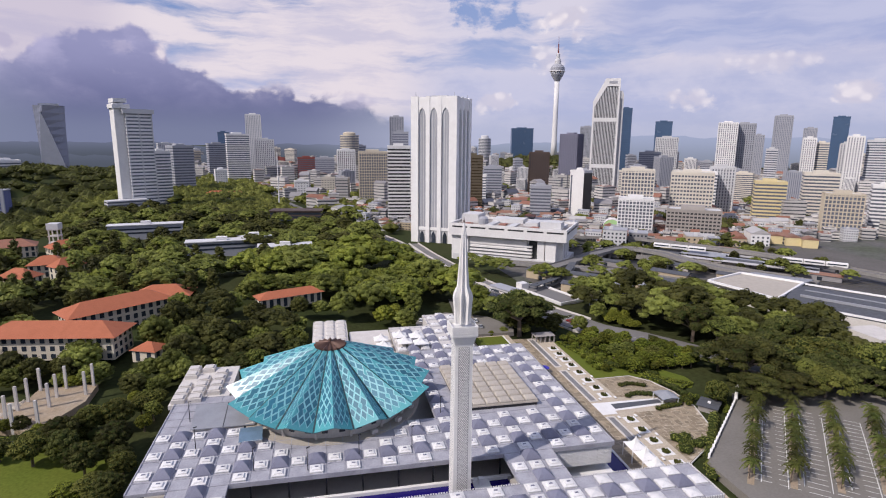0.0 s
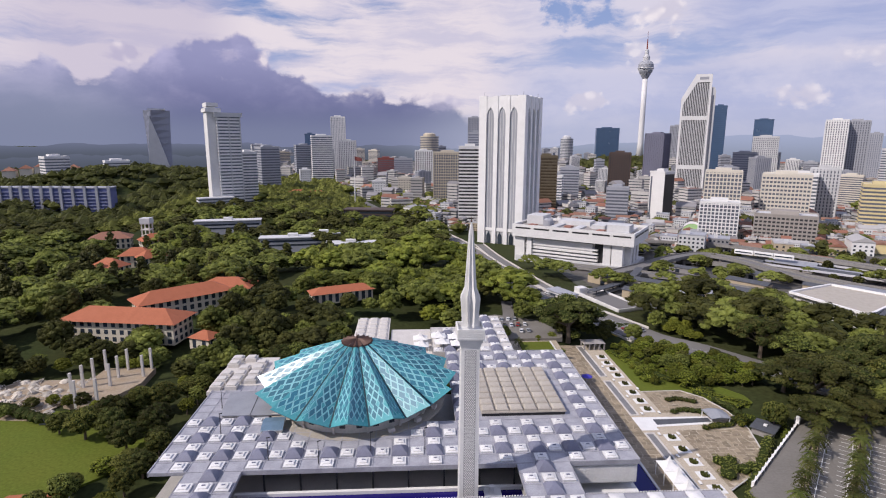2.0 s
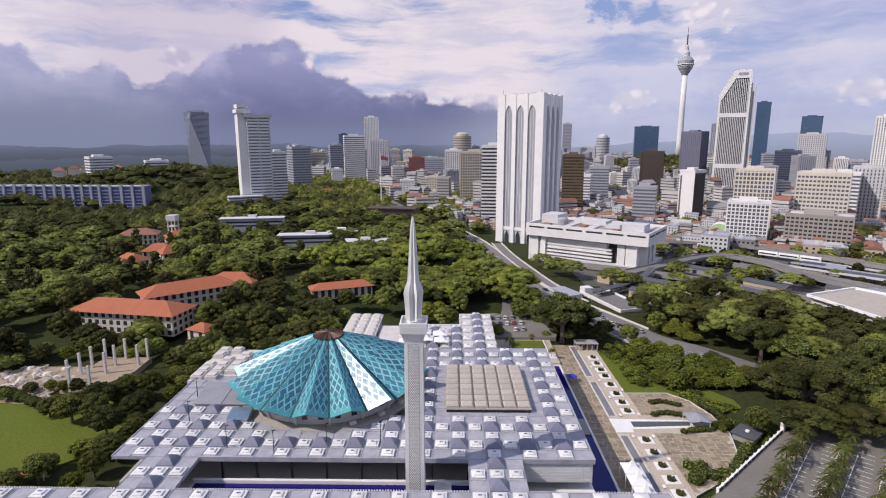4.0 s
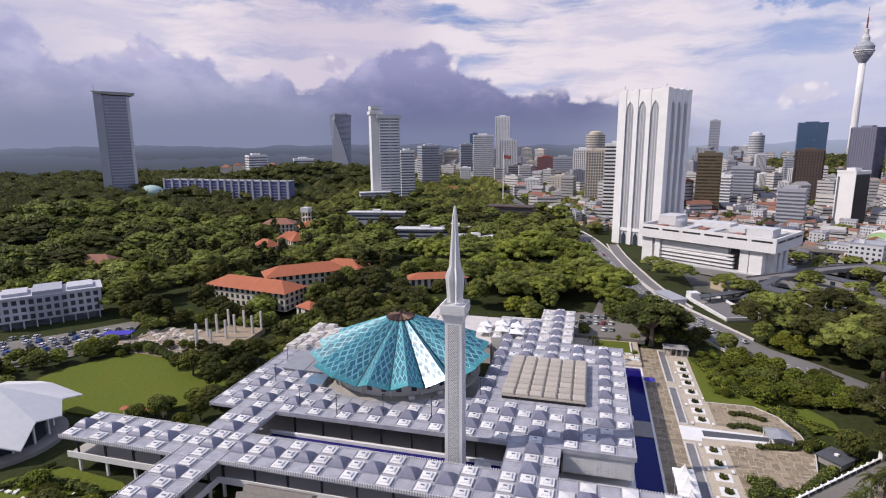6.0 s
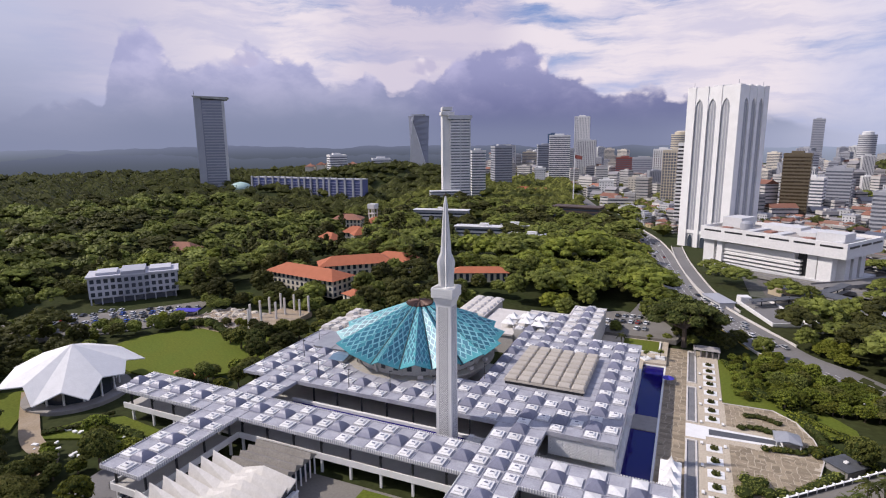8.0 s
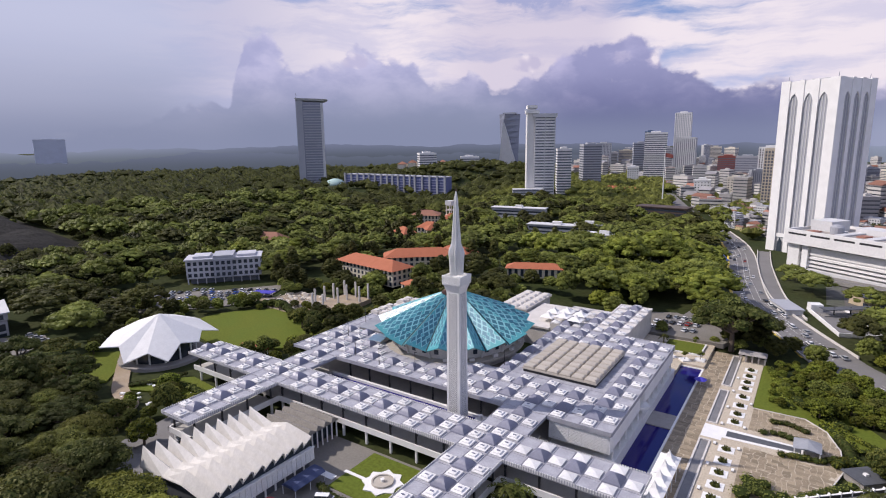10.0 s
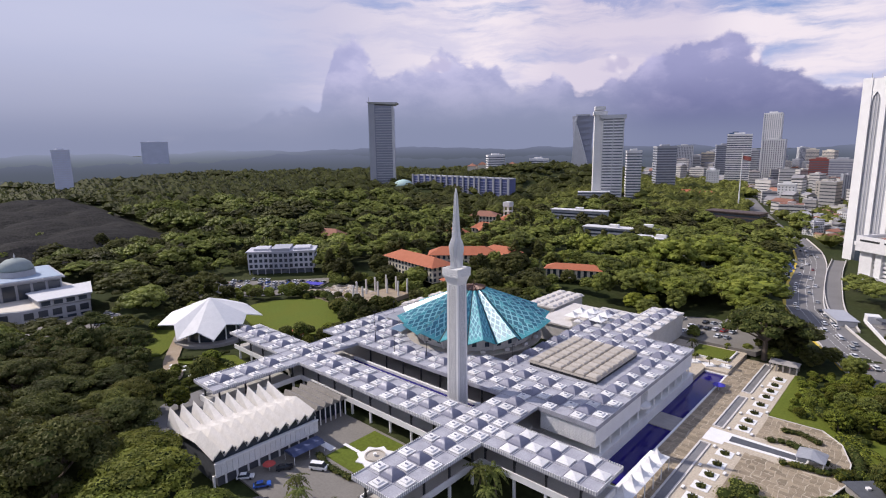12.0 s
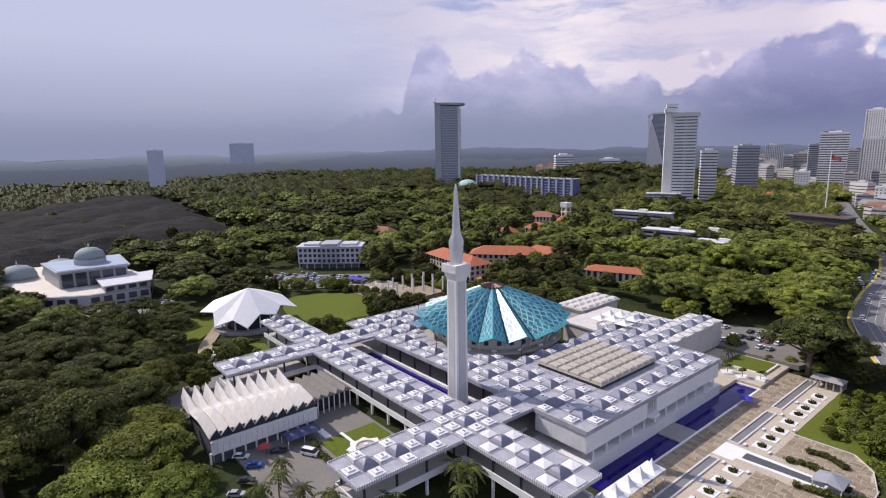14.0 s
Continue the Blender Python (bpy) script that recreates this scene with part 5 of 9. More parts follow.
P_WHITE, P_PALE, P_GREY = paint("white_facade", (0.72, 0.71, 0.69)), paint("pale_facade", (0.55, 0.55, 0.55)), paint("grey_facade", (0.34, 0.35, 0.38))
P_BEIGE, P_CREAM, P_YELLOW = paint("beige_facade", (0.50, 0.44, 0.34)), paint("cream_facade", (0.62, 0.57, 0.48)), paint("yellow_facade", (0.62, 0.52, 0.28))
P_BROWN, P_STONE, P_BLACK = paint("brown_facade", (0.085, 0.060, 0.050)), paint("stone_facade", (0.34, 0.31, 0.28)), paint("black_facade", (0.025, 0.025, 0.028), 0.4)
P_BLUE, P_SLATE = paint("blue_glass", (0.06, 0.105, 0.18), 0.2, 0.8), paint("slate_glass", (0.125, 0.135, 0.165), 0.22, 0.9)
# glass of far towers, greyed: distance haze is put into the colour
P_HAZEGLASS = paint("grey_glass", (0.20, 0.215, 0.27), 0.22, 0.9)
P_RED = paint("red_facade", (0.22, 0.06, 0.05))
# core material, trim material
C_WHITE, C_PALE, C_GREY, C_BEIGE, C_CREAM = (P_SLATE, P_WHITE), (P_SLATE, P_PALE), (P_SLATE, P_GREY), (P_SLATE, P_BEIGE), (P_SLATE, P_CREAM)
C_YELLOW, C_BROWN, C_STONE, C_BLACK, C_BLUE = (P_SLATE, P_YELLOW), (P_BLACK, P_BROWN), (P_BLACK, P_STONE), (P_BLACK, P_WHITE), (P_BLUE, P_BLUE)
# distance haze is mixed into the paint of the farthest towers
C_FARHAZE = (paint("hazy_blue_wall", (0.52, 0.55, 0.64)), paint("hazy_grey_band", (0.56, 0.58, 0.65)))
C_GLASSY = (P_HAZEGLASS, P_GREY)
C_BRONZE = (paint("bronze_glass", (0.07, 0.052, 0.03), 0.25), paint("bronze_frame", (0.125, 0.10, 0.062), 0.5))
C_VIOLET = (P_SLATE, paint("violet_grey_facade", (0.16, 0.16, 0.22)))


def frame_ring(w, d, t, z0, z1):
    """Hollow square ring, t thick, round a plan of w by d."""
    mb = MB()
    mb.box(-w / 2, -d / 2, z0, w / 2, -d / 2 + t, z1).box(-w / 2, d / 2 - t, z0, w / 2, d / 2, z1)
    return mb.box(-w / 2, -d / 2 + t, z0, -w / 2 + t, d / 2 - t, z1).box(w / 2 - t, -d / 2 + t, z0, w / 2, d / 2 - t, z1)


def tower(name, label, x, y, w, d, top, rz, style, mats, base=None):
    z0 = ground_z(x, y) - 1.0 if base is None else base
    h = top - z0
    core, trim = mats
    T = thing(name, label, "building", (x, y, z0), rz)
    if style == "plain":
        core = trim
    far = math.hypot(x, y + 120)
    joined = far > 640
    floors = max(3, int(round(h / (4.0 if joined else 3.6))))
    floors = min(floors, 40 if joined else 24)
    pitch = 3.3 if joined else 3.4
    fh = h / floors
    if style == "round":
        part("body", MB().lathe([(w / 2, 0), (w / 2, h)], 24), trim, T)
        bands = MB()
        for k in range(1, floors):
            bands.lathe([(w / 2 + 0.25, k * fh), (w / 2 + 0.25, (k + 0.45) * fh)], 24)
        tagged(part("window_band_field", bands, core, T), kind="stuff")
        part("roof_plant", MB().lathe([(w / 3, h), (w / 3, h + 5), (w / 5, h + 8)], 16), trim, T)
        return T
    part("body", MB().box(-w / 2, -d / 2, 0, w / 2, d / 2, h), core, T)
    ring_of = {"bands": (0.7, 0.8, 0.50), "grid": (0.7, 0.8, 0.30), "punch": (0.9, 0.9, 0.5)}
    if joined:
        ring_of["fins"] = (0.5, 0.6, 0.30)
    if style in ring_of:
        over, thick, share = ring_of[style]
        r = frame_ring(w + over, d + over, thick, 0, fh * share)
        if joined:
            field = MB()
            for k in range(floors):
                field.add([(vx, vy, vz + k * fh + fh * 0.5) for vx, vy, vz in r.v], r.f)
            tagged(part("floor_band_field", field, trim, T), kind="stuff")
        else:
            rm = r.mesh("spandrel", trim)
            for k in range(floors):
                part("spandrel", rm, None, T, at=(0, 0, k * fh + fh * 0.5))
    if style in ("fins", "grid", "punch"):
        n, nd = max(3, int(w / pitch)), max(3, int(d / pitch))
        fw = (0.30 if joined else 0.24) if style == "fins" else 0.15
        spots_f = [(-w / 2 + w * k / n, sy * (d / 2 + 0.12), w / n * fw, 0.42) for k in range(n + 1) for sy in (-1, 1)]
        spots_f += [(sx * (w / 2 + 0.12), -d / 2 + d * k / nd, 0.42, d / nd * fw) for k in range(nd + 1) for sx in (-1, 1)]
        if joined:
            field = MB()
            for fx0, fy0, hx, hy in spots_f:
                field.box(fx0 - hx, fy0 - hy, 0, fx0 + hx, fy0 + hy, h)
            tagged(part("pier_field", field, trim, T), kind="stuff")
        else:
            fin_me = {}
            for fx0, fy0, hx, hy in spots_f:
                if (hx, hy) not in fin_me:
                    fin_me[hx, hy] = MB().box(-hx, -hy, 0, hx, hy, h).mesh("fin", trim)
                part("fin", fin_me[hx, hy], None, T, at=(fx0, fy0, 0))
    if style == "plain":
        win = MB()
        for q in range(max(2, int(w / 4))):
            xx = -w / 2 + (q + 0.5) * w / max(2, int(w / 4))
            win.box(xx - 0.8, -d / 2 - 0.06, 0, xx + 0.8, -d / 2 + 0.2, 1.5)
        wm = win.mesh("window_row", M_GLASS)
        for k in range(1, floors):
            tagged(part("glazing", wm, None, T, at=(0, 0, k * fh)), kind="stuff")
    pr = part("parapet", frame_ring(w + 0.9, d + 0.9, 0.9, h - 0.4, h + 1.6), trim, T)
    part("roof", MB().box(-w / 2 + 0.4, -d / 2 + 0.4, h - 0.2, w / 2 - 0.4, d / 2 - 0.4, h + 0.3), P_PALE, T)
    part("roof_plant", MB().box(-w / 4, -d / 5, h, w / 5, d / 4, h + 4.2), trim, T)
    return T


tower("office_tower", "pale grey office slab tower with a stepped white top", -190, 1018, 40, 30, 94, 14, "bands", C_WHITE)
tower("office_tower", "dark glass tower with a white slanted crown", -183, 1229, 32, 26, 138, 6, "fins", (P_GREY, P_WHITE))
tower("office_tower", "grey stepped office tower with dark glass", -147, 1085, 36, 26, 84, 5, "fins", C_PALE)
tower("office_tower", "slim tower of dark blue glass", -240, 1178, 23, 19, 98, 9, "glass", C_BLUE)
tower("apartment_tower", "pale apartment tower with grey window bands", -252, 1160, 38, 30, 74, 20, "bands", C_GREY)
tower("apartment_tower", "beige apartment block with banded windows", -349, 1379, 38, 26, 53, 15, "bands", C_BEIGE)
tower("apartment_tower", "grey apartment tower beyond the trees", -392, 1400, 26, 20, 46, 13, "bands", C_GREY)
tower("office_tower", "white office tower with balconies", -236, 664, 20, 18, 70, 30, "bands", C_WHITE)
tower("office_tower", "grey office block with striped floors", -243, 800, 30, 28, 75, 34, "bands", C_GREY)
tower("office_tower", "pale apartment tower with grey window bands", -396, 1334, 36, 28, 72, 21, "fins", C_PALE)
tower("hotel_block", "white hotel block on a wooded hill", -518, 709, 30, 24, 62, 48, "bands", C_WHITE)
tower("hotel_block", "white flat-roofed block beyond the trees", -464, 771, 33, 27, 54, 34, "bands", C_WHITE)
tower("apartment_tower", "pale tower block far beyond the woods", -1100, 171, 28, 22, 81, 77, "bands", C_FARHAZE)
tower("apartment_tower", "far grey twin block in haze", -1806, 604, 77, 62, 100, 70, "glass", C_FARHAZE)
tower("round_tower", "round beige office tower with window bands", 33, 1277, 45, 36, 96, -3, "round", C_BEIGE)
tower("office_tower", "black tower with a red top band", 11, 940, 31, 24, 67, 0, "fins", C_BLACK)
tower("office_block", "beige office block with square windows", 42, 721, 42, 33, 69, -2, "grid", C_BEIGE)
tower("office_tower", "dark tower with white floor bands", 57, 544, 26, 21, 80, -6, "bands", C_BLACK)
tower("office_tower", "slim dark tower with a white roof sign band", 120, 1055, 27, 21, 132, -7, "fins", C_GLASSY)
tower("office_tower", "grey glass tower with a stepped top", 93, 794, 25, 20, 99, -8, "bands", C_GLASSY)
tower("apartment_tower", "pale tower behind the low roofs", 414, 1412, 34, 34, 92, -16, "round", C_PALE)
tower("office_tower", "broad tower of dark blue glass", 599, 1622, 68, 44, 123, -14, "bands", C_BLUE)
tower("office_tower", "slim dark office tower beyond the city", 668, 1104, 26, 22, 162, -30, "bands", C_BLUE)
tower("office_tower", "slim blue-grey tower beyond the wooded hill", 328, 1467, 24, 22, 128, -12, "bands", C_GLASSY)
tower("office_block", "bronze glass office block beside the white tower", 168, 622, 27, 22, 67, -12, "bands", C_BRONZE)
tower("office_block", "white banded office block behind the white tower", 196, 700, 30, 20, 36, -20, "bands", C_WHITE)
tower("office_block", "grey office block with white floor bands", 232, 735, 28, 22, 46, -16, "bands", C_GREY)
tower("office_tower", "purple-grey tower with a stepped crown", 459, 941, 36, 30, 100, -48, "fins", C_VIOLET)
tower("apartment_tower", "pale grey tower beyond the city", 716, 1396, 39, 31, 126, -26, "fins", C_GREY)
tower("office_tower", "brown tower with black glass strips", 323, 769, 32, 24, 68, -22, "fins", C_BROWN)
tower("office_block", "grey cube-shaped office block with small windows", 238, 545, 25, 20, 32, -24, "bands", C_GREY)
tower("office_tower", "blank white slab tower with few windows", 292, 545, 20, 20, 51, -58, "blank", (P_WHITE, P_WHITE))
tower("office_block", "cream office block with a window grid", 315, 451, 34, 26, 57, -30, "grid", C_CREAM)
tower("office_block", "white office block with a lattice face", 288, 406, 34, 24, 30, -30, "grid", C_WHITE)
tower("office_block", "cream tower with deep loggias", 384, 450, 44, 34, 54, -36, "punch", C_CREAM)
tower("office_block", "grey stone bank building with deep windows", 340, 382, 50, 30, 21, -36, "punch", C_STONE)
tower("office_block", "yellow office block with window bands", 500, 462, 33, 26, 42, -36, "bands", C_YELLOW)
tower("office_block", "cream office block with striped floors", 566, 456, 36, 28, 52, -40, "bands", C_CREAM)
tower("office_block", "pale office tower with green edges", 486, 530, 28, 22, 56, -33, "fins", C_PALE)
tower("office_block", "white office block with banded windows", 452, 520, 30, 24, 50, -37, "bands", C_WHITE)
tower("office_block", "beige lattice-faced hotel block", 500, 362, 34, 26, 37, -40, "grid", C_BEIGE)
tower("office_block", "white block with long windows", 566, 370, 28, 23, 44, -44, "bands", C_WHITE)
tower("apartment_tower", "white apartment tower, one of two", 720, 821, 32, 26, 123, -39, "fins", C_WHITE)
tower("apartment_tower", "grey apartment tower, one of two", 758, 823, 36, 28, 122, -40, "fins", C_GREY)
tower("office_tower", "tall tower with a slanted white flank", 985, 977, 33, 26, 146, -37, "fins", C_GLASSY)
tower("office_tower", "dark blue office tower in haze", 1341, 1164, 38, 30, 156, -47, "glass", C_BLUE)
tower("apartment_tower", "white apartment tower with vertical fins", 826, 740, 20, 16, 96, -45, "fins", C_WHITE)
tower("apartment_tower", "cream apartment tower with balcony bands", 847, 734, 22, 18, 88, -46, "bands", C_CREAM)
tower("apartment_tower", "white apartment tower with a domed top", 814, 639, 22, 18, 99, -48, "fins", C_WHITE)
tower("apartment_tower", "pale apartment tower with grey window bands", 825, 666, 15, 12, 87, -47, "fins", C_PALE)
tower("apartment_tower", "pale apartment tower with grey window bands", 851, 630, 32, 26, 93, -50, "bands", C_PALE)
tower("office_tower", "blue-grey glass tower in haze", 858, 1241, 42, 33, 138, -33, "glass", C_BLUE)
tower("apartment_tower", "pale green apartment tower with fins", 729, 1026, 46, 34, 96, -34, "fins", C_PALE)
tower("office_block", "grey glass office block, plain", 610, 900, 41, 32, 66, -31, "bands", C_GLASSY)
tower("office_tower", "dark office tower in the haze", 1343, 1262, 32, 26, 128, -45, "fins", C_GLASSY)
tower("apartment_tower", "grey apartment tower with dark glass", 1044, 1113, 23, 18, 105, -41, "fins", C_GLASSY)
tower("apartment_tower", "pale apartment tower with grey window bands", 759, 751, 18, 15, 76, -42, "bands", C_PALE)
tower("office_block", "dark red flat-roofed office block", -64, 1050, 34, 24, 49, 2, "bands", (P_SLATE, P_RED))
tower("office_block", "dark glass office block with stacked bands", -28, 1010, 36, 26, 50, 0, "bands", C_GLASSY)
tower("office_block", "white low block before the city", -66, 800, 22, 16, 21, 4, "plain", C_WHITE)
tower("office_block", "cream low block before the city", -24, 830, 22, 16, 24, 0, "plain", C_CREAM)
tower("office_block", "white podium block beside the boulevard", -212, 950, 20, 24, 31, 14, "plain", C_WHITE)


slab_w = [o for o in scene.objects if o.get("label") == "blank white slab tower with few windows"][0]
part("dark_face", MB().box(10.02, -9.4, 4, 10.4, 9.4, 57), P_BLACK, slab_w, "black end face")
part("window_strip", MB().box(-8.6, -10.3, 8, -6.6, -9.9, 54), P_SLATE, slab_w)


# ---- white tower with pointed arches ----
P_NICHE = paint("grey_window_niche", (0.36, 0.37, 0.40), 0.5)
daya = thing("arched_tower", "tall white office tower with vertical piers and pointed arches", "building", (81, 411, -9), -32)
H = 137.0
S = 45.0
part("body", MB().box(-S / 2 + 1.6, -S / 2 + 1.6, 0, S / 2 - 1.6, S / 2 - 1.6, H - 4), P_PALE, daya)
pitch_b = 0.255 * S
for a in (0, 90, 180, 270):
    for xa, xb in ((-0.5, -0.335), (-0.172, -0.083), (0.083, 0.172), (0.335, 0.5)):
        part("pier", MB().prism([(xa * S + 0.05, -S / 2), (xb * S - 0.05, -S / 2), (xb * S - 0.6, -S / 2 + 2.6), (xa * S + 0.05, -S / 2 + 2.6)], 0, H), M_WHITE, daya, rz=a)
    for k in (-1, 0, 1):
        c, hw, half = k * pitch_b, 3.55, pitch_b / 2
        top = [(-hw, H - 20), (-hw * 0.93, H - 16), (-hw * 0.6, H - 12.5), (0, H - 10), (hw * 0.6, H - 12.5), (hw * 0.93, H - 16), (hw, H - 20)]
        v = [(c + x, -S / 2 + 0.5, z) for x, z in top] + [(c + half, -S / 2 + 0.5, H - 20), (c + half, -S / 2 + 0.5, H - 0.6), (c - half, -S / 2 + 0.5, H - 0.6), (c - half, -S / 2 + 0.5, H - 20)]
        w = [(x, y + 1.4, z) for x, y, z in v]
        n = len(v)
        mb = MB().add(v + w, [(0, 1, 2, 3, 8 + 1, 10), (3, 4, 5, 6, 7, 8, 9)] + [(i, (i + 1) % n, (i + 1) % n + n, i + n) for i in range(n)])
        part("arch", mb, M_WHITE, daya, rz=a)
        part("window_strip", MB().box(c - hw, -S / 2 + 1.35, 16, c + hw, -S / 2 + 1.75, H - 10.5), P_NICHE, daya, rz=a)
        for q in (-1.2, 1.2):
            part("mullion", MB().box(c + q - 0.3, -S / 2 + 1.05, 16, c + q + 0.3, -S / 2 + 1.4, H - 13), P_PALE, daya, rz=a)
        part("doorway", MB().add([(c - 2, -S / 2 + 0.9, 0), (c + 2, -S / 2 + 0.9, 0), (c + 2, -S / 2 + 0.9, 9), (c, -S / 2 + 0.9, 13), (c - 2, -S / 2 + 0.9, 9)], [(0, 1, 2, 3, 4)]), M_GLASS, daya, rz=a)
        part("transom", MB().box(c - half, -S / 2 + 0.7, 13.5, c + half, -S / 2 + 1.8, 16.5), M_WHITE, daya, rz=a)
for sx in (-1, 1):
    for sy in (-1, 1):
        part("mast", MB().box(sx * S * 0.42 - 0.15, sy * S * 0.42 - 0.15, H - 3, sx * S * 0.42 + 0.15, sy * S * 0.42 + 0.15, H + 3.5), P_GREY, daya)
part("roof", MB().box(-S / 2 + 2, -S / 2 + 2, H - 4, S / 2 - 2, S / 2 - 2, H - 2.5), P_GREY, daya)
part("roof_plant", MB().box(-8, -8, H - 3, 8, 8, H + 1.5), P_PALE, daya)

P_TILEROOF = paint("rust_red_deck", (0.30, 0.14, 0.10))
# long white post office
post = thing("post_office", "long white office block with a broad overhanging top floor", "building", (118.5, 303.2, -9), -34.5)
part("body", MB().box(-38, -16, 0, 38, 17, 24), P_WHITE, post)
part("podium", MB().box(-44, -22, -2, 45, 24, 8.5), P_PALE, post)
for k in range(4):
    part("ledge", MB().box(-38, -19.5, 9.6 + k * 2.6, 20, -15.8, 10.9 + k * 2.6), P_WHITE, post)
    part("window_band", MB().box(-37.5, -16.4, 10.9 + k * 2.6, 19.5, -15.9, 12.2 + k * 2.6), P_GREY, post)
part("front_wall", MB().box(-31, -18.8, 14.5, 16, -16.1, 22.4), P_WHITE, post)
# dark panel on the wall, painted as the shade of a deep recess
part("recess", MB().box(17, -16.5, 8.5, 24, -15.7, 23.9), M_DARK, post)
for xa, xb in ((-45.5, -37.5), (-35.5, -31.5), (24.5, 30), (30.6, 38.5)):
    part("pillar", MB().box(xa, -21, 0, xb, -15.8, 24), P_WHITE, post)
for k in range(3):
    part("side_pier", MB().box(37.8, -13 + k * 10, 0, 42.5, -7 + k * 10, 24), P_WHITE, post)
part("eave_slab", MB().box(-46.7, -24, 24, 46.7, 24, 29.2), P_WHITE, post)
for k in range(6):
    part("slot_window", MB().box(-44 + k * 15.2, -24.08, 30.2, -31.5 + k * 15.2, -23.6, 31.4), M_DARK, post)
for k in range(3):
    part("slot_window", MB().box(46.6, -21 + k * 15, 30.2, 47.08, -9 + k * 15, 31.4), M_DARK, post)
part("parapet", frame_ring(93.4, 48, 1.2, 29.2, 33.4), P_WHITE, post)
part("roof_deck", MB().box(-45, -22.6, 29.2, 45, 22.6, 31.6), P_STONE, post)
for k in range(9):
    part("roof_vent", MB().box(-37 + k * 9, -16 + (k % 2) * 14, 31.6, -31.5 + k * 9, -9 + (k % 3) * 12, 32.6), P_TILEROOF if k % 3 == 0 else P_PALE, post)
for xa, xb, ya, yb, z in ((-43, -29, -4, 14, 38.5), (-20, 6, 6, 20, 35), (24, 40, -12, 2, 37), (10, 20, -4, 14, 34.5)):
    part("roof_plant", MB().box(xa, ya, 31.6, xb, yb, z), P_PALE, post)
part("tank", MB().lathe([(4, 31.6), (4, 36), (2.5, 37.4)], 14, -24, -6), P_GREY, post)

# telecommunications tower
klt = thing("telecom_tower", "slender white telecommunications tower with a round pod", "tower", (570, 1290, 40))
part("shaft", MB().lathe([(9.5, 0), (7.2, 40), (6.4, 120), (6.2, 206)], 20), P_WHITE, klt, smooth=True)
part("pod", MB().lathe([(6.3, 198), (9, 203), (15.5, 214), (18, 222), (18, 232), (14, 238), (9, 241)], 28), P_GREY, klt, "grey ribbed pod")
for k in range(5):
    rr = 11 + k * 1.9
    part("pod_ring", MB().lathe([(rr, 207.2 + k * 3.6), (rr + 1.4, 208.4 + k * 3.6), (rr + 0.3, 209.4 + k * 3.6)], 28, cap0=False, cap1=False), P_WHITE, klt)
part("drum", MB().lathe([(8, 241), (8, 250), (5, 256), (4.5, 266), (2, 268)], 16), P_PALE, klt)
part("mast", MB().lathe([(2.0, 266), (1.4, 290), (0.5, 292), (0.4, 310)], 8), P_RED, klt, "red and white mast")

# bank tower: finned dark face in a white frame, top slanting up to a white block
mbk = thing("bank_tower", "grey finned bank tower with a slanted white top", "building", (483, 852, -8), -27)
mbk.scale = (1.1, 1.1, 1.13)


def slab_poly(pts, y0, y1):
    n = len(pts)
    v = [(x, y0, z) for x, z in pts] + [(x, y1, z) for x, z in pts]
    return MB().add(v, [tuple(range(n)), tuple(range(2 * n - 1, n - 1, -1))] + [(i, i + n, (i + 1) % n + n, (i + 1) % n) for i in range(n)])


part("body", slab_poly([(-19, 0), (17, 0), (17, 171), (-1, 171), (-19, 139)], -14.6, 15), P_BLACK, mbk)
for k in range(15):
    x = -17.6 + k * 2.4
    part("fin", MB().box(x - 0.6, -15.6, 8, x + 0.6, -14.4, min(170, 139 + (x + 19) * 1.75)), P_PALE, mbk)
for z in (42, 116):
    part("band", MB().box(-19, -16.2, z, 17, -15.2, z + 6), P_WHITE, mbk)
part("frame_edge", slab_poly([(-31, 0), (-19, 0), (-19, 139), (-1, 171), (17, 171), (17, 0), (20, 0), (20, 183), (-3, 183), (-22, 148), (-22, 34), (-25.5, 14)], -16.4, 16), P_WHITE, mbk)
part("flank", slab_poly([(20, 0), (26.5, 0), (26.5, 158), (24, 164), (20, 164)], -14, 15), P_PALE, mbk)
part("flank_strip", MB().box(22, -14.6, 5, 24, -13.8, 152), P_SLATE, mbk)
part("top_slot", MB().box(2, -16.6, 175, 15, -16.0, 179), P_GREY, mbk)

# slab tower with a crown
tel = thing("slab_tower", "pale slab tower with a heavy crown and balconies", "building", (-248, 606, 7), 31)
tel.scale = (0.81, 0.80, 1.0)
part("body", MB().box(-11, -16, 0, 23, 16, 108), P_SLATE, tel)
part("stair_core", MB().box(-24, -12, 0, -11, 12, 119), P_WHITE, tel)
fr = frame_ring(35, 33, 1.0, 0, 2.2).mesh("balcony", P_WHITE)
for k in range(27):
    part("balcony", fr, None, tel, at=(6, 0, 3 + k * 3.9))
for x in (-10.6, 6.0, 22.6):
    part("fin", MB().box(x - 0.7, -17, 0, x + 0.7, -15.5, 108), P_PALE, tel)
part("crown", MB().box(-15, -19, 108, 26, 19, 113), P_PALE, tel)
part("core_top", MB().box(-26, -15, 113.5, -4, 15, 118).box(-24, -13, 120, -7, 13, 124.5), P_WHITE, tel)
part("podium", MB().box(-48, -34, 0, 4, -14, 11), P_PALE, tel)
for k in range(3):
    part("window_band", MB().box(-48.3, -34.3, 1.5 + k * 3.4, 4.3, -13.7, 3.0 + k * 3.4), P_SLATE, tel)

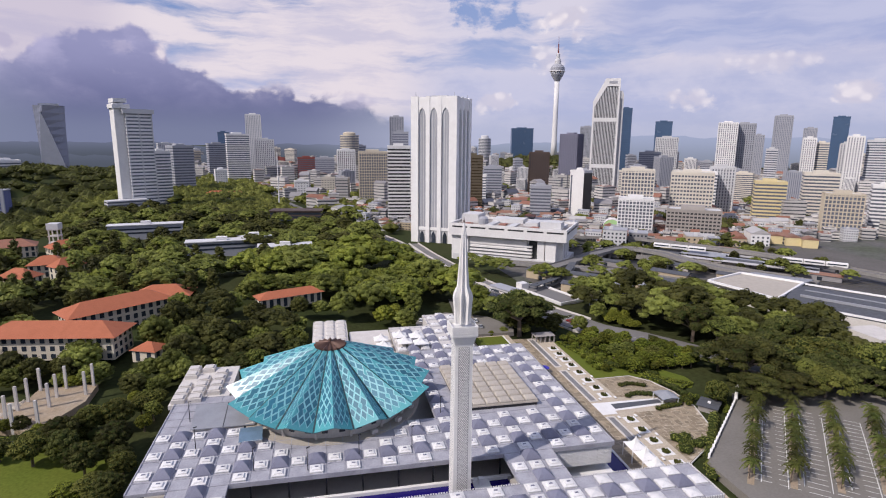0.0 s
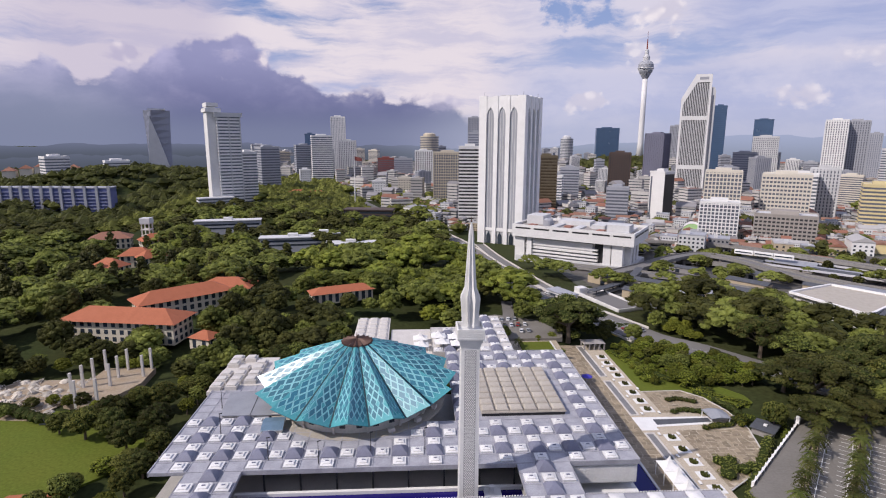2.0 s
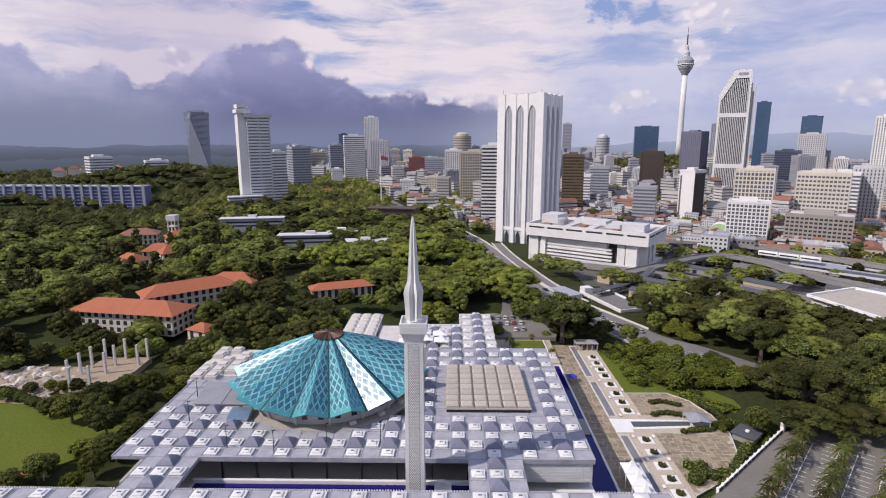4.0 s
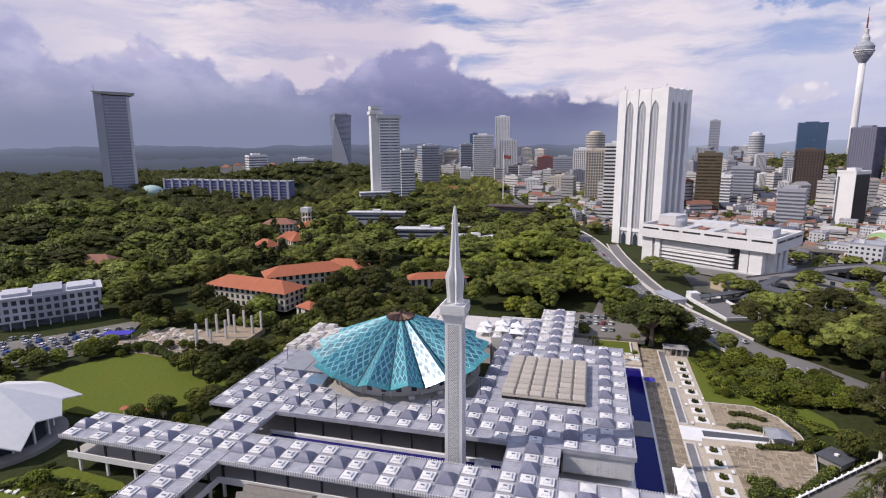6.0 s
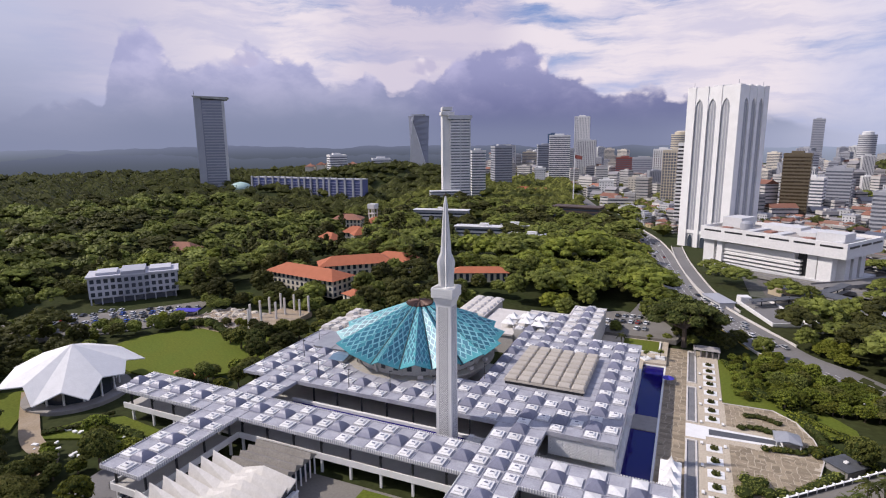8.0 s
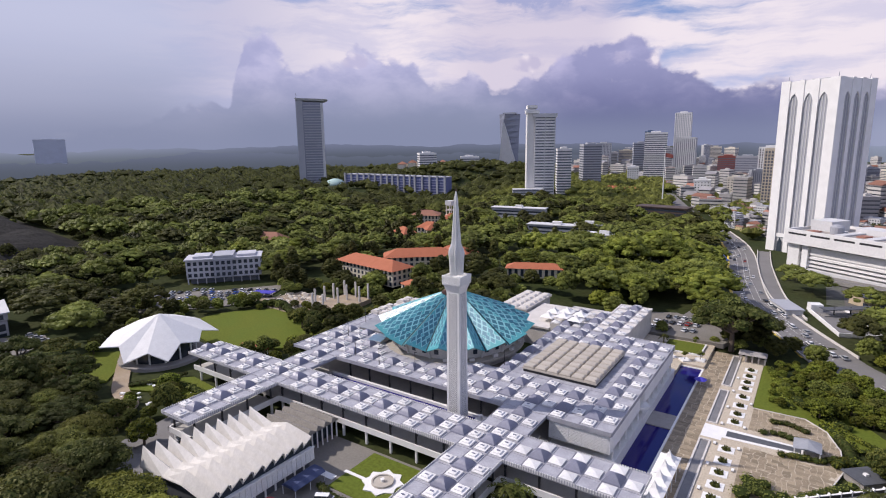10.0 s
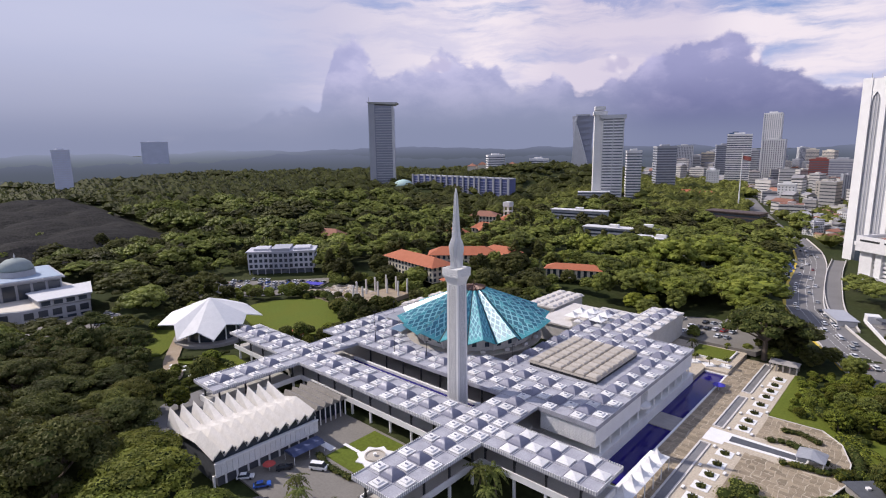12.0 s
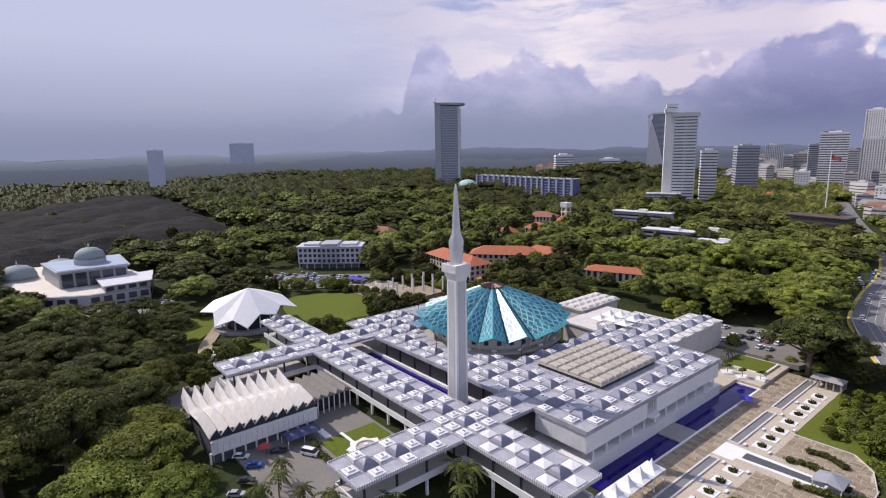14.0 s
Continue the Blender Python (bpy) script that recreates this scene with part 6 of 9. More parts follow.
# leaning waisted tower
tw = thing("waisted_tower", "dark tower with a waist and a slanted pale triangle", "building", (-482, 967, 8), 22)
tw.scale = (0.84, 0.84, 1.03)
Ht = 127.0
rs = []
for z in np.linspace(0, Ht, 12):
    t = z / Ht
    r = 25 - 11 * t + 9 * t * t
    a = radians(30 * t)
    rs.append([(r * (0.95 * cx * math.cos(a) - 0.7 * cy * math.sin(a)), r * (0.95 * cx * math.sin(a) + 0.7 * cy * math.cos(a)), z) for cx, cy in ((-1, -1), (1, -1), (1, 1), (-1, 1))])
part("body", MB().rings(rs), P_HAZEGLASS, tw)
part("panel", MB().add([(-26, -27, 0), (27, -28, 0), (-15, -24, 118), (-25, -15.5, 0), (27, -16.5, 0), (-13, -9.5, 116)], [(0, 1, 2), (5, 4, 3), (0, 3, 4, 1), (1, 4, 5, 2), (2, 5, 3, 0)]), P_PALE, tw)
part("crown", MB().box(-17, -13, Ht, 17, 13, Ht + 3), P_PALE, tw)

# dark slab tower over the gardens, with its low dome
tws = thing("garden_tower", "dark grey tower with a flared flat top above the gardens", "building", (-605, 513, 12), 42)
part("body", MB().box(-18, -15, 0, 18, 15, 135), P_HAZEGLASS, tws)
fr = frame_ring(29, 31.4, 0.8, 0, 1.5).mesh("balcony", P_GREY)
for k in range(31):
    part("balcony", fr, None, tws, at=(5, 0, 6 + k * 4.1))
part("pier", MB().box(-21, -16, 0, -11, -9, 138).box(-21, 9, 0, -11, 16, 138), P_GREY, tws)
part("pier", MB().box(17, -16, 0, 20.5, -12, 134), P_PALE, tws)
part("crown", MB().add([(-20, -17, 138), (22, -17, 136), (22, 17, 136), (-20, 17, 138), (-23, -19, 141), (27, -19, 139.5), (27, 19, 139.5), (-23, 19, 141)],
                       [(3, 2, 1, 0), (4, 5, 6, 7), (0, 1, 5, 4), (1, 2, 6, 5), (2, 3, 7, 6), (3, 0, 4, 7)]), P_PALE, tws)
part("mast", MB().lathe([(0.5, 140), (0.3, 149)], 6, -20, -12), P_GREY, tws)
dm = thing("domed_hall", "pale green shallow dome on a low white hall", "building", (-545, 500, 10))
part("dome", MB().lathe([(17, 8), (16, 12), (12, 16), (6, 18.5), (0.5, 19.5)], 24), paint("pale_green_dome", (0.40, 0.55, 0.50)), dm, smooth=True)
part("wall", MB().lathe([(20, 0), (20, 8)], 24), P_WHITE, dm)

P_FLATS = paint("blue_grey_balcony", (0.26, 0.28, 0.42))
# blue-grey flats in a long row
for k, (x, y, w) in enumerate(((-500, 512, 48), (-452, 510, 44), (-408, 508, 40), (-362, 506, 48))):
    T = thing("apartment_row", "long blue and grey block of flats behind trees", "building", (x, y, 8), 4, group="row of flats")
    part("body", MB().box(-w / 2, -9, 0, w / 2, 9, 28), paint("blue_flats_%s" % "abcd"[k], (0.10, 0.12, 0.26)), T)
    for q in range(7):
        part("balcony", MB().box(-w / 2 + 1, -10.2, 2 + q * 3.6, w / 2 - 1, -9, 3.0 + q * 3.6), P_FLATS, T)
    for q in range(5):
        part("stair_tower", MB().box(-w / 2 + q * w / 4 - 1.3, -11, 0, -w / 2 + q * w / 4 + 1.3, -8.8, 30.5), P_GREY, T)
    part("roof", MB().box(-w / 2 - 0.5, -9.5, 28, w / 2 + 0.5, 9.5, 29), P_GREY, T)

# flag on a tall pole
fl = thing("flagpole", "tall white flagpole with a striped flag", "flagpole", (-90, 651, -8))
part("pole", MB().lathe([(0.9, 0), (0.5, 78)], 8), P_WHITE, fl)
mb = MB()
mb.rings([[(0.4 + x, 0.4 * math.sin(x * 0.6), 68.5 - 0.15 * x), (0.4 + x, 0.4 * math.sin(x * 0.6), 74 - 0.25 * x), (0.4 + x, 0.4 * math.sin(x * 0.6) + 0.1, 74 - 0.25 * x), (0.4 + x, 0.4 * math.sin(x * 0.6) + 0.1, 68.5 - 0.15 * x)] for x in range(0, 11, 2)])
part("flag", mb, P_RED, fl)


# ---- houses with pitched roofs ----
def hip_house(name, label, x, y, w, d, h, rz, wall, roof, rise=None, over=1.0, floors=2, arcade=True, z=None):
    z = ground_z(x, y) - 0.6 if z is None else z
    T = thing(name, label, "house", (x, y, z), rz)
    part("wall", MB().box(-w / 2, -d / 2, 0, w / 2, d / 2, h), wall, T)
    rise = rise or min(w, d) * 0.28
    a, b = w / 2 + over, d / 2 + over
    if w >= d:
        ridge = [(-a + b, 0, h + rise), (a - b, 0, h + rise)]
        f = [(0, 1, 5, 4), (1, 2, 5), (2, 3, 4, 5), (3, 0, 4)]
    else:
        ridge = [(0, -b + a, h + rise), (0, b - a, h + rise)]
        f = [(0, 1, 4), (1, 2, 5, 4), (2, 3, 5), (3, 0, 4, 5)]
    part("roof", MB().add([(-a, -b, h), (a, -b, h), (a, b, h), (-a, b, h), *ridge], f + [(3, 2, 1, 0)]), roof, T)
    if arcade:
        fh = h / floors
        for s, (L, D) in enumerate(((w, d), (d, w), (w, d), (d, w))):
            n = max(2, int(L / 3.4))
            win = MB().box(-0.9, -0.05, 0.7, 0.9, 0.1, fh - 0.5).mesh("window", M_GLASS)
            for k in range(n):
                for q in range(floors):
                    off = -L / 2 + (k + 0.5) * L / n
                    m = pose(0, 0, 0, 0, 0, s * 90) @ pose(off, -D / 2 - 0.02, q * fh)
                    o = new("window", win)
                    o.parent = T
                    o.matrix_basis = m
    return T
# ---- low town ----
def road_off(x, y):
    best = 1e9
    for k in range(len(ROAD) - 1):
        a, b, p = Vector(ROAD[k]), Vector(ROAD[k + 1]), Vector((x, y))
        t = max(0, min(1, (p - a).dot(b - a) / (b - a).length_squared))
        best = min(best, (p - a.lerp(b, t)).length)
    return best



structure("city_ground",
          grid_sheet(list(np.arange(92, 1480, 42)), list(np.arange(215, 1500, 42)), ground_z, -0.35), M_TOWN, "grey paved city ground between buildings", "pavement")


def low_house(k, w, d, h, wall, roof, flat):
    kind = "flat grey roof" if flat else "pitched roof"
    T = thing("shophouse", "%s low town house with a %s" % (("white", "cream", "grey", "beige", "red-roofed", "pale")[k % 6], kind), "house", group="low town houses")
    part("wall", MB().box(-w / 2, -d / 2, -2, w / 2, d / 2, h), wall, T)
    if flat:
        part("roof", frame_ring(w + 0.6, d + 0.6, 0.5, h, h + 0.9).box(-w / 2 + 0.2, -d / 2 + 0.2, h, w / 2 - 0.2, d / 2 - 0.2, h + 0.2), roof, T)
        part("roof_tank", MB().box(-w / 4, -d / 4, h + 0.2, -w / 4 + 3, -d / 4 + 3, h + 2.8), P_PALE, T)
    else:
        r = d * 0.24
        part("roof", MB().add([(-w / 2 - 0.6, -d / 2 - 0.6, h), (w / 2 + 0.6, -d / 2 - 0.6, h), (w / 2 + 0.6, d / 2 + 0.6, h), (-w / 2 - 0.6, d / 2 + 0.6, h), (-w / 2 - 0.6, 0, h + r), (w / 2 + 0.6, 0, h + r)],
                              [(0, 1, 5, 4), (2, 3, 4, 5), (1, 2, 5), (3, 0, 4), (3, 2, 1, 0)]), roof, T)
    fl = max(1, int(h / 3.4))
    n = max(2, int(w / 3))
    mb = MB()
    nd = max(2, int(d / 4))
    for q in range(fl):
        for i in range(n):
            x = -w / 2 + (i + 0.5) * w / n
            mb.box(x - 0.8, -d / 2 - 0.06, q * 3.4 + 0.8, x + 0.8, -d / 2 + 0.1, q * 3.4 + 2.4)
        for i in range(nd):
            y = -d / 2 + (i + 0.5) * d / nd
            mb.box(-w / 2 - 0.06, y - 0.8, q * 3.4 + 0.8, -w / 2 + 0.1, y + 0.8, q * 3.4 + 2.4)
            mb.box(w / 2 - 0.1, y - 0.8, q * 3.4 + 0.8, w / 2 + 0.06, y + 0.8, q * 3.4 + 2.4)
    tagged(part("glazing", mb, M_GLASS, T), kind="stuff")
    return T


P_RUST = paint("rusty_roof", (0.24, 0.13, 0.09))
P_OLDW, P_OLDC, P_OLDG = paint("stained_plaster", (0.46, 0.43, 0.39)), paint("ochre_plaster", (0.44, 0.36, 0.25)), paint("sooty_plaster", (0.26, 0.25, 0.25))
P_TIN = paint("tin_roof", (0.42, 0.41, 0.40))
PROTO = [low_house(0, 18, 12, 8, P_OLDW, P_RUST, False), low_house(1, 24, 14, 11, P_OLDC, P_TIN, True), low_house(2, 16, 16, 14, P_OLDG, P_GREY, True), low_house(3, 30, 12, 8, P_OLDC, M_TILEOLD, False),
         low_house(4, 22, 13, 9, P_OLDW, P_RUST, False), low_house(5, 20, 18, 18, P_PALE, P_GREY, True), low_house(0, 26, 16, 12, P_WHITE, P_TIN, False), low_house(1, 14, 10, 7, P_YELLOW, P_RUST, False)]
TOWERS = [(o.location.x, o.location.y, 26) for o in scene.objects if o.parent is None and o.get("category") == "building" and o.location.y > 200]
hr = random.Random(8)
town_used = set()
town_spots = []


def put_house(k, x, y, rz, s=1.0):
    src = PROTO[k]
    m = pose(x, y, ground_z(x, y) - 0.6, 0, 0, rz)
    if k not in town_used:
        town_used.add(k)
        src.matrix_basis = m
    else:
        o = copy_thing(src, m)
        o.scale = (s, s, s * hr.uniform(0.85, 1.3))


def blocked(x, y, r=12):
    if math.hypot((x - 520) / 1.2, y - 1250) < 130:
        return True
    if any(math.hypot(x - a, y - b) < c for a, b, c in TOWERS) or math.hypot(x - 82, y - 415) < 48 or math.hypot(x - 118, y - 303) < 62:
        return True
    # keep the railway and flyovers clear
    if x > 110 and 60 < y < 352 - 0.25 * (x - 120):
        return True
    return False


row = 0
for y in list(range(330, 700, 21)) + list(range(700, 1300, 34)):
    row += 1
    for x in range(-90, 1100, 25):
        xx, yy = x + hr.uniform(-5, 5) + (row % 2) * 12, y + hr.uniform(-4, 4)
        az_deg = math.degrees(math.atan2(xx + 30, yy + 120))
        if az_deg > 54 or xx > 0.95 * yy + 180 or len(town_spots) > 298:
            continue
        if xx < 95 and yy < 470 or xx < 20 - (yy - 470) * 0.30 or road_off(xx, yy) < 22:
            continue
        if blocked(xx, yy):
            continue
        if hr.random() < (0.12 if yy < 640 else 0.45):
            continue
        town_spots.append((xx, yy))
        put_house(hr.randrange(8), xx, yy, hr.choice((-30, -34, 60, -28)) + hr.uniform(-4, 4), hr.uniform(0.45, 0.75))

# far skyline: copies of plain towers
def far_tower(label, w, d, h, mats, style):
    T = thing("apartment_tower", label, "building", group="far skyline towers")
    part("body", MB().box(-w / 2, -d / 2, 0, w / 2, d / 2, h), mats[0], T)
    face = MB()
    for k in range(17):
        if style == "bands":
            r = frame_ring(w + 0.8, d + 0.8, 0.8, h * (k + 0.35) / 17, h * (k + 0.85) / 17)
            face.add(r.v, r.f)
    for k in range(8 if style == "fins" else 0):
        x = -w / 2 + w * (k + 0.5) / 8
        face.box(x - w * 0.035, -d / 2 - 0.6, 0, x + w * 0.035, d / 2 + 0.6, h)
        y = -d / 2 + d * (k + 0.5) / 8
        face.box(-w / 2 - 0.6, y - d * 0.035, 0, w / 2 + 0.6, y + d * 0.035, h)
    tagged(part("facade", face, mats[1], T), kind="stuff")
    part("roof", frame_ring(w + 1, d + 1, 0.9, h - 0.4, h + 1.4).box(-w / 2, -d / 2, h - 0.2, w / 2, d / 2, h + 0.3).box(-w / 4, -d / 5, h, w / 5, d / 4, h + 4), mats[1], T)
    return T


sky_proto = [far_tower("pale apartment tower in the far skyline", 26, 20, 66, C_PALE, "fins"), far_tower("grey apartment tower in the far skyline", 24, 22, 70, C_GREY, "bands"),
             far_tower("dark glass tower in the far skyline", 26, 24, 66, C_GLASSY, "fins"), far_tower("cream apartment tower in the far skyline", 30, 18, 60, C_CREAM, "bands"),
             far_tower("white apartment tower in the far skyline", 22, 18, 58, C_WHITE, "fins")]
for o, (x, y) in zip(sky_proto, ((900, 1250), (640, 1330), (300, 1400), (1000, 1000), (760, 980))):
    o.matrix_basis = pose(x, y, ground_z(x, y) - 1, 0, 0, -30)
for k in range(190):
    a = radians(hr.uniform(-14, 53))
    d = hr.uniform(900, 1950)
    x, y = -20 + d * math.sin(a), -110 + d * math.cos(a)
    if a < 0.02 and d < 1150 or math.hypot((x - 520) / 1.2, y - 1250) < 140:
        continue
    s = hr.uniform(0.5, 1.0)
    o = copy_thing(hr.choice(sky_proto), pose(x, y, ground_z(x, y) - 1, 0, 0, -math.degrees(a) + hr.uniform(-30, 30)))
    o.scale = (s, s, s * hr.uniform(0.55, 1.2))

# ---- railway, flyovers, station ----
def flyover(name, label, pts, zs, width):
    T = thing(name, label, "flyover")
    part("deck", strip(pts, width, zs=zs, thick=1.3), M_FLY, T)
    part("roadway", strip(pts, width - 1.4, zs=[z + 0.03 for z in zs], thick=0.02), M_ASPH, T)
    for s in (-1, 1):
        shifted = []
        for k, (x, y) in enumerate(pts):
            x2, y2 = pts[min(k + 1, len(pts) - 1)]
            x1, y1 = pts[max(k - 1, 0)]
            L = math.hypot(x2 - x1, y2 - y1)
            shifted.append((x - (y2 - y1) / L * s * (width / 2 - 0.2), y + (x2 - x1) / L * s * (width / 2 - 0.2)))
        part("parapet", strip(shifted, 0.4, zs=[z + 1.0 for z in zs], thick=1.2), M_FLY, T)
    for k in range(len(pts) - 1):
        for t in (0.0, 0.5):
            x, y = pts[k][0] * (1 - t) + pts[k + 1][0] * t, pts[k][1] * (1 - t) + pts[k + 1][1] * t
            z = zs[k] * (1 - t) + zs[k + 1] * t
            g = ground_z(x, y) - 1
            if z - 1.3 - g > 1.5:
                part("pier", MB().box(x - 0.8, y - 0.8, g, x + 0.8, y + 0.8, z - 1.2), M_STONE, T)
    return T


flyover("rail_viaduct", "pale concrete rail viaduct over the valley", [(140, 366), (196, 349), (240, 334), (272, 295), (304, 250), (326, 200), (345, 130)], [3, 3, 3, 3, 3, 3, 3], 9)
flyover("flyover", "pale concrete road flyover with low parapets", [(128, 243), (152, 257), (178, 276), (211, 292), (232, 270), (240, 240), (262, 190)], [1, 2, 2.5, 2.5, 2, 1, 0], 10)
flyover("flyover", "long pale road flyover beside the tracks", [(92, 282), (110, 268), (138, 247), (160, 232), (186, 212), (214, 188)], [-2, -1, 0, 0, -1, -2], 9)
flyover("flyover", "curved road ramp below the viaduct", [(178, 300), (200, 288), (235, 258), (262, 222), (290, 180)], [-3, -2, -1, -1, -2], 8)
def yard_sheet():
    mb = grid_sheet(list(np.arange(100, 420, 12)), list(np.arange(60, 324, 12)), ground_z, -0.28)
    mb.f = [q for q in mb.f if min(mb.v[i][1] + 0.25 * (mb.v[i][0] - 100) for i in q) > 188]
    return mb


structure("rail_yard", yard_sheet(), M_BALLAST, "grey ballast of the rail yard", "rail yard")
track_dir = Vector((0.68, -0.733))
rails = new("railway_track")
tagged(rails, "parallel steel tracks on ballast", "railway", "", "structure")
for k in range(11):
    o = Vector((174, 285)) + Vector((0.733, 0.68)) * (k * 5.2)
    a, b = o - track_dir * 30, o + track_dir * 260
    part("track", strip([(a.x, a.y), ((a + b) / 2).to_tuple(), (b.x, b.y)], 1.9, 0.42), M_DARK, rails)
for k in range(3):
    o = Vector((216, 296)) + Vector((0.733, 0.68)) * (k * 15.0) + track_dir * 40
    T = thing("platform_roof", "long grey platform roof on posts", "shelter", (o.x, o.y, ground_z(o.x, o.y) - 0.6), -47.2)
    part("roof", MB().add([(0, -4, 5.2), (95, -4, 5.2), (95, 4, 5.2), (0, 4, 5.2), (0, 0, 5.9), (95, 0, 5.9)], [(0, 1, 5, 4), (2, 3, 4, 5), (1, 2, 5), (3, 0, 4), (3, 2, 1, 0)]), M_GREYROOF if k % 2 else P_TIN, T)
    part("platform", MB().box(0, -3, 0, 95, 3, 1.1), M_STONE, T)
    for q in range(10):
        part("post", MB().box(5 + q * 9.4, -0.15, 1.1, 5.3 + q * 9.4, 0.15, 5.2), M_DARK, T)
for x, y, z in ((238, 291, 3.05), (300, 222, 3.05)):
    T = thing("train", "white commuter train on the rail viaduct", "train", (x, y, z), -44)
    for q in range(3):
        car = part("carriage", MB().rings([[(q * 13.4 + xx, yy, zz) for yy, zz in ((-1.4, 0.4), (1.4, 0.4), (1.5, 2.2), (1.1, 3.6), (-1.1, 3.6), (-1.5, 2.2))] for xx in (0, 12.9)]), P_WHITE, T)
        part("window", MB().box(q * 13.4 + 0.8, -1.56, 1.6, q * 13.4 + 12.1, 1.56, 2.5), M_GLASS, car)
st = thing("station_hall", "old station hall with a broad beige roof and white parapets", "station", (0, 0, -5.6))
SQ = [(203, 176), (239, 191), (259, 161), (214, 133)]
part("wall", MB().prism([(205, 175), (238, 188), (256, 161), (215, 136)], -1, 9), M_OFFW, st)
part("roof", MB().prism(SQ, 9, 9.5), M_BEIGE, st)
for (xa, ya), (xb, yb) in zip(SQ, SQ[1:] + SQ[:1]):
    part("roof_parapet", MB().beam((xa, ya, 10), (xb, yb, 10), 0.9), M_WHITE, st)
part("side_canopy", MB().add([(239, 191, 9.6), (259, 161, 9.6), (284, 178, 6.5), (262, 204, 6.5), (239, 191, 9.2), (259, 161, 9.2), (284, 178, 6.1), (262, 204, 6.1)], [(0, 1, 2, 3), (7, 6, 5, 4), (0, 4, 5, 1), (1, 5, 6, 2), (2, 6, 7, 3), (3, 7, 4, 0)]), M_GREYROOF, st)
part("train_shed", MB().add([(213, 130, 8.5), (259, 160, 8.5), (300, 98, 8.5), (254, 64, 8.5), (236, 145, 11.5), (277, 81, 11.5)], [(0, 1, 4), (1, 2, 5, 4), (2, 3, 5), (3, 0, 4, 5), (3, 2, 1, 0)]), M_SLATE, st)
for q in (1, 2):
    a, b = Vector((219 + q * 11, 126 + q * 8.0)), Vector((258 + q * 11, 66 + q * 8.0))
    part("roof_light", MB().beam((a.x, a.y, 11.0), (b.x, b.y, 11.0), 0.9), M_GREYROOF, st)
part("parapet", MB().beam((213, 130, 9.6), (254, 64, 9.6), 0.7).beam((259, 160, 9.6), (300, 98, 9.6), 0.7), M_WHITE, st)
part("end_pavilion", MB().box(206, 66, 0, 222, 84, 11), M_OFFW, st)
for q in range(3):
    x = 207.6 + q * 4.9
    part("arch_window", MB().add([(x, 65.9, 3), (x + 3.4, 65.9, 3), (x + 3.4, 65.9, 6), (x + 1.7, 65.9, 8), (x, 65.9, 6)], [(0, 1, 2, 3, 4)]), M_GLASS, st)
    part("arch_window", MB().add([(205.9, 67 + q * 5.6, 3), (205.9, 70.6 + q * 5.6, 3), (205.9, 70.6 + q * 5.6, 6), (205.9, 68.8 + q * 5.6, 8), (205.9, 67 + q * 5.6, 6)], [(0, 1, 2, 3, 4)]), M_GLASS, st)
part("wall", MB().prism([(214, 128), (256, 157), (297, 98), (253, 66)], 0, 8.4), M_OFFW, st)
bl = thing("blue_hoarding", "blue shed beside the tracks", "shed", (318, 142, ground_z(318, 142) - 0.6), -47)
part("wall", MB().box(-9, -4, 0, 9, 4, 7), paint("blue_sheet", (0.02, 0.06, 0.30)), bl)
part("roof", MB().box(-9.4, -4.4, 7, 9.4, 4.4, 7.5), P_TIN, bl)
arc = thing("arcade_building", "white two-storey arcade building with a parking deck on top", "building", (97, 179, -6.2), -72)
part("body", MB().box(-20, -7, 0, 20, 9, 6.2), P_WHITE, arc)
for q in range(10):
    xa = -19 + q * 3.9
    part("arch_window", MB().add([(xa, -7.08, 0.4), (xa + 2.7, -7.08, 0.4), (xa + 2.7, -7.08, 1.9), (xa + 1.35, -7.08, 2.7), (xa, -7.08, 1.9)], [(0, 1, 2, 3, 4)]), M_DARK, arc)
    part("window", MB().box(xa, -7.1, 3.8, xa + 2.7, -6.9, 5.4), M_DARK, arc)
part("parapet", frame_ring(41, 17, 0.5, 6.2, 7.6).mesh("parapet", P_WHITE), None, arc, at=(0, 1, 0))
part("deck", MB().box(-19.8, -6.8, 6.2, 19.8, 8.8, 6.5), M_ASPH, arc)
part("stair_block", MB().box(-20.4, -7.4, 6.2, -15, -2, 10), P_WHITE, arc)
part("yard_wall", MB().box(-2, 18, 0, 26, 18.6, 6.4).box(25.6, 9, 0, 26, 18, 6.4), P_WHITE, arc)
WALKWAY = [(141, 239), (128, 219), (110, 200), (90, 186)]
cov = thing("covered_walkway", "long curved walkway under a black roof", "walkway")
part("roof", strip(WALKWAY, 5.0, zs=[5, 4.6, 4.2, 4.0], thick=0.4), M_SLATE, cov)
part("floor", strip(WALKWAY, 4.0, zs=[1.4, 1.2, 1.0, 0.8], thick=0.5), M_FLY, cov)
for (xa, ya), (xb, yb) in zip(WALKWAY, WALKWAY[1:]):
    for q in range(3):
        t = (q + 0.3) / 3
        x, y = xa + (xb - xa) * t, ya + (yb - ya) * t
        part("post", MB().box(x - 0.25, y - 0.25, ground_z(x, y) - 1, x + 0.25, y + 0.25, 4.4), M_DARK, cov)
arc2 = thing("low_depot", "low white flat-roofed depot beside the road", "building", (75, 192, -2.4), -65)
part("body", MB().box(-9, -4, 0, 9, 4, 4), P_PALE, arc2)
part("roof", MB().box(-9.6, -4.6, 4, 9.6, 4.6, 4.5), P_GREY, arc2)
part("window", MB().box(-8, -4.06, 1.2, 8, -3.9, 2.8), M_GLASS, arc2)

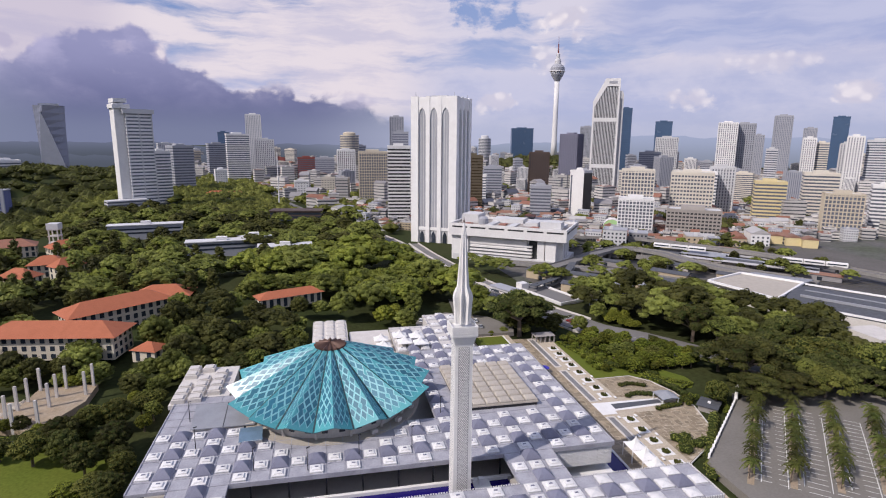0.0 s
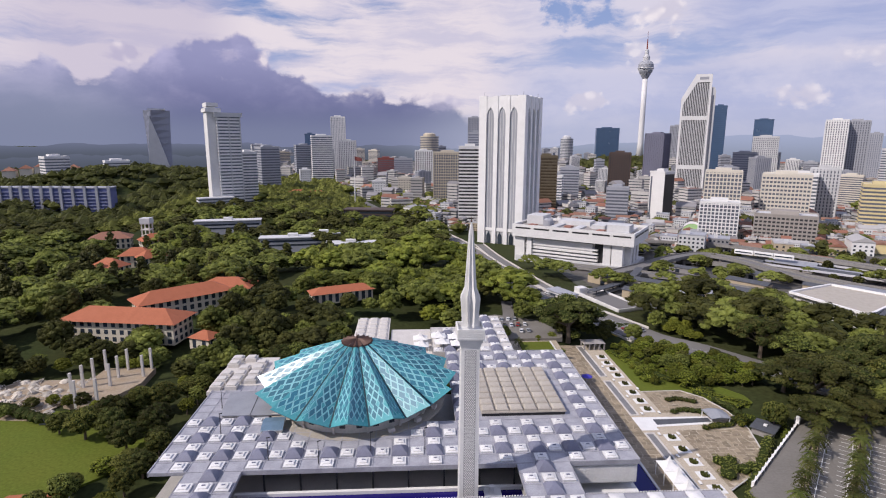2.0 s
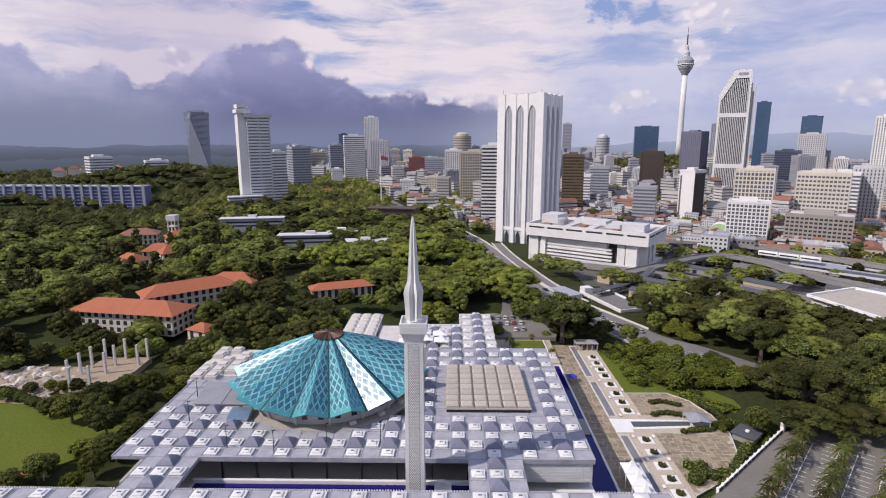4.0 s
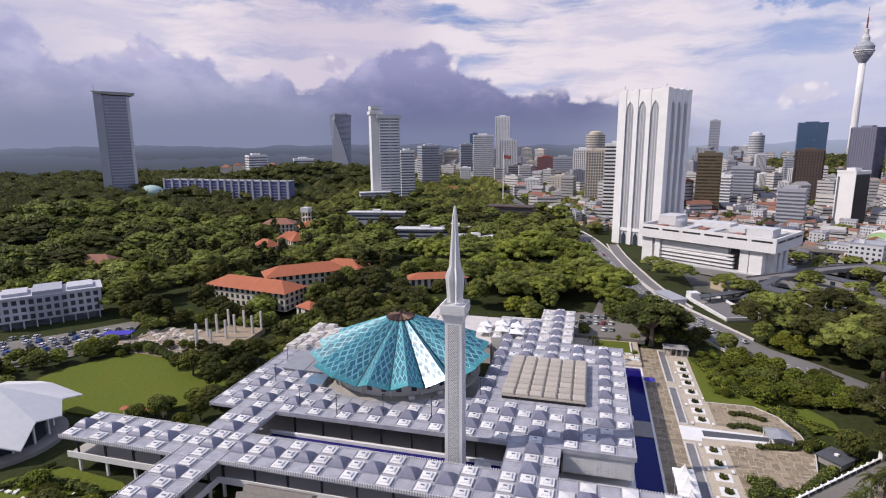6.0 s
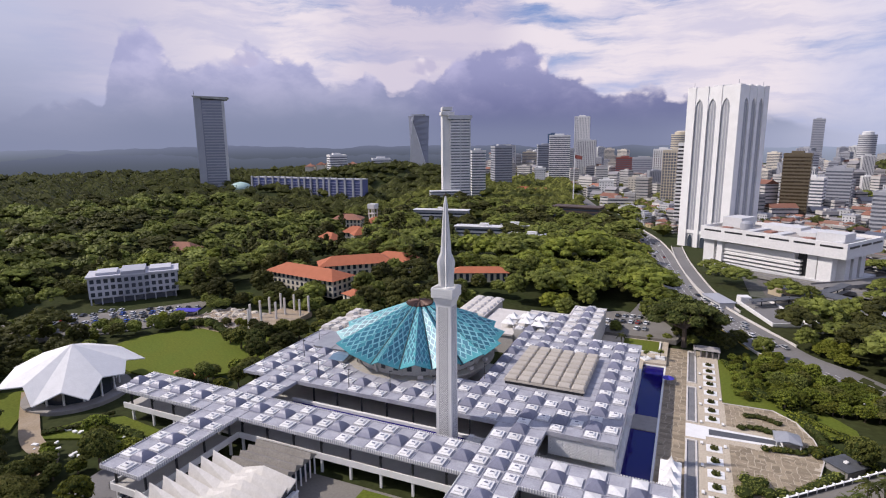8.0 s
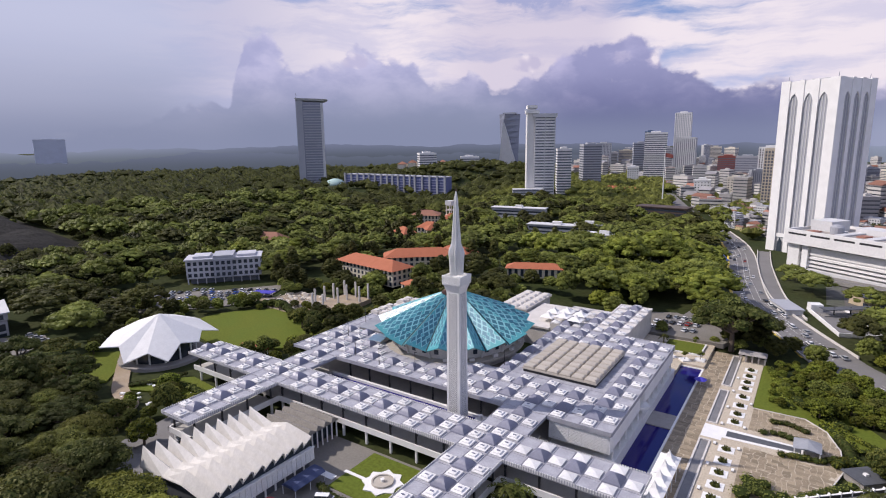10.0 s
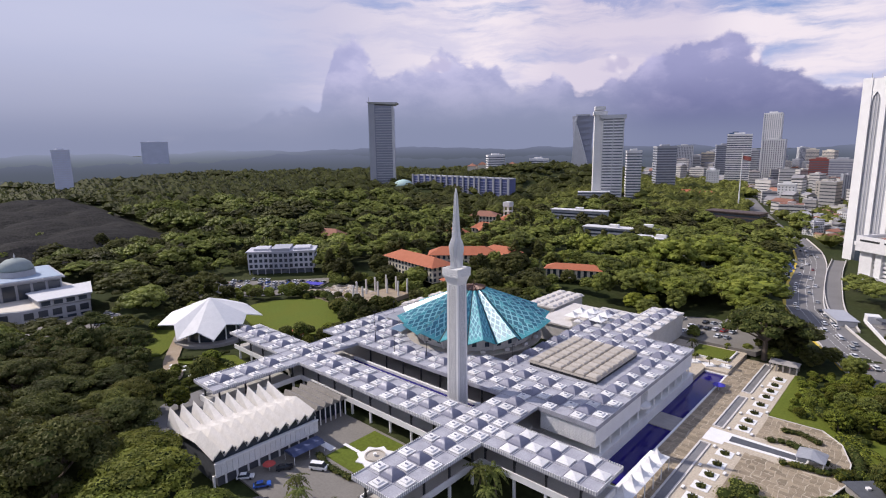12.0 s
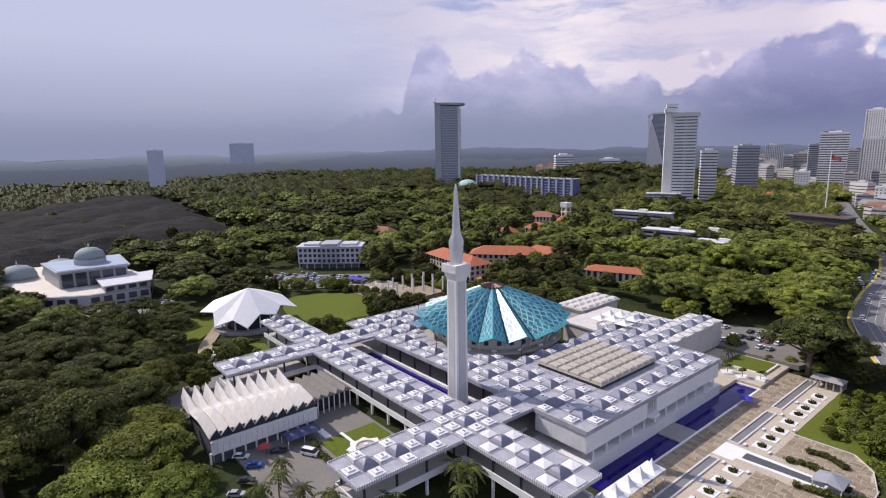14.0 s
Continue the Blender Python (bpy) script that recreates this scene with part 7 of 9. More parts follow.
# ---- gardens, school, offices ----
SCHOOL = ((-137, 120.5, 50, 15, 9.6, -9), (-126, 152, 42, 14, 10.6, 40), (-110, 171, 24, 13, 10.2, 0))
for x, y, w, d, h, rz in SCHOOL:
    hip_house("school_wing", "school wing with an orange tiled roof and cream walls", x, y, w, d, h, rz, M_CREAM, M_TILE, 4.4, 1.8, 3, z=3.4)
for x, y, rz in ((-185, 742, 10), (-160, 750, 20)):
    hip_house("garden_house", "old house with a red tiled roof before the city", x, y, 30, 16, 7, rz, M_CREAM, M_TILE, 5, 1.2, 1, arcade=False)
hip_house("gatehouse", "small orange-roofed gatehouse with cream walls", -101, 111, 10, 8, 5, -22, M_CREAM, M_TILE, 2.6, 0.8, 1, z=2.0)
hip_house("long_house", "long orange-roofed house with cream walls", -49.5, 161, 31, 9, 5.5, 22, M_CREAM, M_TILE, 2.6, 1.2, 1, z=7.4)
for x, y, w, d, rz in ((-262, 350, 30, 18, 20), (-224, 345, 22, 14, 40), (-208, 280, 20, 13, 10), (-190, 262, 16, 10, 50), (-282, 160, 26, 12, 15), (-205, 238, 18, 12, -20)):
    hip_house("garden_house", "old house with a weathered red tiled roof among trees", x, y, w, d, 8.5, rz, M_CREAM, M_TILEOLD if x < -230 else M_TILE, 5, 1.2, 2)
for x, y, w, d, h, rz in ((-112, 345, 52, 12, 8, 8), (-62, 326, 40, 14, 7, 4), (-190, 425, 60, 12, 9, 10), (-90, 368, 26, 10, 8, 12), (-60, 296, 20, 8, 6, 5)):
    T = thing("flat_roofed_block", "long low grey block with white flat roofs", "building", (x, y, ground_z(x, y) + 3.4), rz)
    part("wall", MB().box(-w / 2, -d / 2, -5, w / 2, d / 2, h), P_GREY, T)
    for q in range(2):
        part("window_band", MB().box(-w / 2 + 1, -d / 2 - 0.1, 1.4 + q * 3.4, w / 2 - 1, d / 2 + 0.1, 2.9 + q * 3.4), M_GLASS, T)
    part("roof", MB().box(-w / 2 - 1, -d / 2 - 1, h, w / 2 + 1, d / 2 + 1, h + 0.6), P_PALE, T)
    part("roof_plant", MB().box(-4, -2.5, h + 0.6, 4, 2.5, h + 3), P_WHITE, T)
brk = thing("brick_block", "long dark red brick office block", "building", (-62, 535, -9), -8)
part("wall", MB().box(-28, -10, 0, 28, 10, 17), P_BROWN, brk)
for q in range(4):
    part("window_band", MB().box(-28.2, -10.2, 2 + q * 3.8, 28.2, 10.2, 3.8 + q * 3.8), M_GLASS, brk)
part("roof", MB().box(-29, -11, 17, 29, 11, 18), P_BROWN, brk)
tank = thing("water_tower", "grey lattice water tower above the trees", "tower", (-233, 352, ground_z(-233, 352) - 0.6))
for sx in (-3, 3):
    for sy in (-3, 3):
        part("leg", MB().box(sx - 0.4, sy - 0.4, 0, sx + 0.4, sy + 0.4, 20), M_OFFW, tank)
for q in range(4):
    part("platform", MB().box(-3.8, -3.8, 5 + q * 5, 3.8, 3.8, 5.7 + q * 5), M_OFFW, tank)
part("tank", MB().box(-4, -4, 20.7, 4, 4, 25), P_PALE, tank)
hil = thing("hill_flats", "row of red-roofed flats on a wooded hill", "building", (-585, 790, 22), 20)
for q in range(5):
    part("wall", MB().box(-52 + q * 21, -8 + (q % 2) * 5, 0, -35 + q * 21, 8, 17 + (q % 3) * 3), P_CREAM, hil)
    part("roof", MB().add([(-53 + q * 21, -9 + (q % 2) * 5, 17 + (q % 3) * 3), (-34 + q * 21, -9 + (q % 2) * 5, 17 + (q % 3) * 3), (-34 + q * 21, 9, 17 + (q % 3) * 3), (-53 + q * 21, 9, 17 + (q % 3) * 3), (-43.5 + q * 21, 0, 23 + (q % 3) * 3)], [(0, 1, 4), (1, 2, 4), (2, 3, 4), (3, 0, 4)]), M_TILEOLD, hil)

P_OFFICE = paint("grey_white_office_wall", (0.50, 0.50, 0.53))
off = thing("office_building", "white four-storey office building with a stepped roof", "building", (-228, 81, -0.6), 49)
part("body", MB().box(-22, -8, 3.5, 22, 8, 15), P_OFFICE, off)
part("undercroft", MB().box(-20, -6, 0, 20, 7, 3.5), P_SLATE, off)
part("centre_bay", MB().box(-6, -8.8, 3.5, 6, 8.5, 17.5), P_GREY, off)
for q in range(9):
    part("pillar", MB().box(-21.5 + q * 5.2, -8, 0, -20.9 + q * 5.2, -7.4, 3.5), P_OFFICE, off)
for lev in range(3):
    for q in range(13):
        part("window", MB().box(-21 + q * 3.3, -8.9 if 4 <= q <= 8 else -8.1, 4.6 + lev * 3.6, -19.0 + q * 3.3, -7.9, 6.8 + lev * 3.6), M_GLASS, off)
    for q in range(4):
        part("window", MB().box(21.9, -6.5 + q * 3.6, 4.6 + lev * 3.6, 22.1, -4.4 + q * 3.6, 6.4 + lev * 3.6), M_GLASS, off)
part("roof", MB().box(-22.8, -9, 15, 22.8, 9, 15.8).box(-18, -6, 15.8, -8, 6, 17.2).box(8, -6, 15.8, 19, 6, 17.2), P_OFFICE, off)

# museum with domes
P_MUSEUM = paint("grey_white_museum_wall", (0.37, 0.37, 0.38))
mus = thing("museum", "white flat-roofed museum with grey-green domes", "museum", (-33.5, 13.5, -3.4))
part("body", MB().prism([(-188, -52), (-188, -82), (-205, -112), (-300, -120), (-300, -62), (-216, -44)], 0, 10), P_MUSEUM, mus)
part("roof", MB().prism([(-189, -53), (-189, -81.6), (-205.6, -111), (-299, -119), (-299, -63), (-216, -45.2)], 10.0, 10.25), P_CREAM, mus, "dusty cream flat roof")
part("upper_floor", MB().prism([(-212, -58), (-214, -92), (-250, -96), (-250, -56)], 10, 19.4), P_MUSEUM, mus)
for q in range(5):
    part("opening", MB().box(-0.25, -58.4 - q * 6.6 - 5.9, 10.6, 0.15, -58.4 - q * 6.6 - 0.5, 18.4), M_GLASS, mus, at=(-212 - q * 0.35, 0, 0))
part("cornice", MB().prism([(-210.6, -56.6), (-212.8, -93), (-251, -97), (-251, -54.8)], 19.4, 20.3), P_MUSEUM, mus)
part("terrace", MB().prism([(-211.6, -57.6), (-213.6, -92), (-250, -96), (-250, -55.8)], 20.3, 20.6), paint("pale_blue_terrace", (0.30, 0.37, 0.45)), mus)
for x, y, r, z in ((-230, -74, 7.8, 20.6), (-268, -86, 9.5, 8.2), (-262, -108, 9.5, 8.2)):
    d = part("dome", MB().lathe([(r, z + 3), (r * 1.02, z + 4.5), (r * 0.88, z + 3 + r * 0.5), (r * 0.55, z + 3 + r * 0.74), (0.3, z + 3 + r * 0.86)], 24, x, y), paint("verdigris_dome_%d" % int(r * 2), (0.24, 0.28, 0.27)), mus, smooth=True)
    part("drum", MB().lathe([(r + 0.6, z), (r + 0.6, z + 3)], 24, x, y), P_MUSEUM, mus)
    part("finial", MB().lathe([(0.2, z + 2.8 + r * 0.86), (0.5, z + 3.7 + r * 0.86), (0.05, z + 5.4 + r * 0.86)], 8, x, y), P_PALE, mus)
MUS = [(-205, -112), (-188, -82), (-188, -52), (-216, -44)]
for (xa, ya), (xb, yb) in zip(MUS, MUS[1:]):
    L = math.hypot(xb - xa, yb - ya)
    for q in range(int(L / 6)):
        for z in (1.0, 5.4):
            o = part("opening", MB().box(1.0, -0.25, z, 5.0, 0.1, z + 3.2), M_GLASS, mus, at=(xa + (xb - xa) * q * 6 / L, ya + (yb - ya) * q * 6 / L, 0), rz=math.degrees(math.atan2(yb - ya, xb - xa)))
part("annex", MB().prism([(-187.6, -51.6), (-187.6, -74), (-211, -74), (-214, -44.6)], 10.3, 13.6), P_MUSEUM, mus)
part("annex_roof", MB().prism([(-186.8, -50.8), (-186.8, -75), (-211, -75), (-214.6, -43.8)], 13.6, 14.1), P_PALE, mus)
for q in range(4):
    part("opening", MB().box(-0.25, -52.6 - q * 5.4 - 4.6, 10.9, 0.15, -52.6 - q * 5.4 - 0.8, 13.0), M_GLASS, mus, at=(-187.6, 0, 0))

# bird park netting over the far slope
def net_z(x, y):
    ridge = abs(math.sin(x * 0.045 + y * 0.02)) ** 0.7 * 4.5 + abs(math.sin(y * 0.06 - x * 0.018)) * 3.0
    edge = smooth01(-340, -372, x) * smooth01(66, 40, y) * smooth01(-148, -122, y)
    return ground_z(x, y) - 0.5 + edge * (4.0 + ridge + 1.6 * noise.noise(Vector((x * 0.11, y * 0.11, 3.0))))


structure("aviary_net", grid_sheet(list(np.arange(-600, -338, 6)), list(np.arange(-150, 70, 6)), net_z), material("dark_netting", (0.026, 0.025, 0.024), 0.95, tint=(0.052, 0.050, 0.042), scale=0.05, fine=0.7, var=0.5, spec=0.05), "dark sagging aviary netting over the slope", "netting")

# garden stage with white pillars
stage = thing("garden_stage", "white stone stage with tall pillars under construction", "stage")
part("floor", MB().prism([(-131.6, 62), (-119, 57), (-112, 76), (-113, 90), (-131.6, 90)], -0.6, 1.8), M_EARTH, stage, "dusty unfinished stage floor")
part("arcade", MB().box(-131.5, 49.5, -0.6, -117, 51, 2.4), P_SLATE, stage)
for x, y in ((-130.8, 66.3), (-130.8, 73.1), (-130.5, 79.4), (-130.4, 87.8), (-122.7, 81.4), (-121.9, 73.9), (-122.5, 88.3), (-113.9, 81.8), (-113.9, 88.8), (-119.6, 61.1), (-126, 60)):
    part("pillar", MB().box(x - 0.4, y - 0.4, 0.2, x + 0.4, y + 0.4, 10.2), M_OFFW, stage)
structure("building_site", MB().prism([(-172, 56), (-134, 52), (-134, 84), (-160, 84)], -0.6, 0.05), M_EARTH, "bare earth of a building site", "ground")
dr = random.Random(14)
debris = MB()
for _ in range(150):
    x, y = dr.uniform(-164, -132), dr.uniform(56, 83)
    if dr.random() < 0.5:
        w = dr.uniform(0.4, 2.2)
        debris.lathe([(w, 0.02), (w * 0.7, w * 0.35), (0.1, w * 0.55)], 6, x, y, dr.random())
    else:
        a, L = dr.uniform(0, math.pi), dr.uniform(1.2, 4.5)
        debris.beam((x, y, 0.25 + dr.random() * 0.5), (x + L * math.cos(a), y + L * math.sin(a), 0.25 + dr.random()), 0.18)
tagged(new("site_debris", debris.mesh("site_debris", material("pale_rubble", (0.42, 0.37, 0.30), 0.9, tint=(0.60, 0.58, 0.54), scale=0.3, fine=2.0, island_var=0.4))), "heaps of pale rubble and planks on the bare earth", "rubble", "", "stuff")
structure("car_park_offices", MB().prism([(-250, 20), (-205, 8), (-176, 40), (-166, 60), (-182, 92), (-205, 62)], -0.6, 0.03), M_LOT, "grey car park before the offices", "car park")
structure("car_park_rear", MB().prism([(12, 122), (36, 120.2), (56, 120.2), (58, 128), (50, 146), (30, 156), (12, 148)], -2.0, -0.05), M_LOT, "grey car park behind the mosque", "car park")
structure("drive_rear", strip([(28, 128), (36, 150), (40, 180)], 6, 0.75), M_ASPH, "asphalt drive behind the mosque", "road")
aw = thing("blue_awning", "blue awning over parked cars", "awning", (-172, 66, 0.03), 20)
part("roof", MB().box(-6, -3, 2.6, 6, 3, 2.8), M_BLUECLOTH, aw)
for sx in (-5.5, 5.5):
    part("post", MB().box(sx - 0.1, -0.1, 0, sx + 0.1, 0.1, 2.6), M_WHITE, aw)
for q in range(58):
    a = q % 15
    r = q // 15
    x, y = -236 + a * 4.1 + r * 6, 20 + a * 2.4 + r * 11
    if cr.random() < 0.85 and x < -172:
        place_car(cr.choice((0, 0, 0, 1, 1, 2, 2, 1, 0, 0, 1, 2, 3, 4)), x, y, 118 + cr.uniform(-4, 4), 0.032)
for q in range(26):
    x, y = 15 + (q % 9) * 3.4, 126 + (q // 9) * 9 + (q % 9) * 0.5
    if cr.random() < 0.85:
        place_car(cr.choice((0, 0, 0, 1, 1, 2, 2, 1, 0, 0, 1, 2, 3, 4)), x, y, 80 + cr.uniform(-5, 5), -0.046)
for k in range(2, 11):
    for q in range(5):
        t = cr.random()
        p = Vector(ROAD[k]).lerp(Vector(ROAD[k + 1]), t)
        d = Vector(ROAD[k + 1]) - Vector(ROAD[k])
        off_x = cr.choice((-5, -1.6, 1.8, 5.2))
        place_car(cr.choice((0, 0, 1, 2, 3, 0)), p.x + off_x, p.y, math.degrees(math.atan2(d.y, d.x)))
for q in range(30):
    place_car(cr.choice((0, 1, 2, 4)), 26 + cr.uniform(-4, 4) + (q % 3) * 3, 240 + q * 4.3, 100, ground_z(30, 240 + q * 4.3) - 0.52)

# palm car park
structure("car_park", MB().prism([(74.5, 5.5), (110, 37.4), (113, 43), (165, 40), (165, -40), (74.5, -40)], -2.6, -0.06), M_LOT, "grey paved car park with palm rows", "car park")
wl = Vector((0.645, 0.764))
wall_r = thing("boundary_wall", "white boundary wall with a dark fence on top", "wall", (76.6, 7.6, -2.4), 42.0)
part("base", MB().box(0, -0.25, 0, 45, 0.25, 3.2), M_WHITE, wall_r)
for q in range(15):
    part("fence_panel", MB().box(q * 3 + 0.2, -0.32, 1.9, q * 3 + 2.8, -0.26, 3.1), M_DARK, wall_r)
    part("pier", MB().box(q * 3 - 0.15, -0.34, 0, q * 3 + 0.15, 0.34, 3.6), M_WHITE, wall_r)
part("end_pylon", MB().box(45, -0.5, 0, 46.6, 0.5, 7.6), M_WHITE, wall_r)
part("end_panel", MB().box(46.6, -0.2, 0, 52.5, 0.2, 7.2), M_STONE, wall_r)
part("panel_rim", MB().box(46.6, -0.3, 7.2, 52.8, 0.3, 7.5).box(52.5, -0.3, 0, 52.8, 0.3, 7.2), M_WHITE, wall_r)
lines = new("parking_line")
tagged(lines, "white parking bay lines", "road marking", "", "structure")
for r in range(8):
    mb = MB()
    for q in range(20):
        c = Vector((80, -2)) + wl * (q * 2.7) + Vector((0.764, -0.645)) * (r * 6.7 + 2)
        e = c + Vector((0.764, -0.645)) * 5
        d = wl * 0.09
        mb.add([(c.x - d.x, c.y - d.y, -0.05), (c.x + d.x, c.y + d.y, -0.05), (e.x + d.x, e.y + d.y, -0.05), (e.x - d.x, e.y - d.y, -0.05)], [(0, 1, 2, 3)])
    part("bay_line", mb, M_LINE, lines)
flat = thing("garden_store", "low store with a flat dark grey roof", "building", (100.2, 38.6, -3.4), 42)
part("wall", MB().box(-3.4, -3.0, 0, 3.4, 3.0, 2.6), M_STONE, flat)
part("roof", MB().box(-4.0, -3.6, 2.6, 4.0, 3.6, 2.9), M_SLATE, flat)
part("vent", MB().box(-0.5, -0.5, 2.9, 0.5, 0.5, 3.4), M_WHITE, flat)
structure("garden_path", strip([(96, 104), (106, 94), (115, 82), (126, 75), (140, 66)], 2.2, 0.7), M_MARBLE, "pale garden path between trees", "path")
sunk(structure("lawn_side", MB().prism([(71.3, 64), (86, 64.2), (91.5, 58.2), (104, 50), (110, 56), (94, 80), (71.3, 106)], -0.6, -0.02), M_GRASS, "sloping lawn beside the promenade", "lawn"))


# ---- sheds between the tracks and ramps ----
LINES = [[(140, 366), (196, 349), (240, 334), (272, 295), (304, 250), (326, 200), (345, 130)], [(128, 243), (152, 257), (178, 276), (211, 292), (232, 270), (240, 240), (262, 190)],
         [(92, 282), (110, 268), (138, 247), (160, 232), (186, 212), (214, 188)], [(178, 300), (200, 288), (235, 258), (262, 222), (290, 180)]]


def line_gap(x, y):
    best = 1e9
    for L in LINES:
        for a, b in zip(L, L[1:]):
            a, b, p = Vector(a), Vector(b), Vector((x, y))
            t = max(0, min(1, (p - a).dot(b - a) / (b - a).length_squared))
            best = min(best, (p - a.lerp(b, t)).length)
    return best


sd = random.Random(4)
shed_spots = []
while len(shed_spots) < 18:
    x, y = sd.uniform(110, 330), sd.uniform(176, 330)
    if line_gap(x, y) < 10 or (200 < x < 310 and 60 < y < 192) or any(math.hypot(x - a, y - b) < 17 for a, b in shed_spots) or math.hypot(x - 118, y - 303) < 60:
        continue
    if road_off(x, y) < 16:
        continue
    shed_spots.append((x, y))
    w, d, h = sd.uniform(12, 26), sd.uniform(7, 10), sd.uniform(4, 6.5)
    T = thing("rail_shed", "low railway shed with a shallow grey roof", "shed", (x, y, ground_z(x, y) - 0.7), -47 + sd.uniform(-8, 8), group="railway sheds")
    part("wall", MB().box(-w / 2, -d / 2, 0, w / 2, d / 2, h), sd.choice((P_OLDW, P_OLDC, P_OLDG)), T)
    part("roof", MB().add([(-w / 2 - 0.6, -d / 2 - 0.6, h), (w / 2 + 0.6, -d / 2 - 0.6, h), (w / 2 + 0.6, d / 2 + 0.6, h), (-w / 2 - 0.6, d / 2 + 0.6, h), (-w / 2 - 0.6, 0, h + 1.4), (w / 2 + 0.6, 0, h + 1.4)],
                          [(0, 1, 5, 4), (2, 3, 4, 5), (1, 2, 5), (3, 0, 4), (3, 2, 1, 0)]), sd.choice((M_GREYROOF, M_SLATE, M_SLATE, P_RUST)), T)
    part("door", MB().box(-1.5, -d / 2 - 0.08, 0, 1.5, -d / 2 + 0.1, 3), M_GLASS, T)

red_aw = thing("red_awning", "long low red-orange awning beside the lawn", "awning", (-106, 9, 0.02), 5)
part("roof", MB().add([(-7.5, -1.6, 2.2), (7.5, -1.6, 2.2), (7.5, 1.6, 2.2), (-7.5, 1.6, 2.2), (-7.5, 0, 2.7), (7.5, 0, 2.7)], [(0, 1, 5, 4), (2, 3, 4, 5), (1, 2, 5), (3, 0, 4), (3, 2, 1, 0)]), M_TILE, red_aw)
for sx in (-7, 0, 7):
    part("post", MB().box(sx - 0.1, -0.1, 0, sx + 0.1, 0.1, 2.3), M_WHITE, red_aw)

structure("museum_forecourt", MB().prism([(-222, -96), (-198, -90), (-186, -62), (-190, -34), (-206, -30), (-219, -44)], -0.6, 0.04), M_LOT, "grey paved forecourt before the museum", "pavement")
for k in range(10):
    place_car(cr.choice((0, 0, 0, 1, 1, 2, 2, 1, 0, 0, 1, 2, 3, 4)), -210 + k * 2.2, -34 - (k % 3) * 5, 70 + cr.uniform(-6, 6), 0.042)

# long paint lines along the palm aisles
for x0, y0, x1, y1 in ((81, -4, 114, 33), (91, -8, 123, 27), (102, -12, 132, 21), (113, -15, 143, 16), (124, -18, 152, 10)):
    for off in (2.2, 8.6):
        d = Vector((x1 - x0, y1 - y0)).normalized()
        n = Vector((d.y, -d.x)) * off
        part("aisle_line", MB().add([(x0 + n.x, y0 + n.y, -0.052), (x0 + n.x + d.y * 0.2, y0 + n.y - d.x * 0.2, -0.052), (x1 + n.x + d.y * 0.2, y1 + n.y - d.x * 0.2, -0.052), (x1 + n.x, y1 + n.y, -0.052)], [(0, 1, 2, 3)]), M_LINE, lines)
    structure("palm_bed", strip([(x0 - 2, y0 - 2), ((x0 + x1) / 2, (y0 + y1) / 2), (x1, y1)], 1.7, zs=[0.06, 0.06, 0.06], thick=0.2), M_EARTH, "strip of bare earth under the palms", "planting bed")

# slim lamp poles on the mosque roof
lamp = thing("roof_lamp", "slim dark lamp pole on the mosque roof", "lamp", group="roof lamp poles")
part("pole", MB().lathe([(0.14, 0), (0.07, 6.2)], 6), M_DARK, lamp)
part("head", MB().box(-0.2, -0.1, 6.1, 0.7, 0.1, 6.3), M_DARK, lamp)
part("foot", MB().box(-0.22, -0.22, 0, 0.22, 0.22, 0.2), M_CONC, lamp)
LAMPS = [(-70.2, 38.3), (-65.5, 22.8), (-36.6, 7.4), (-23.9, 11.0), (-10.0, 12.5), (0.9, 28.0), (-49.5, 9.6)]
lamp.matrix_basis = pose(*LAMPS[0], 10.002)
for x, y in LAMPS[1:]:
    copy_thing(lamp, pose(x, y, 10.002, 0, 0, 30))

# yellow shop row beyond the tracks
for k, (x, y) in enumerate(((392, 330), (399, 316), (404, 302))):
    T = thing("shop_row", "yellow two-storey shop row with a rusty roof", "house", (x, y, ground_z(x, y) - 0.7), 56, group="yellow shop rows")
    part("wall", MB().box(-6.4, -6, 0, 6.4, 6, 8), P_YELLOW, T)
    part("roof", MB().add([(-6.6, -6.8, 8), (6.6, -6.8, 8), (6.6, 6.8, 8), (-6.6, 6.8, 8), (-6.6, 0, 10.6), (6.6, 0, 10.6)], [(0, 1, 5, 4), (2, 3, 4, 5), (1, 2, 5), (3, 0, 4), (3, 2, 1, 0)]), P_RUST, T)
    for q in range(4):
        part("window", MB().box(-5.6 + q * 3.0, -6.08, 4.6, -3.6 + q * 3.0, -5.9, 6.8), M_GLASS, T)

# pale green barrel-roofed hall among the town houses
bh = thing("barrel_hall", "light green hall with a round barrel roof", "building", (268, 416, ground_z(268, 416) - 0.7), -30)
P_MINT = paint("mint_green_wall", (0.36, 0.58, 0.26))
arch_pts = [(9 * math.cos(math.pi * k / 12), 8 + 8 * math.sin(math.pi * k / 12)) for k in range(13)]
part("wall", MB().rings([[(x, y, z) for x, z in [(9, 0)] + arch_pts + [(-9, 0)]] for y in (-7, 7)]), P_MINT, bh)
part("roof", MB().rings([[(x * s_, y, 8 + (z - 8) * s_) for s_, pts in ((1.04, arch_pts), (1.0, arch_pts[::-1])) for x, z in pts] for y in (-7.4, 7.4)]), P_WHITE, bh)
for q in range(3):
    part("window", MB().box(-6 + q * 4.6, -7.1, 2, -3.4 + q * 4.6, -6.8, 6), M_GLASS, bh)
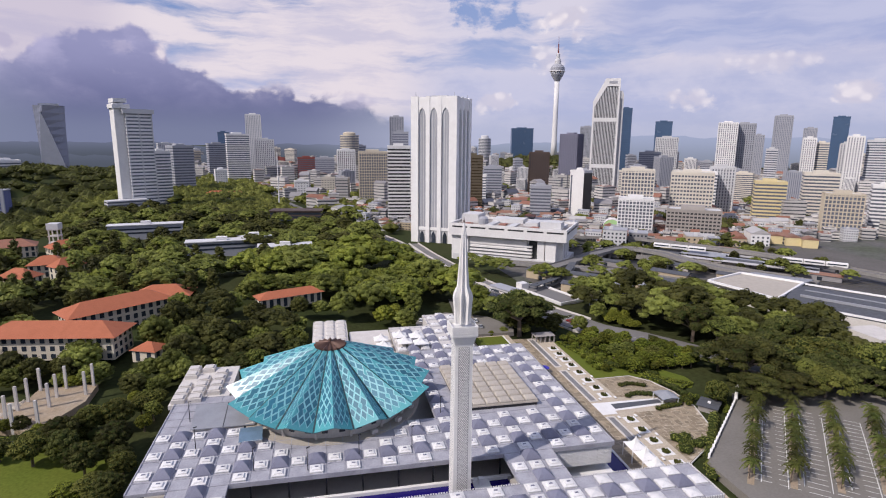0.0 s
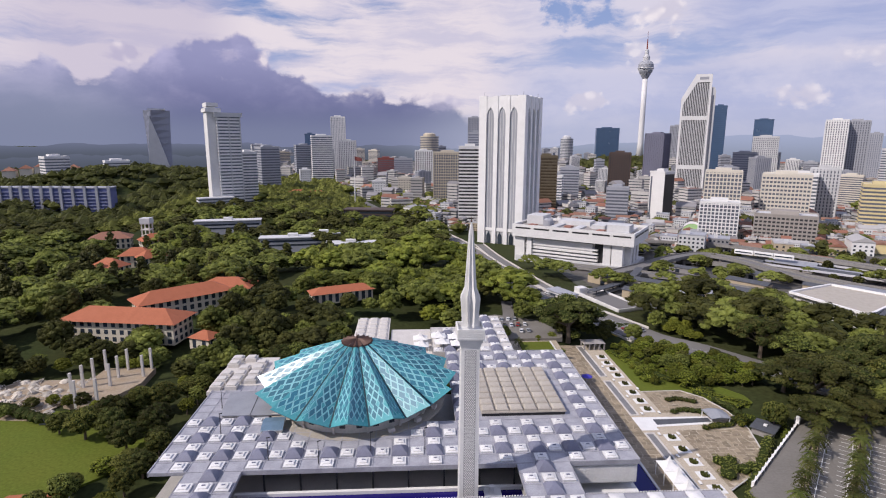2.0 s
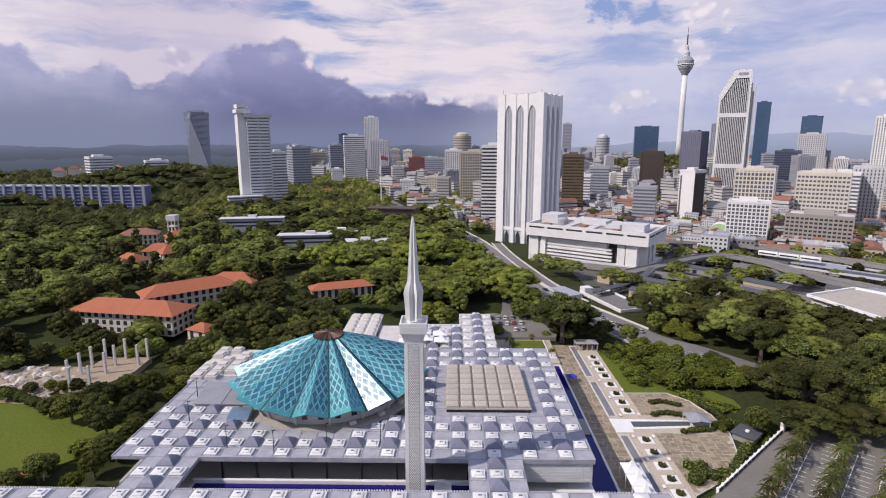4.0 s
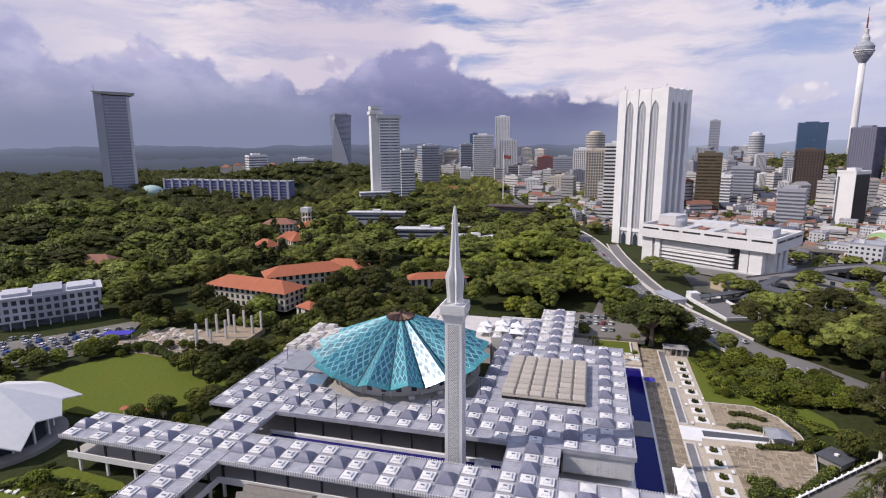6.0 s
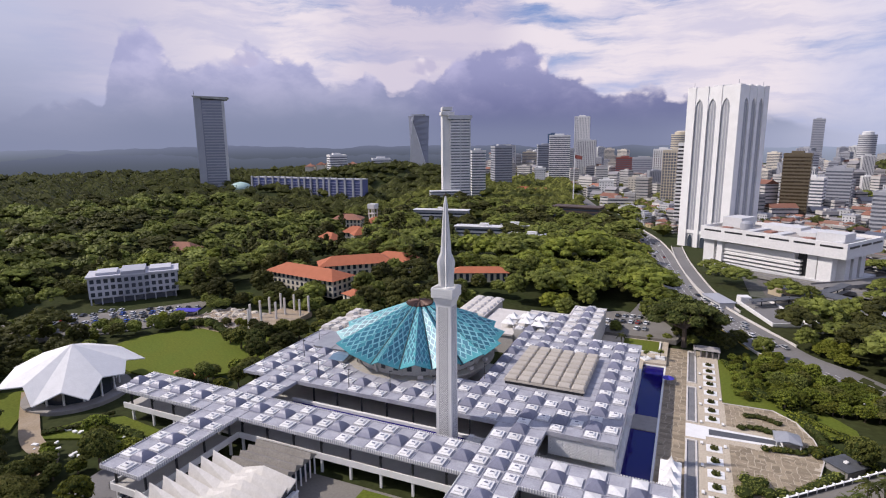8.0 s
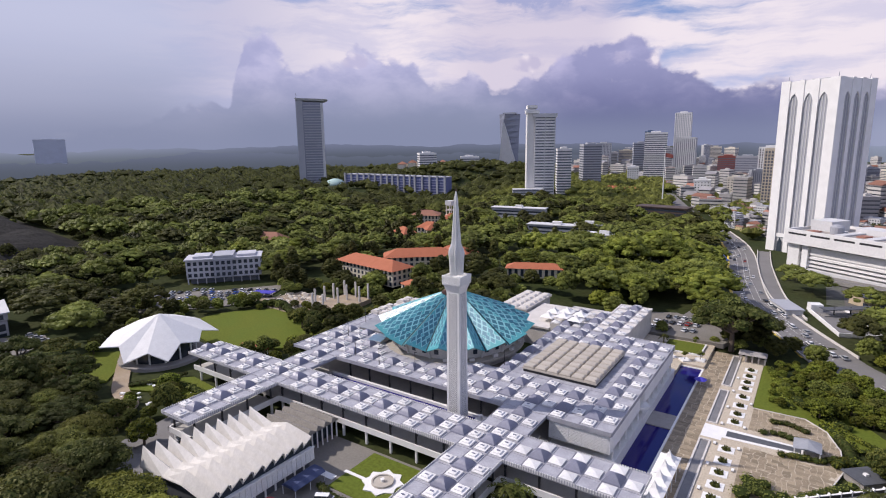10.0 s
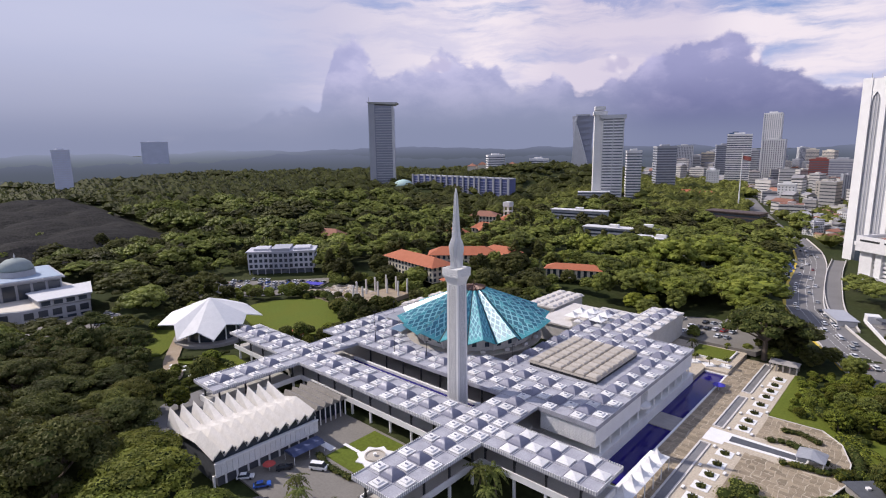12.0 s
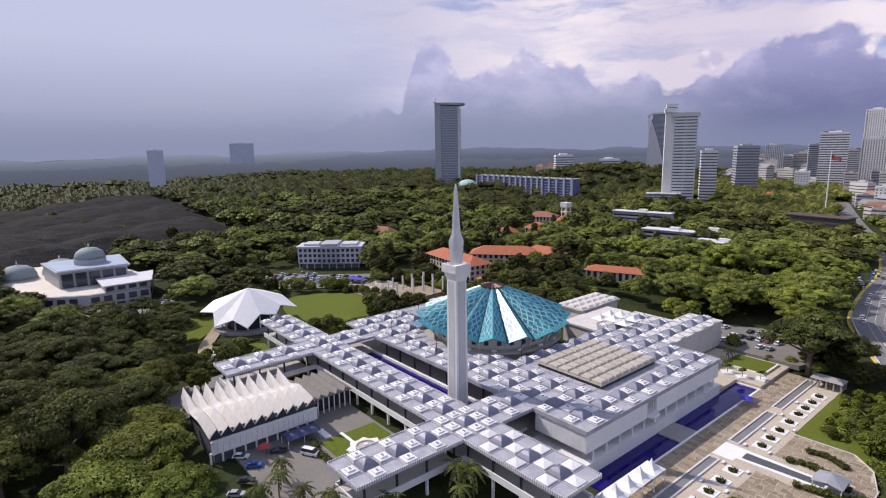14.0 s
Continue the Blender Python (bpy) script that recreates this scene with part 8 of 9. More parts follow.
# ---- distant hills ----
# self-glowing backdrop: distance haze is put into its colour, paler with height
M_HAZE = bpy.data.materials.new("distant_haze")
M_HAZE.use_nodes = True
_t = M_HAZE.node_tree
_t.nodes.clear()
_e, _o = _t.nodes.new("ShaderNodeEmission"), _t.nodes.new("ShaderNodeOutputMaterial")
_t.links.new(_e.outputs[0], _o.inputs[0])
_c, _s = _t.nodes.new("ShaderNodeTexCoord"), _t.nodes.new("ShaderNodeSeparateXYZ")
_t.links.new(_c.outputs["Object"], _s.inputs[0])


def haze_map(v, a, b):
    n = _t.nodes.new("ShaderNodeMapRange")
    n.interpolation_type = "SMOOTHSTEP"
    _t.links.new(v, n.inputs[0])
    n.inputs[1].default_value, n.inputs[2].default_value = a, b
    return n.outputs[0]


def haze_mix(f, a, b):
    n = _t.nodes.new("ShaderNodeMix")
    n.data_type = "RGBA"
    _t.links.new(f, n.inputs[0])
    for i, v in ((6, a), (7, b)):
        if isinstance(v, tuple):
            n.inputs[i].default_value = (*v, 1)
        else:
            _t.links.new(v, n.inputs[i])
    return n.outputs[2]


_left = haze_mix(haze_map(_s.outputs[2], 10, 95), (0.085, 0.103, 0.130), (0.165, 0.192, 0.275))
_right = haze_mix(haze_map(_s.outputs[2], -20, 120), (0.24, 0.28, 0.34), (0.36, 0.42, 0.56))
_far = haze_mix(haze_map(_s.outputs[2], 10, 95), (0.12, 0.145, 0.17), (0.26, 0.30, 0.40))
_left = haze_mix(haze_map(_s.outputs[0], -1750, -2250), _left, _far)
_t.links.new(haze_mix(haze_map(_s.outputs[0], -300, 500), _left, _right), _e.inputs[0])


def ridge(radius, a0, a1, n, height):
    """Uneven wooded skyline on a wide arc."""
    top = []
    for k in range(n + 1):
        deg = a0 + (a1 - a0) * k / n
        a = radians(deg)
        h = height(deg) + 3.5 * noise.noise(Vector((a * 90, 7.3, radius))) + 2.2 * noise.noise(Vector((a * 260, 1.3, radius)))
        top.append((radius * math.sin(a), radius * math.cos(a), h))
    back = [(x * 1.03, y * 1.03, h * 0.9) for x, y, h in top]
    v = top + [(x, y, -60) for x, y, h in top] + back
    return MB().add(v, [(k, k + 1, n + 2 + k, n + 1 + k) for k in range(n)] + [(k, 2 * n + 2 + k, 2 * n + 3 + k, k + 1) for k in range(n)])


def hills_far(d):
    a = radians(d)
    return 58 + 20 * noise.noise(Vector((a * 6, 0.3, 1.0))) + 9 * noise.noise(Vector((a * 19, 2.3, 1.0))) + 24 * math.exp(-((d + 46) / 8) ** 2) + 46 * smooth01(8, 36, d)


def hills_near(d):
    a = radians(d)
    return 40 + 10 * noise.noise(Vector((a * 9, 5.3, 1.0))) + 6 * noise.noise(Vector((a * 31, 2.9, 1.0))) + 16 * math.exp(-((d + 58) / 10) ** 2) + 8 * math.exp(-((d + 30) / 6) ** 2)


# both ridges glow in the painted haze colours
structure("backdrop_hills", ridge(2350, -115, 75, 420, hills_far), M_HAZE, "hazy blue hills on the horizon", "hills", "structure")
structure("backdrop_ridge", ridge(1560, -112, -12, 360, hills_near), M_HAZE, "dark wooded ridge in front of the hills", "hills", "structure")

# ---- dense town roofs, too many to count ----
def town_paint(name, c, rough=0.8):
    return material(name, c, rough, tint=tuple(v * 0.7 for v in c), scale=0.05, fine=0.6, var=0.08, island_var=0.28)


M_TWALL, M_TROOF = town_paint("town_wall", (0.52, 0.50, 0.47)), town_paint("town_roof_grey", (0.26, 0.25, 0.25))
M_TRUST, M_TWIN = town_paint("town_roof_rust", (0.26, 0.12, 0.08)), town_paint("town_window", (0.06, 0.065, 0.08), 0.3)
rw = random.Random(77)
town_mb = [MB(), MB(), MB(), MB()]


def town_block(x, y, w, d, h, rz, pitched):
    z = ground_z(x, y) - 0.7
    c, s_ = math.cos(radians(rz)), math.sin(radians(rz))

    def at(px, py, pz):
        return (x + px * c - py * s_, y + px * s_ + py * c, z + pz)

    def slab(mb, hw, hd, za, zb):
        v = [at(a * hw, b * hd, q) for q in (za, zb) for a, b in ((-1, -1), (1, -1), (1, 1), (-1, 1))]
        mb.add(v, [(4, 5, 6, 7), (0, 1, 5, 4), (1, 2, 6, 5), (2, 3, 7, 6), (3, 0, 4, 7)])
    slab(town_mb[0], w / 2, d / 2, 0, h)
    k = 1.2
    while k + 1.6 < h:
        slab(town_mb[3], w / 2 + 0.08, d / 2 + 0.08, k, k + 1.3)
        k += 3.4 if h < 16 else 4.2
    roof = town_mb[2] if rw.random() < 0.42 else town_mb[1]
    if pitched:
        a, b = w / 2 + 0.7, d / 2 + 0.7
        roof.add([at(-a, -b, h), at(a, -b, h), at(a, b, h), at(-a, b, h), at(-a, 0, h + d * 0.26), at(a, 0, h + d * 0.26)], [(0, 1, 5, 4), (2, 3, 4, 5), (1, 2, 5), (3, 0, 4)])
    else:
        slab(town_mb[0], w / 2 + 0.3, d / 2 + 0.3, h, h + 0.8)
        slab(roof, w / 2 - 0.3, d / 2 - 0.3, h, h + 0.9)
        slab(town_mb[0], w / 6, d / 6, h, h + 3.0)


spots_t = {}


def try_block(x, y, w, d, h, rz, pitched, clear):
    if blocked(x, y) or road_off(x, y) < 20 or (x < 100 and y < 470):
        return
    if any(math.hypot(x - a, y - b) < 12 for a, b in town_spots):
        return
    key = (int(x // clear), int(y // clear))
    if any((key[0] + i, key[1] + j) in spots_t and math.hypot(x - spots_t[(key[0] + i, key[1] + j)][0], y - spots_t[(key[0] + i, key[1] + j)][1]) < clear for i in (-1, 0, 1) for j in (-1, 0, 1)):
        return
    spots_t[key] = (x, y)
    town_block(x, y, w, d, h, rz, pitched)


for _ in range(8000):
    x, y = rw.uniform(20, 640), rw.uniform(330, 700)
    if x < 20 - (y - 470) * 0.30 or x > 0.95 * y + 200:
        continue
    try_block(x, y, rw.uniform(6, 13), rw.uniform(6, 9), rw.uniform(5, 11), rw.choice((-30, -34, 60, 56)) + rw.uniform(-4, 4), rw.random() < 0.6, 10.5)
for _ in range(5200):
    a, dist = radians(rw.uniform(-17, 55)), rw.uniform(720, 1900)
    x, y = -20 + dist * math.sin(a), -110 + dist * math.cos(a)
    if a < radians(-5) and dist < 1000 or x < 20 - (y - 470) * 0.30 - 40 and y < 1000:
        continue
    h = rw.uniform(8, 20) if rw.random() < 0.85 else rw.uniform(24, 42)
    try_block(x, y, rw.uniform(14, 30), rw.uniform(11, 20), h, rw.uniform(-60, 30), rw.random() < 0.3, 24)
for nm, label, mb, mt in (("town_wall_field", "pale walls of countless low town buildings", town_mb[0], M_TWALL), ("town_roof_field", "grey roofs of countless low town buildings", town_mb[1], M_TROOF),
                          ("town_tile_field", "rust-red roofs of countless low town buildings", town_mb[2], M_TRUST), ("town_window_field", "dark window bands of countless low town buildings", town_mb[3], M_TWIN)):
    tagged(new(nm, mb.mesh(nm, mt)), label, "town", "", "stuff")

# ---- trees ----
def leaf_cards(rng, centre, radii, n, size, up=0.25, tri=False):
    """Small leaf sprays on the outer side of an ellipsoid clump."""
    d = rng.normal(size=(n, 3))
    d /= np.linalg.norm(d, axis=1)[:, None]
    d[:, 2] = np.where(d[:, 2] < -up, -d[:, 2], d[:, 2])
    p = centre + d * radii * rng.uniform(0.80, 1.12, (n, 1))
    nrm = d / radii * np.mean(radii) + rng.normal(size=(n, 3)) * 0.22
    nrm /= np.linalg.norm(nrm, axis=1)[:, None]
    t = np.cross(nrm, rng.normal(size=(n, 3)))
    t /= np.linalg.norm(t, axis=1)[:, None]
    b = np.cross(nrm, t)
    s = size * rng.uniform(0.6, 1.3, (n, 1))
    bend = nrm * s * 0.25
    if tri:
        return np.stack([p + t * s - bend, p + b * s * 0.8 + bend, p - t * s * 0.8 - b * s * 0.6 - bend], 1).reshape(-1, 3)
    return np.stack([p + t * s - bend, p + b * s * 0.75, p - t * s - bend, p - b * s * 0.75], 1).reshape(-1, 3)


ICO = [(0, 0, 1), (0.894, 0, 0.447), (0.276, 0.851, 0.447), (-0.724, 0.526, 0.447), (-0.724, -0.526, 0.447), (0.276, -0.851, 0.447),
       (0.724, 0.526, -0.447), (-0.276, 0.851, -0.447), (-0.894, 0, -0.447), (-0.276, -0.851, -0.447), (0.724, -0.526, -0.447), (0, 0, -1)]
OCT = [(1, 0, 0), (0, 1, 0), (-1, 0, 0), (0, -1, 0), (0, 0, 1), (0, 0, -1)]
OCT_F = [(0, 1, 4), (1, 2, 4), (2, 3, 4), (3, 0, 4), (1, 0, 5), (2, 1, 5), (3, 2, 5), (0, 3, 5)]
ICO_F = [(0, 1, 2), (0, 2, 3), (0, 3, 4), (0, 4, 5), (0, 5, 1), (1, 6, 2), (2, 7, 3), (3, 8, 4), (4, 9, 5), (5, 10, 1),
         (6, 7, 2), (7, 8, 3), (8, 9, 4), (9, 10, 5), (10, 6, 1), (11, 7, 6), (11, 8, 7), (11, 9, 8), (11, 10, 9), (11, 6, 10)]


def raw_mesh(name, verts, faces, mats, idx=None):
    me = bpy.data.meshes.new(name)
    me.from_pydata(np.asarray(verts).tolist(), [], faces)
    for m in mats:
        me.materials.append(m)
    if idx is not None:
        me.polygons.foreach_set("material_index", idx)
    me.update()
    return me


def clump_layout(kind, rng, R, H):
    out = []
    if kind == "umbrella":
        n = 46
        for k in range(n):
            a, q = k * 2.399 + rng.uniform(-0.35, 0.35), R * math.sqrt((k + 0.5) / n) * rng.uniform(0.80, 1.04)
            z = H * (0.92 - 0.36 * (q / R) ** 2) + rng.uniform(-0.9, 0.7)
            r = R * rng.uniform(0.17, 0.29)
            out.append((q * math.cos(a), q * math.sin(a), z, r, r, r * rng.uniform(0.42, 0.62)))
    elif kind == "tall":
        n = 28
        for k in range(n):
            t = (k + 0.5) / n
            q = R * (0.25 + 0.75 * math.sin(math.pi * min(1, 0.25 + t * 0.8))) * rng.uniform(0.35, 0.85)
            a = k * 2.399
            r = R * rng.uniform(0.24, 0.42)
            out.append((q * math.cos(a), q * math.sin(a), H * (0.26 + 0.68 * t), r, r, r * 0.8))
    else:
        n = 34
        for k in range(n):
            a, u = k * 2.399, 1 - 1.55 * (k + 0.5) / n
            q = math.sqrt(max(0, 1 - u * u)) * R * rng.uniform(0.6, 0.9)
            r = R * rng.uniform(0.20, 0.36)
            out.append((q * math.cos(a), q * math.sin(a), H * 0.58 + u * H * 0.34, r, r, r * 0.75))
    return out


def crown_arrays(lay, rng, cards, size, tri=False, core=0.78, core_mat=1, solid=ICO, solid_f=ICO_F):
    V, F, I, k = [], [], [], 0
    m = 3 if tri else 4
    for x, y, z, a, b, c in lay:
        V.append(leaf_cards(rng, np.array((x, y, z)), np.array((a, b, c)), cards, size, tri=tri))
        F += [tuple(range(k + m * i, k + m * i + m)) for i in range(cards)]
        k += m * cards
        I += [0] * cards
        # solid core in each clump; core_mat 1 carries the painted crown shade
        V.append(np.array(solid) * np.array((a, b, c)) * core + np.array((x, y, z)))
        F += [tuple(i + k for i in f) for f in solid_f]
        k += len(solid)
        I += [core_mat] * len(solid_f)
    return np.concatenate(V), F, I


def trunk_mb(lay, R, H):
    t = MB()
    r0 = 0.045 * R + 0.14
    fork = H * 0.38
    t.beam((0, 0, -0.8), (0.15, 0.1, fork), (r0 * 1.5, r0), 7)
    for i, (x, y, z, a, b, c) in enumerate(lay):
        if i % 4 == 0:
            t.beam((0.15, 0.1, fork - 0.3), (x * 0.55, y * 0.55, fork + (z - fork) * 0.6), (r0 * 0.6, r0 * 0.3), 5)
            t.beam((x * 0.55, y * 0.55, fork + (z - fork) * 0.6), (x, y, z), (r0 * 0.3, r0 * 0.1), 4)
    return t


KINDS = {  # shape, radius, height, leaves, leaf size, label, group
    "rain": ("umbrella", 10.5, 14.5, M_LEAF, 0.60, "broad spreading rain tree with an umbrella crown", "rain trees"),
    "raind": ("umbrella", 11.0, 15.5, M_LEAFD, 0.62, "broad dark green spreading rain tree", "dark rain trees"),
    "rainb": ("umbrella", 10.5, 15.0, M_LEAFY, 0.60, "broad bright green spreading rain tree", "bright rain trees"),
    "round": ("round", 5.6, 11.5, M_LEAF, 0.48, "round leafy green garden tree", "round trees"),
    "roundd": ("round", 6.0, 12.5, M_LEAFD, 0.50, "dense dark green leafy tree", "dark trees"),
    "bright": ("round", 4.4, 8.5, M_LEAFB, 0.40, "light yellow-green leafy tree", "light green trees"),
    "tall": ("tall", 4.6, 16.5, M_LEAFD, 0.46, "tall narrow dark green tree", "tall trees"),
}
TREES, LOW, HIGH = {}, {}, {}
for kk, (shape, R, Ht_, leaf, ls, label, grp) in KINDS.items():
    TREES[kk], LOW[kk] = [], []
    for q in range(3):
        rng = np.random.default_rng(100 + 7 * q + len(LOW) * 31)
        lay = clump_layout(shape, rng, R, Ht_)
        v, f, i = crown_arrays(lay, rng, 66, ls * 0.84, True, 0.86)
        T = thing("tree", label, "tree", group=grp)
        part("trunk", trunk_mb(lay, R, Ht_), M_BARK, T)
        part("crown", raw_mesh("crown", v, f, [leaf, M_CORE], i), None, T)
        TREES[kk].append(T)
        if q == 0 and shape == "umbrella":
            v2, f2, i2 = crown_arrays(lay, rng, 210, ls * 0.62, True)
            T2 = thing("tree", label, "tree", group=grp)
            part("trunk", trunk_mb(lay, R, Ht_), M_BARK, T2)
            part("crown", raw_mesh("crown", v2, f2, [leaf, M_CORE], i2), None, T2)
            HIGH[kk] = T2
        LOW[kk].append((crown_arrays(lay, rng, 24, ls * 1.10, True, 0.86, 0), crown_arrays(lay, rng, 8, ls * 1.5, True, 1.0, 0, OCT, OCT_F)))

KEEP_OUT = [  # x0, y0, x1, y1
    (-108, -24, -70, -6), (-84, -56, 60, 9), (-84, 3, 47, 82), (-56, -72, 16, -18), (44, -32, 72, 118), (-40, 80, 56, 136),
    (71, 3, 96, 66), (74, -45, 170, 27),
]
ROUNDS = [(-128, 115, 18), (-146, 122, 12), (-110, 107, 15), (-127, 153, 18), (-142, 140, 13), (-110, 169, 16), (-120, 135, 14), (-50, 162, 15), (-62, 156, 9), (-101, 108, 8), (-228, 81, 26), (-212, 42, 30), (-190, 62, 22), (-232, 26, 22),
          (81, 411, 44), (-540, 488, 34), (-520, 470, 24), (118, 303, 46), (86, 324, 26), (150, 282, 26), (-120, 68, 22), (-148, 68, 18), (-238, 602, 36), (-112, 330, 18), (-74, 322, 12), (-190, 425, 22), (24, 150, 15), (100, 39, 9), (104, 50, 12), (-262, 350, 15), (-224, 345, 12), (-208, 280, 10),
          (-133, -14, 29), (-128, 32, 33), (-108, 34, 22), (-146, 30, 22), (-270, -66, 40), (-243, -55, 18), (-315, -80, 32), (-148, -36, 8), (-112, -36, 10), (-94, -34, 10), (-90, 165, 8), (-90, 198, 16), (90, 167, 18), (75, 192, 9), (-233, 352, 4),
          (232, 150, 40), (262, 110, 40), (214, 76, 12), (-110, -46, 5), (-150, 110, 15), (-172, 110, 13), (-128, 148, 12), (-112, 168, 12), (-50, 150, 17), (-38, 154, 13), (-62, 152, 12), (-112, 304, 18), (-84, 300, 16), (-190, 402, 20), (-262, 328, 14), (-226, 322, 12), (-208, 262, 12), (-62, 512, 30), (-200, 240, 15), (-206, 258, 14), (-188, 246, 12), (-262, 312, 16), (-206, -60, 16), (-214, -80, 16), (-200, -42, 12), (-187, -50, 13)]


def road_gap(x, y):
    best = 1e9
    for k in range(len(ROAD) - 1):
        a, b, p = Vector(ROAD[k]), Vector(ROAD[k + 1]), Vector((x, y))
        t = max(0, min(1, (p - a).dot(b - a) / (b - a).length_squared))
        best = min(best, (p - a.lerp(b, t)).length)
    return best


def allowed(x, y, r):
    for x0, y0, x1, y1 in KEEP_OUT:
        if x0 - r * 0.7 < x < x1 + r * 0.7 and y0 - r * 0.7 < y < y1 + r * 0.7:
            return False
    for hx, hy, hr2 in ROUNDS:
        if math.hypot(x - hx, y - hy) < hr2 + r * 0.6:
            return False
    if -596 < x < -340 and -146 < y < 66 and tr.random() < 0.86:
        return False
    if x > 100 and y > 178 - 0.25 * (x - 100) and y < 330:
        return False
    return road_gap(x, y) > (8.8 + r * 0.2 if x > 66 else 9.5 + r * 0.5)


tr = random.Random(21)
plan = []


def plant(kind, x, y, s=1.0, force=False, tight=0.58):
    r = KINDS[kind][1] * s
    if not force:
        if not allowed(x, y, r):
            return
        for _, px, py, _, pr in plan:
            if (px - x) ** 2 + (py - y) ** 2 < (tight * (pr + r)) ** 2:
                return
    plan.append((kind, x, y, s, r))


def wood(n, x0, y0, x1, y1, kinds, s0=0.8, s1=1.25, tight=0.58):
    for _ in range(n):
        plant(tr.choice(kinds), tr.uniform(x0, x1), tr.uniform(y0, y1), tr.uniform(s0, s1), tight=tight)


for kind, x, y, s in (("rainb", -24, -86, 1.25), ("rainb", -38, -80, 1.0), ("rainb", -12, -94, 1.1), ("raind", -40, -98, 1.2), ("raind", -56, -78, 0.9), ("raind", -58, -84, 1.1), ("raind", -60, -106, 1.2), ("raind", -94, -86, 1.1), ("raind", -84, -108, 1.1), ("rainb", -3, -81, 0.8),
                      ("raind", -125, -100, 1.1), ("raind", -100, -66, 0.75), ("rain", -79, -68, 0.72), ("raind", -150, -88, 1.0), ("rain", -38, -112, 1.1), ("round", -128, -58, 0.9),
                      ("round", -123, 104, 1.3), ("round", -100, 120, 1.2), ("roundd", -86, 122, 1.2), ("roundd", -163, 122, 1.1), ("bright", -140, 99, 0.9), ("roundd", -149, 104, 1.05), ("round", -114, 96, 0.8), ("roundd", -160, 108, 1.1), ("round", -104, 124, 1.0), ("roundd", -96, 132, 1.1), ("round", -98, 150, 1.0),
                      ("roundd", -64, 142, 0.9), ("round", -54, 144, 0.7), ("roundd", -44, 145, 0.75), ("round", -34, 148, 0.8), ("bright", -4, 140, 1.2), ("bright", 2, 146, 1.0), ("round", 12, 152, 0.9), ("roundd", 30, 178, 1.0), ("rain", 54, 150, 0.8), ("round", 60, 132, 0.9), ("roundd", 66, 126, 0.9), ("round", 52, 168, 0.9),
                      ("rain", 80, 247, 1.0), ("rain", 86, 236, 0.9), ("raind", 42, 190, 1.1), ("rain", 107, 210, 0.85), ("rain", 148, 192, 0.8), ("rain", 74, 274, 0.8), ("round", 6, 132, 1.0), ("round", 12, 190, 1.2), ("round", -87, 12, 0.6), ("roundd", -86, 20, 0.65), ("round", -86, 30, 0.65), ("bright", -88, 5, 0.6), ("round", -101, 14, 0.55), ("roundd", -104, 40, 0.7), ("bright", -72, -56, 0.9), ("round", -80, -66, 0.9), ("raind", 59, 121, 1.35), ("raind", 66, 131, 1.0), ("rainb", 40, 176, 1.55), ("rainb", 3, 241, 1.7), ("rainb", 15, 268, 1.6), ("rainb", -8, 296, 1.6), ("rain", -45, 229, 1.6), ("rainb", -16, 222, 1.4), ("rain", 30, 214, 1.3), ("round", -112, 40, 0.8), ("roundd", -108, 48, 0.85), ("round", -103, 56, 0.8), ("roundd", -92, 40, 0.75), ("roundd", -96, 32, 0.75), ("bright", -97, 22, 0.7), ("round", -90, 22, 0.75), ("round", -122, 44, 0.6), ("roundd", -136, 96, 0.8), ("roundd", -126, 98, 0.8), ("round", -116, 92, 0.7), ("round", -84, -42, 0.8), ("bright", -92, -36, 0.9), ("bright", -101, -31, 0.8), ("bright", -80, -36, 0.8), ("raind", 116, 36, 0.8), ("raind", 130, 36, 0.85), ("rain", 144, 34, 0.8), ("raind", 158, 32, 0.85), ("raind", 172, 30, 0.9), ("round", 104, 40, 0.7), ("bright", -9, 166, 1.9), ("roundd", -74, 112, 1.4), ("roundd", -86, 100, 1.2), ("raind", -54, 122, 0.95),
                      ("round", -124, 112, 1.3), ("tall", -98, 172, 1.0), ("tall", -90, 186, 0.9), ("roundd", -92, 45, 0.7), ("roundd", -88, 34, 0.6), ("bright", -94, 22, 0.55), ("round", -96, 58, 0.9)):
    plant(kind, x, y, s, force=True)
wood(500, 88, 70, 118, 132, ["bright", "bright", "round", "bright"], 0.45, 0.8, 0.55)
for kind, x, y, s_ in (("roundd", 58, 127, 0.75), ("roundd", 64, 130, 0.85), ("round", 70, 126, 0.7), ("roundd", 75, 121, 0.75), ("round", 62, 122, 0.5), ("roundd", 80, 128, 0.7), ("round", 52, 124, 0.4), ("bright", 45, 121.5, 0.35), ("round", 30, 125, 0.5), ("round", -158, 112, 0.6), ("roundd", -149, 108, 0.7), ("round", -139, 105, 0.65), ("roundd", -131, 103, 0.55), ("round", -122, 104, 0.6)):
    plant(kind, x, y, s_, force=True)
wood(150, 76, 74, 92, 116, ["bright", "bright", "bright"], 0.2, 0.42, 0.75)
wood(1100, 98, 44, 212, 182, ["raind", "rain", "raind", "rain"], 0.85, 1.25, 0.50)
wood(90, 112, 44, 200, 66, ["raind", "round", "roundd"], 0.7, 1.0)
wood(700, -80, 138, 46, 300, ["rain", "rainb", "rainb", "rainb", "round"], 0.85, 1.25)
wood(260, -100, 92, -36, 150, ["roundd", "round", "raind"], 0.6, 1.1)
wood(900, -290, 88, -60, 340, ["rain", "rainb", "rain", "round", "roundd", "rain", "tall"], 0.7, 1.2)
wood(400, -260, 330, 14, 560, ["rain", "raind", "roundd", "rain"], 0.8, 1.2)
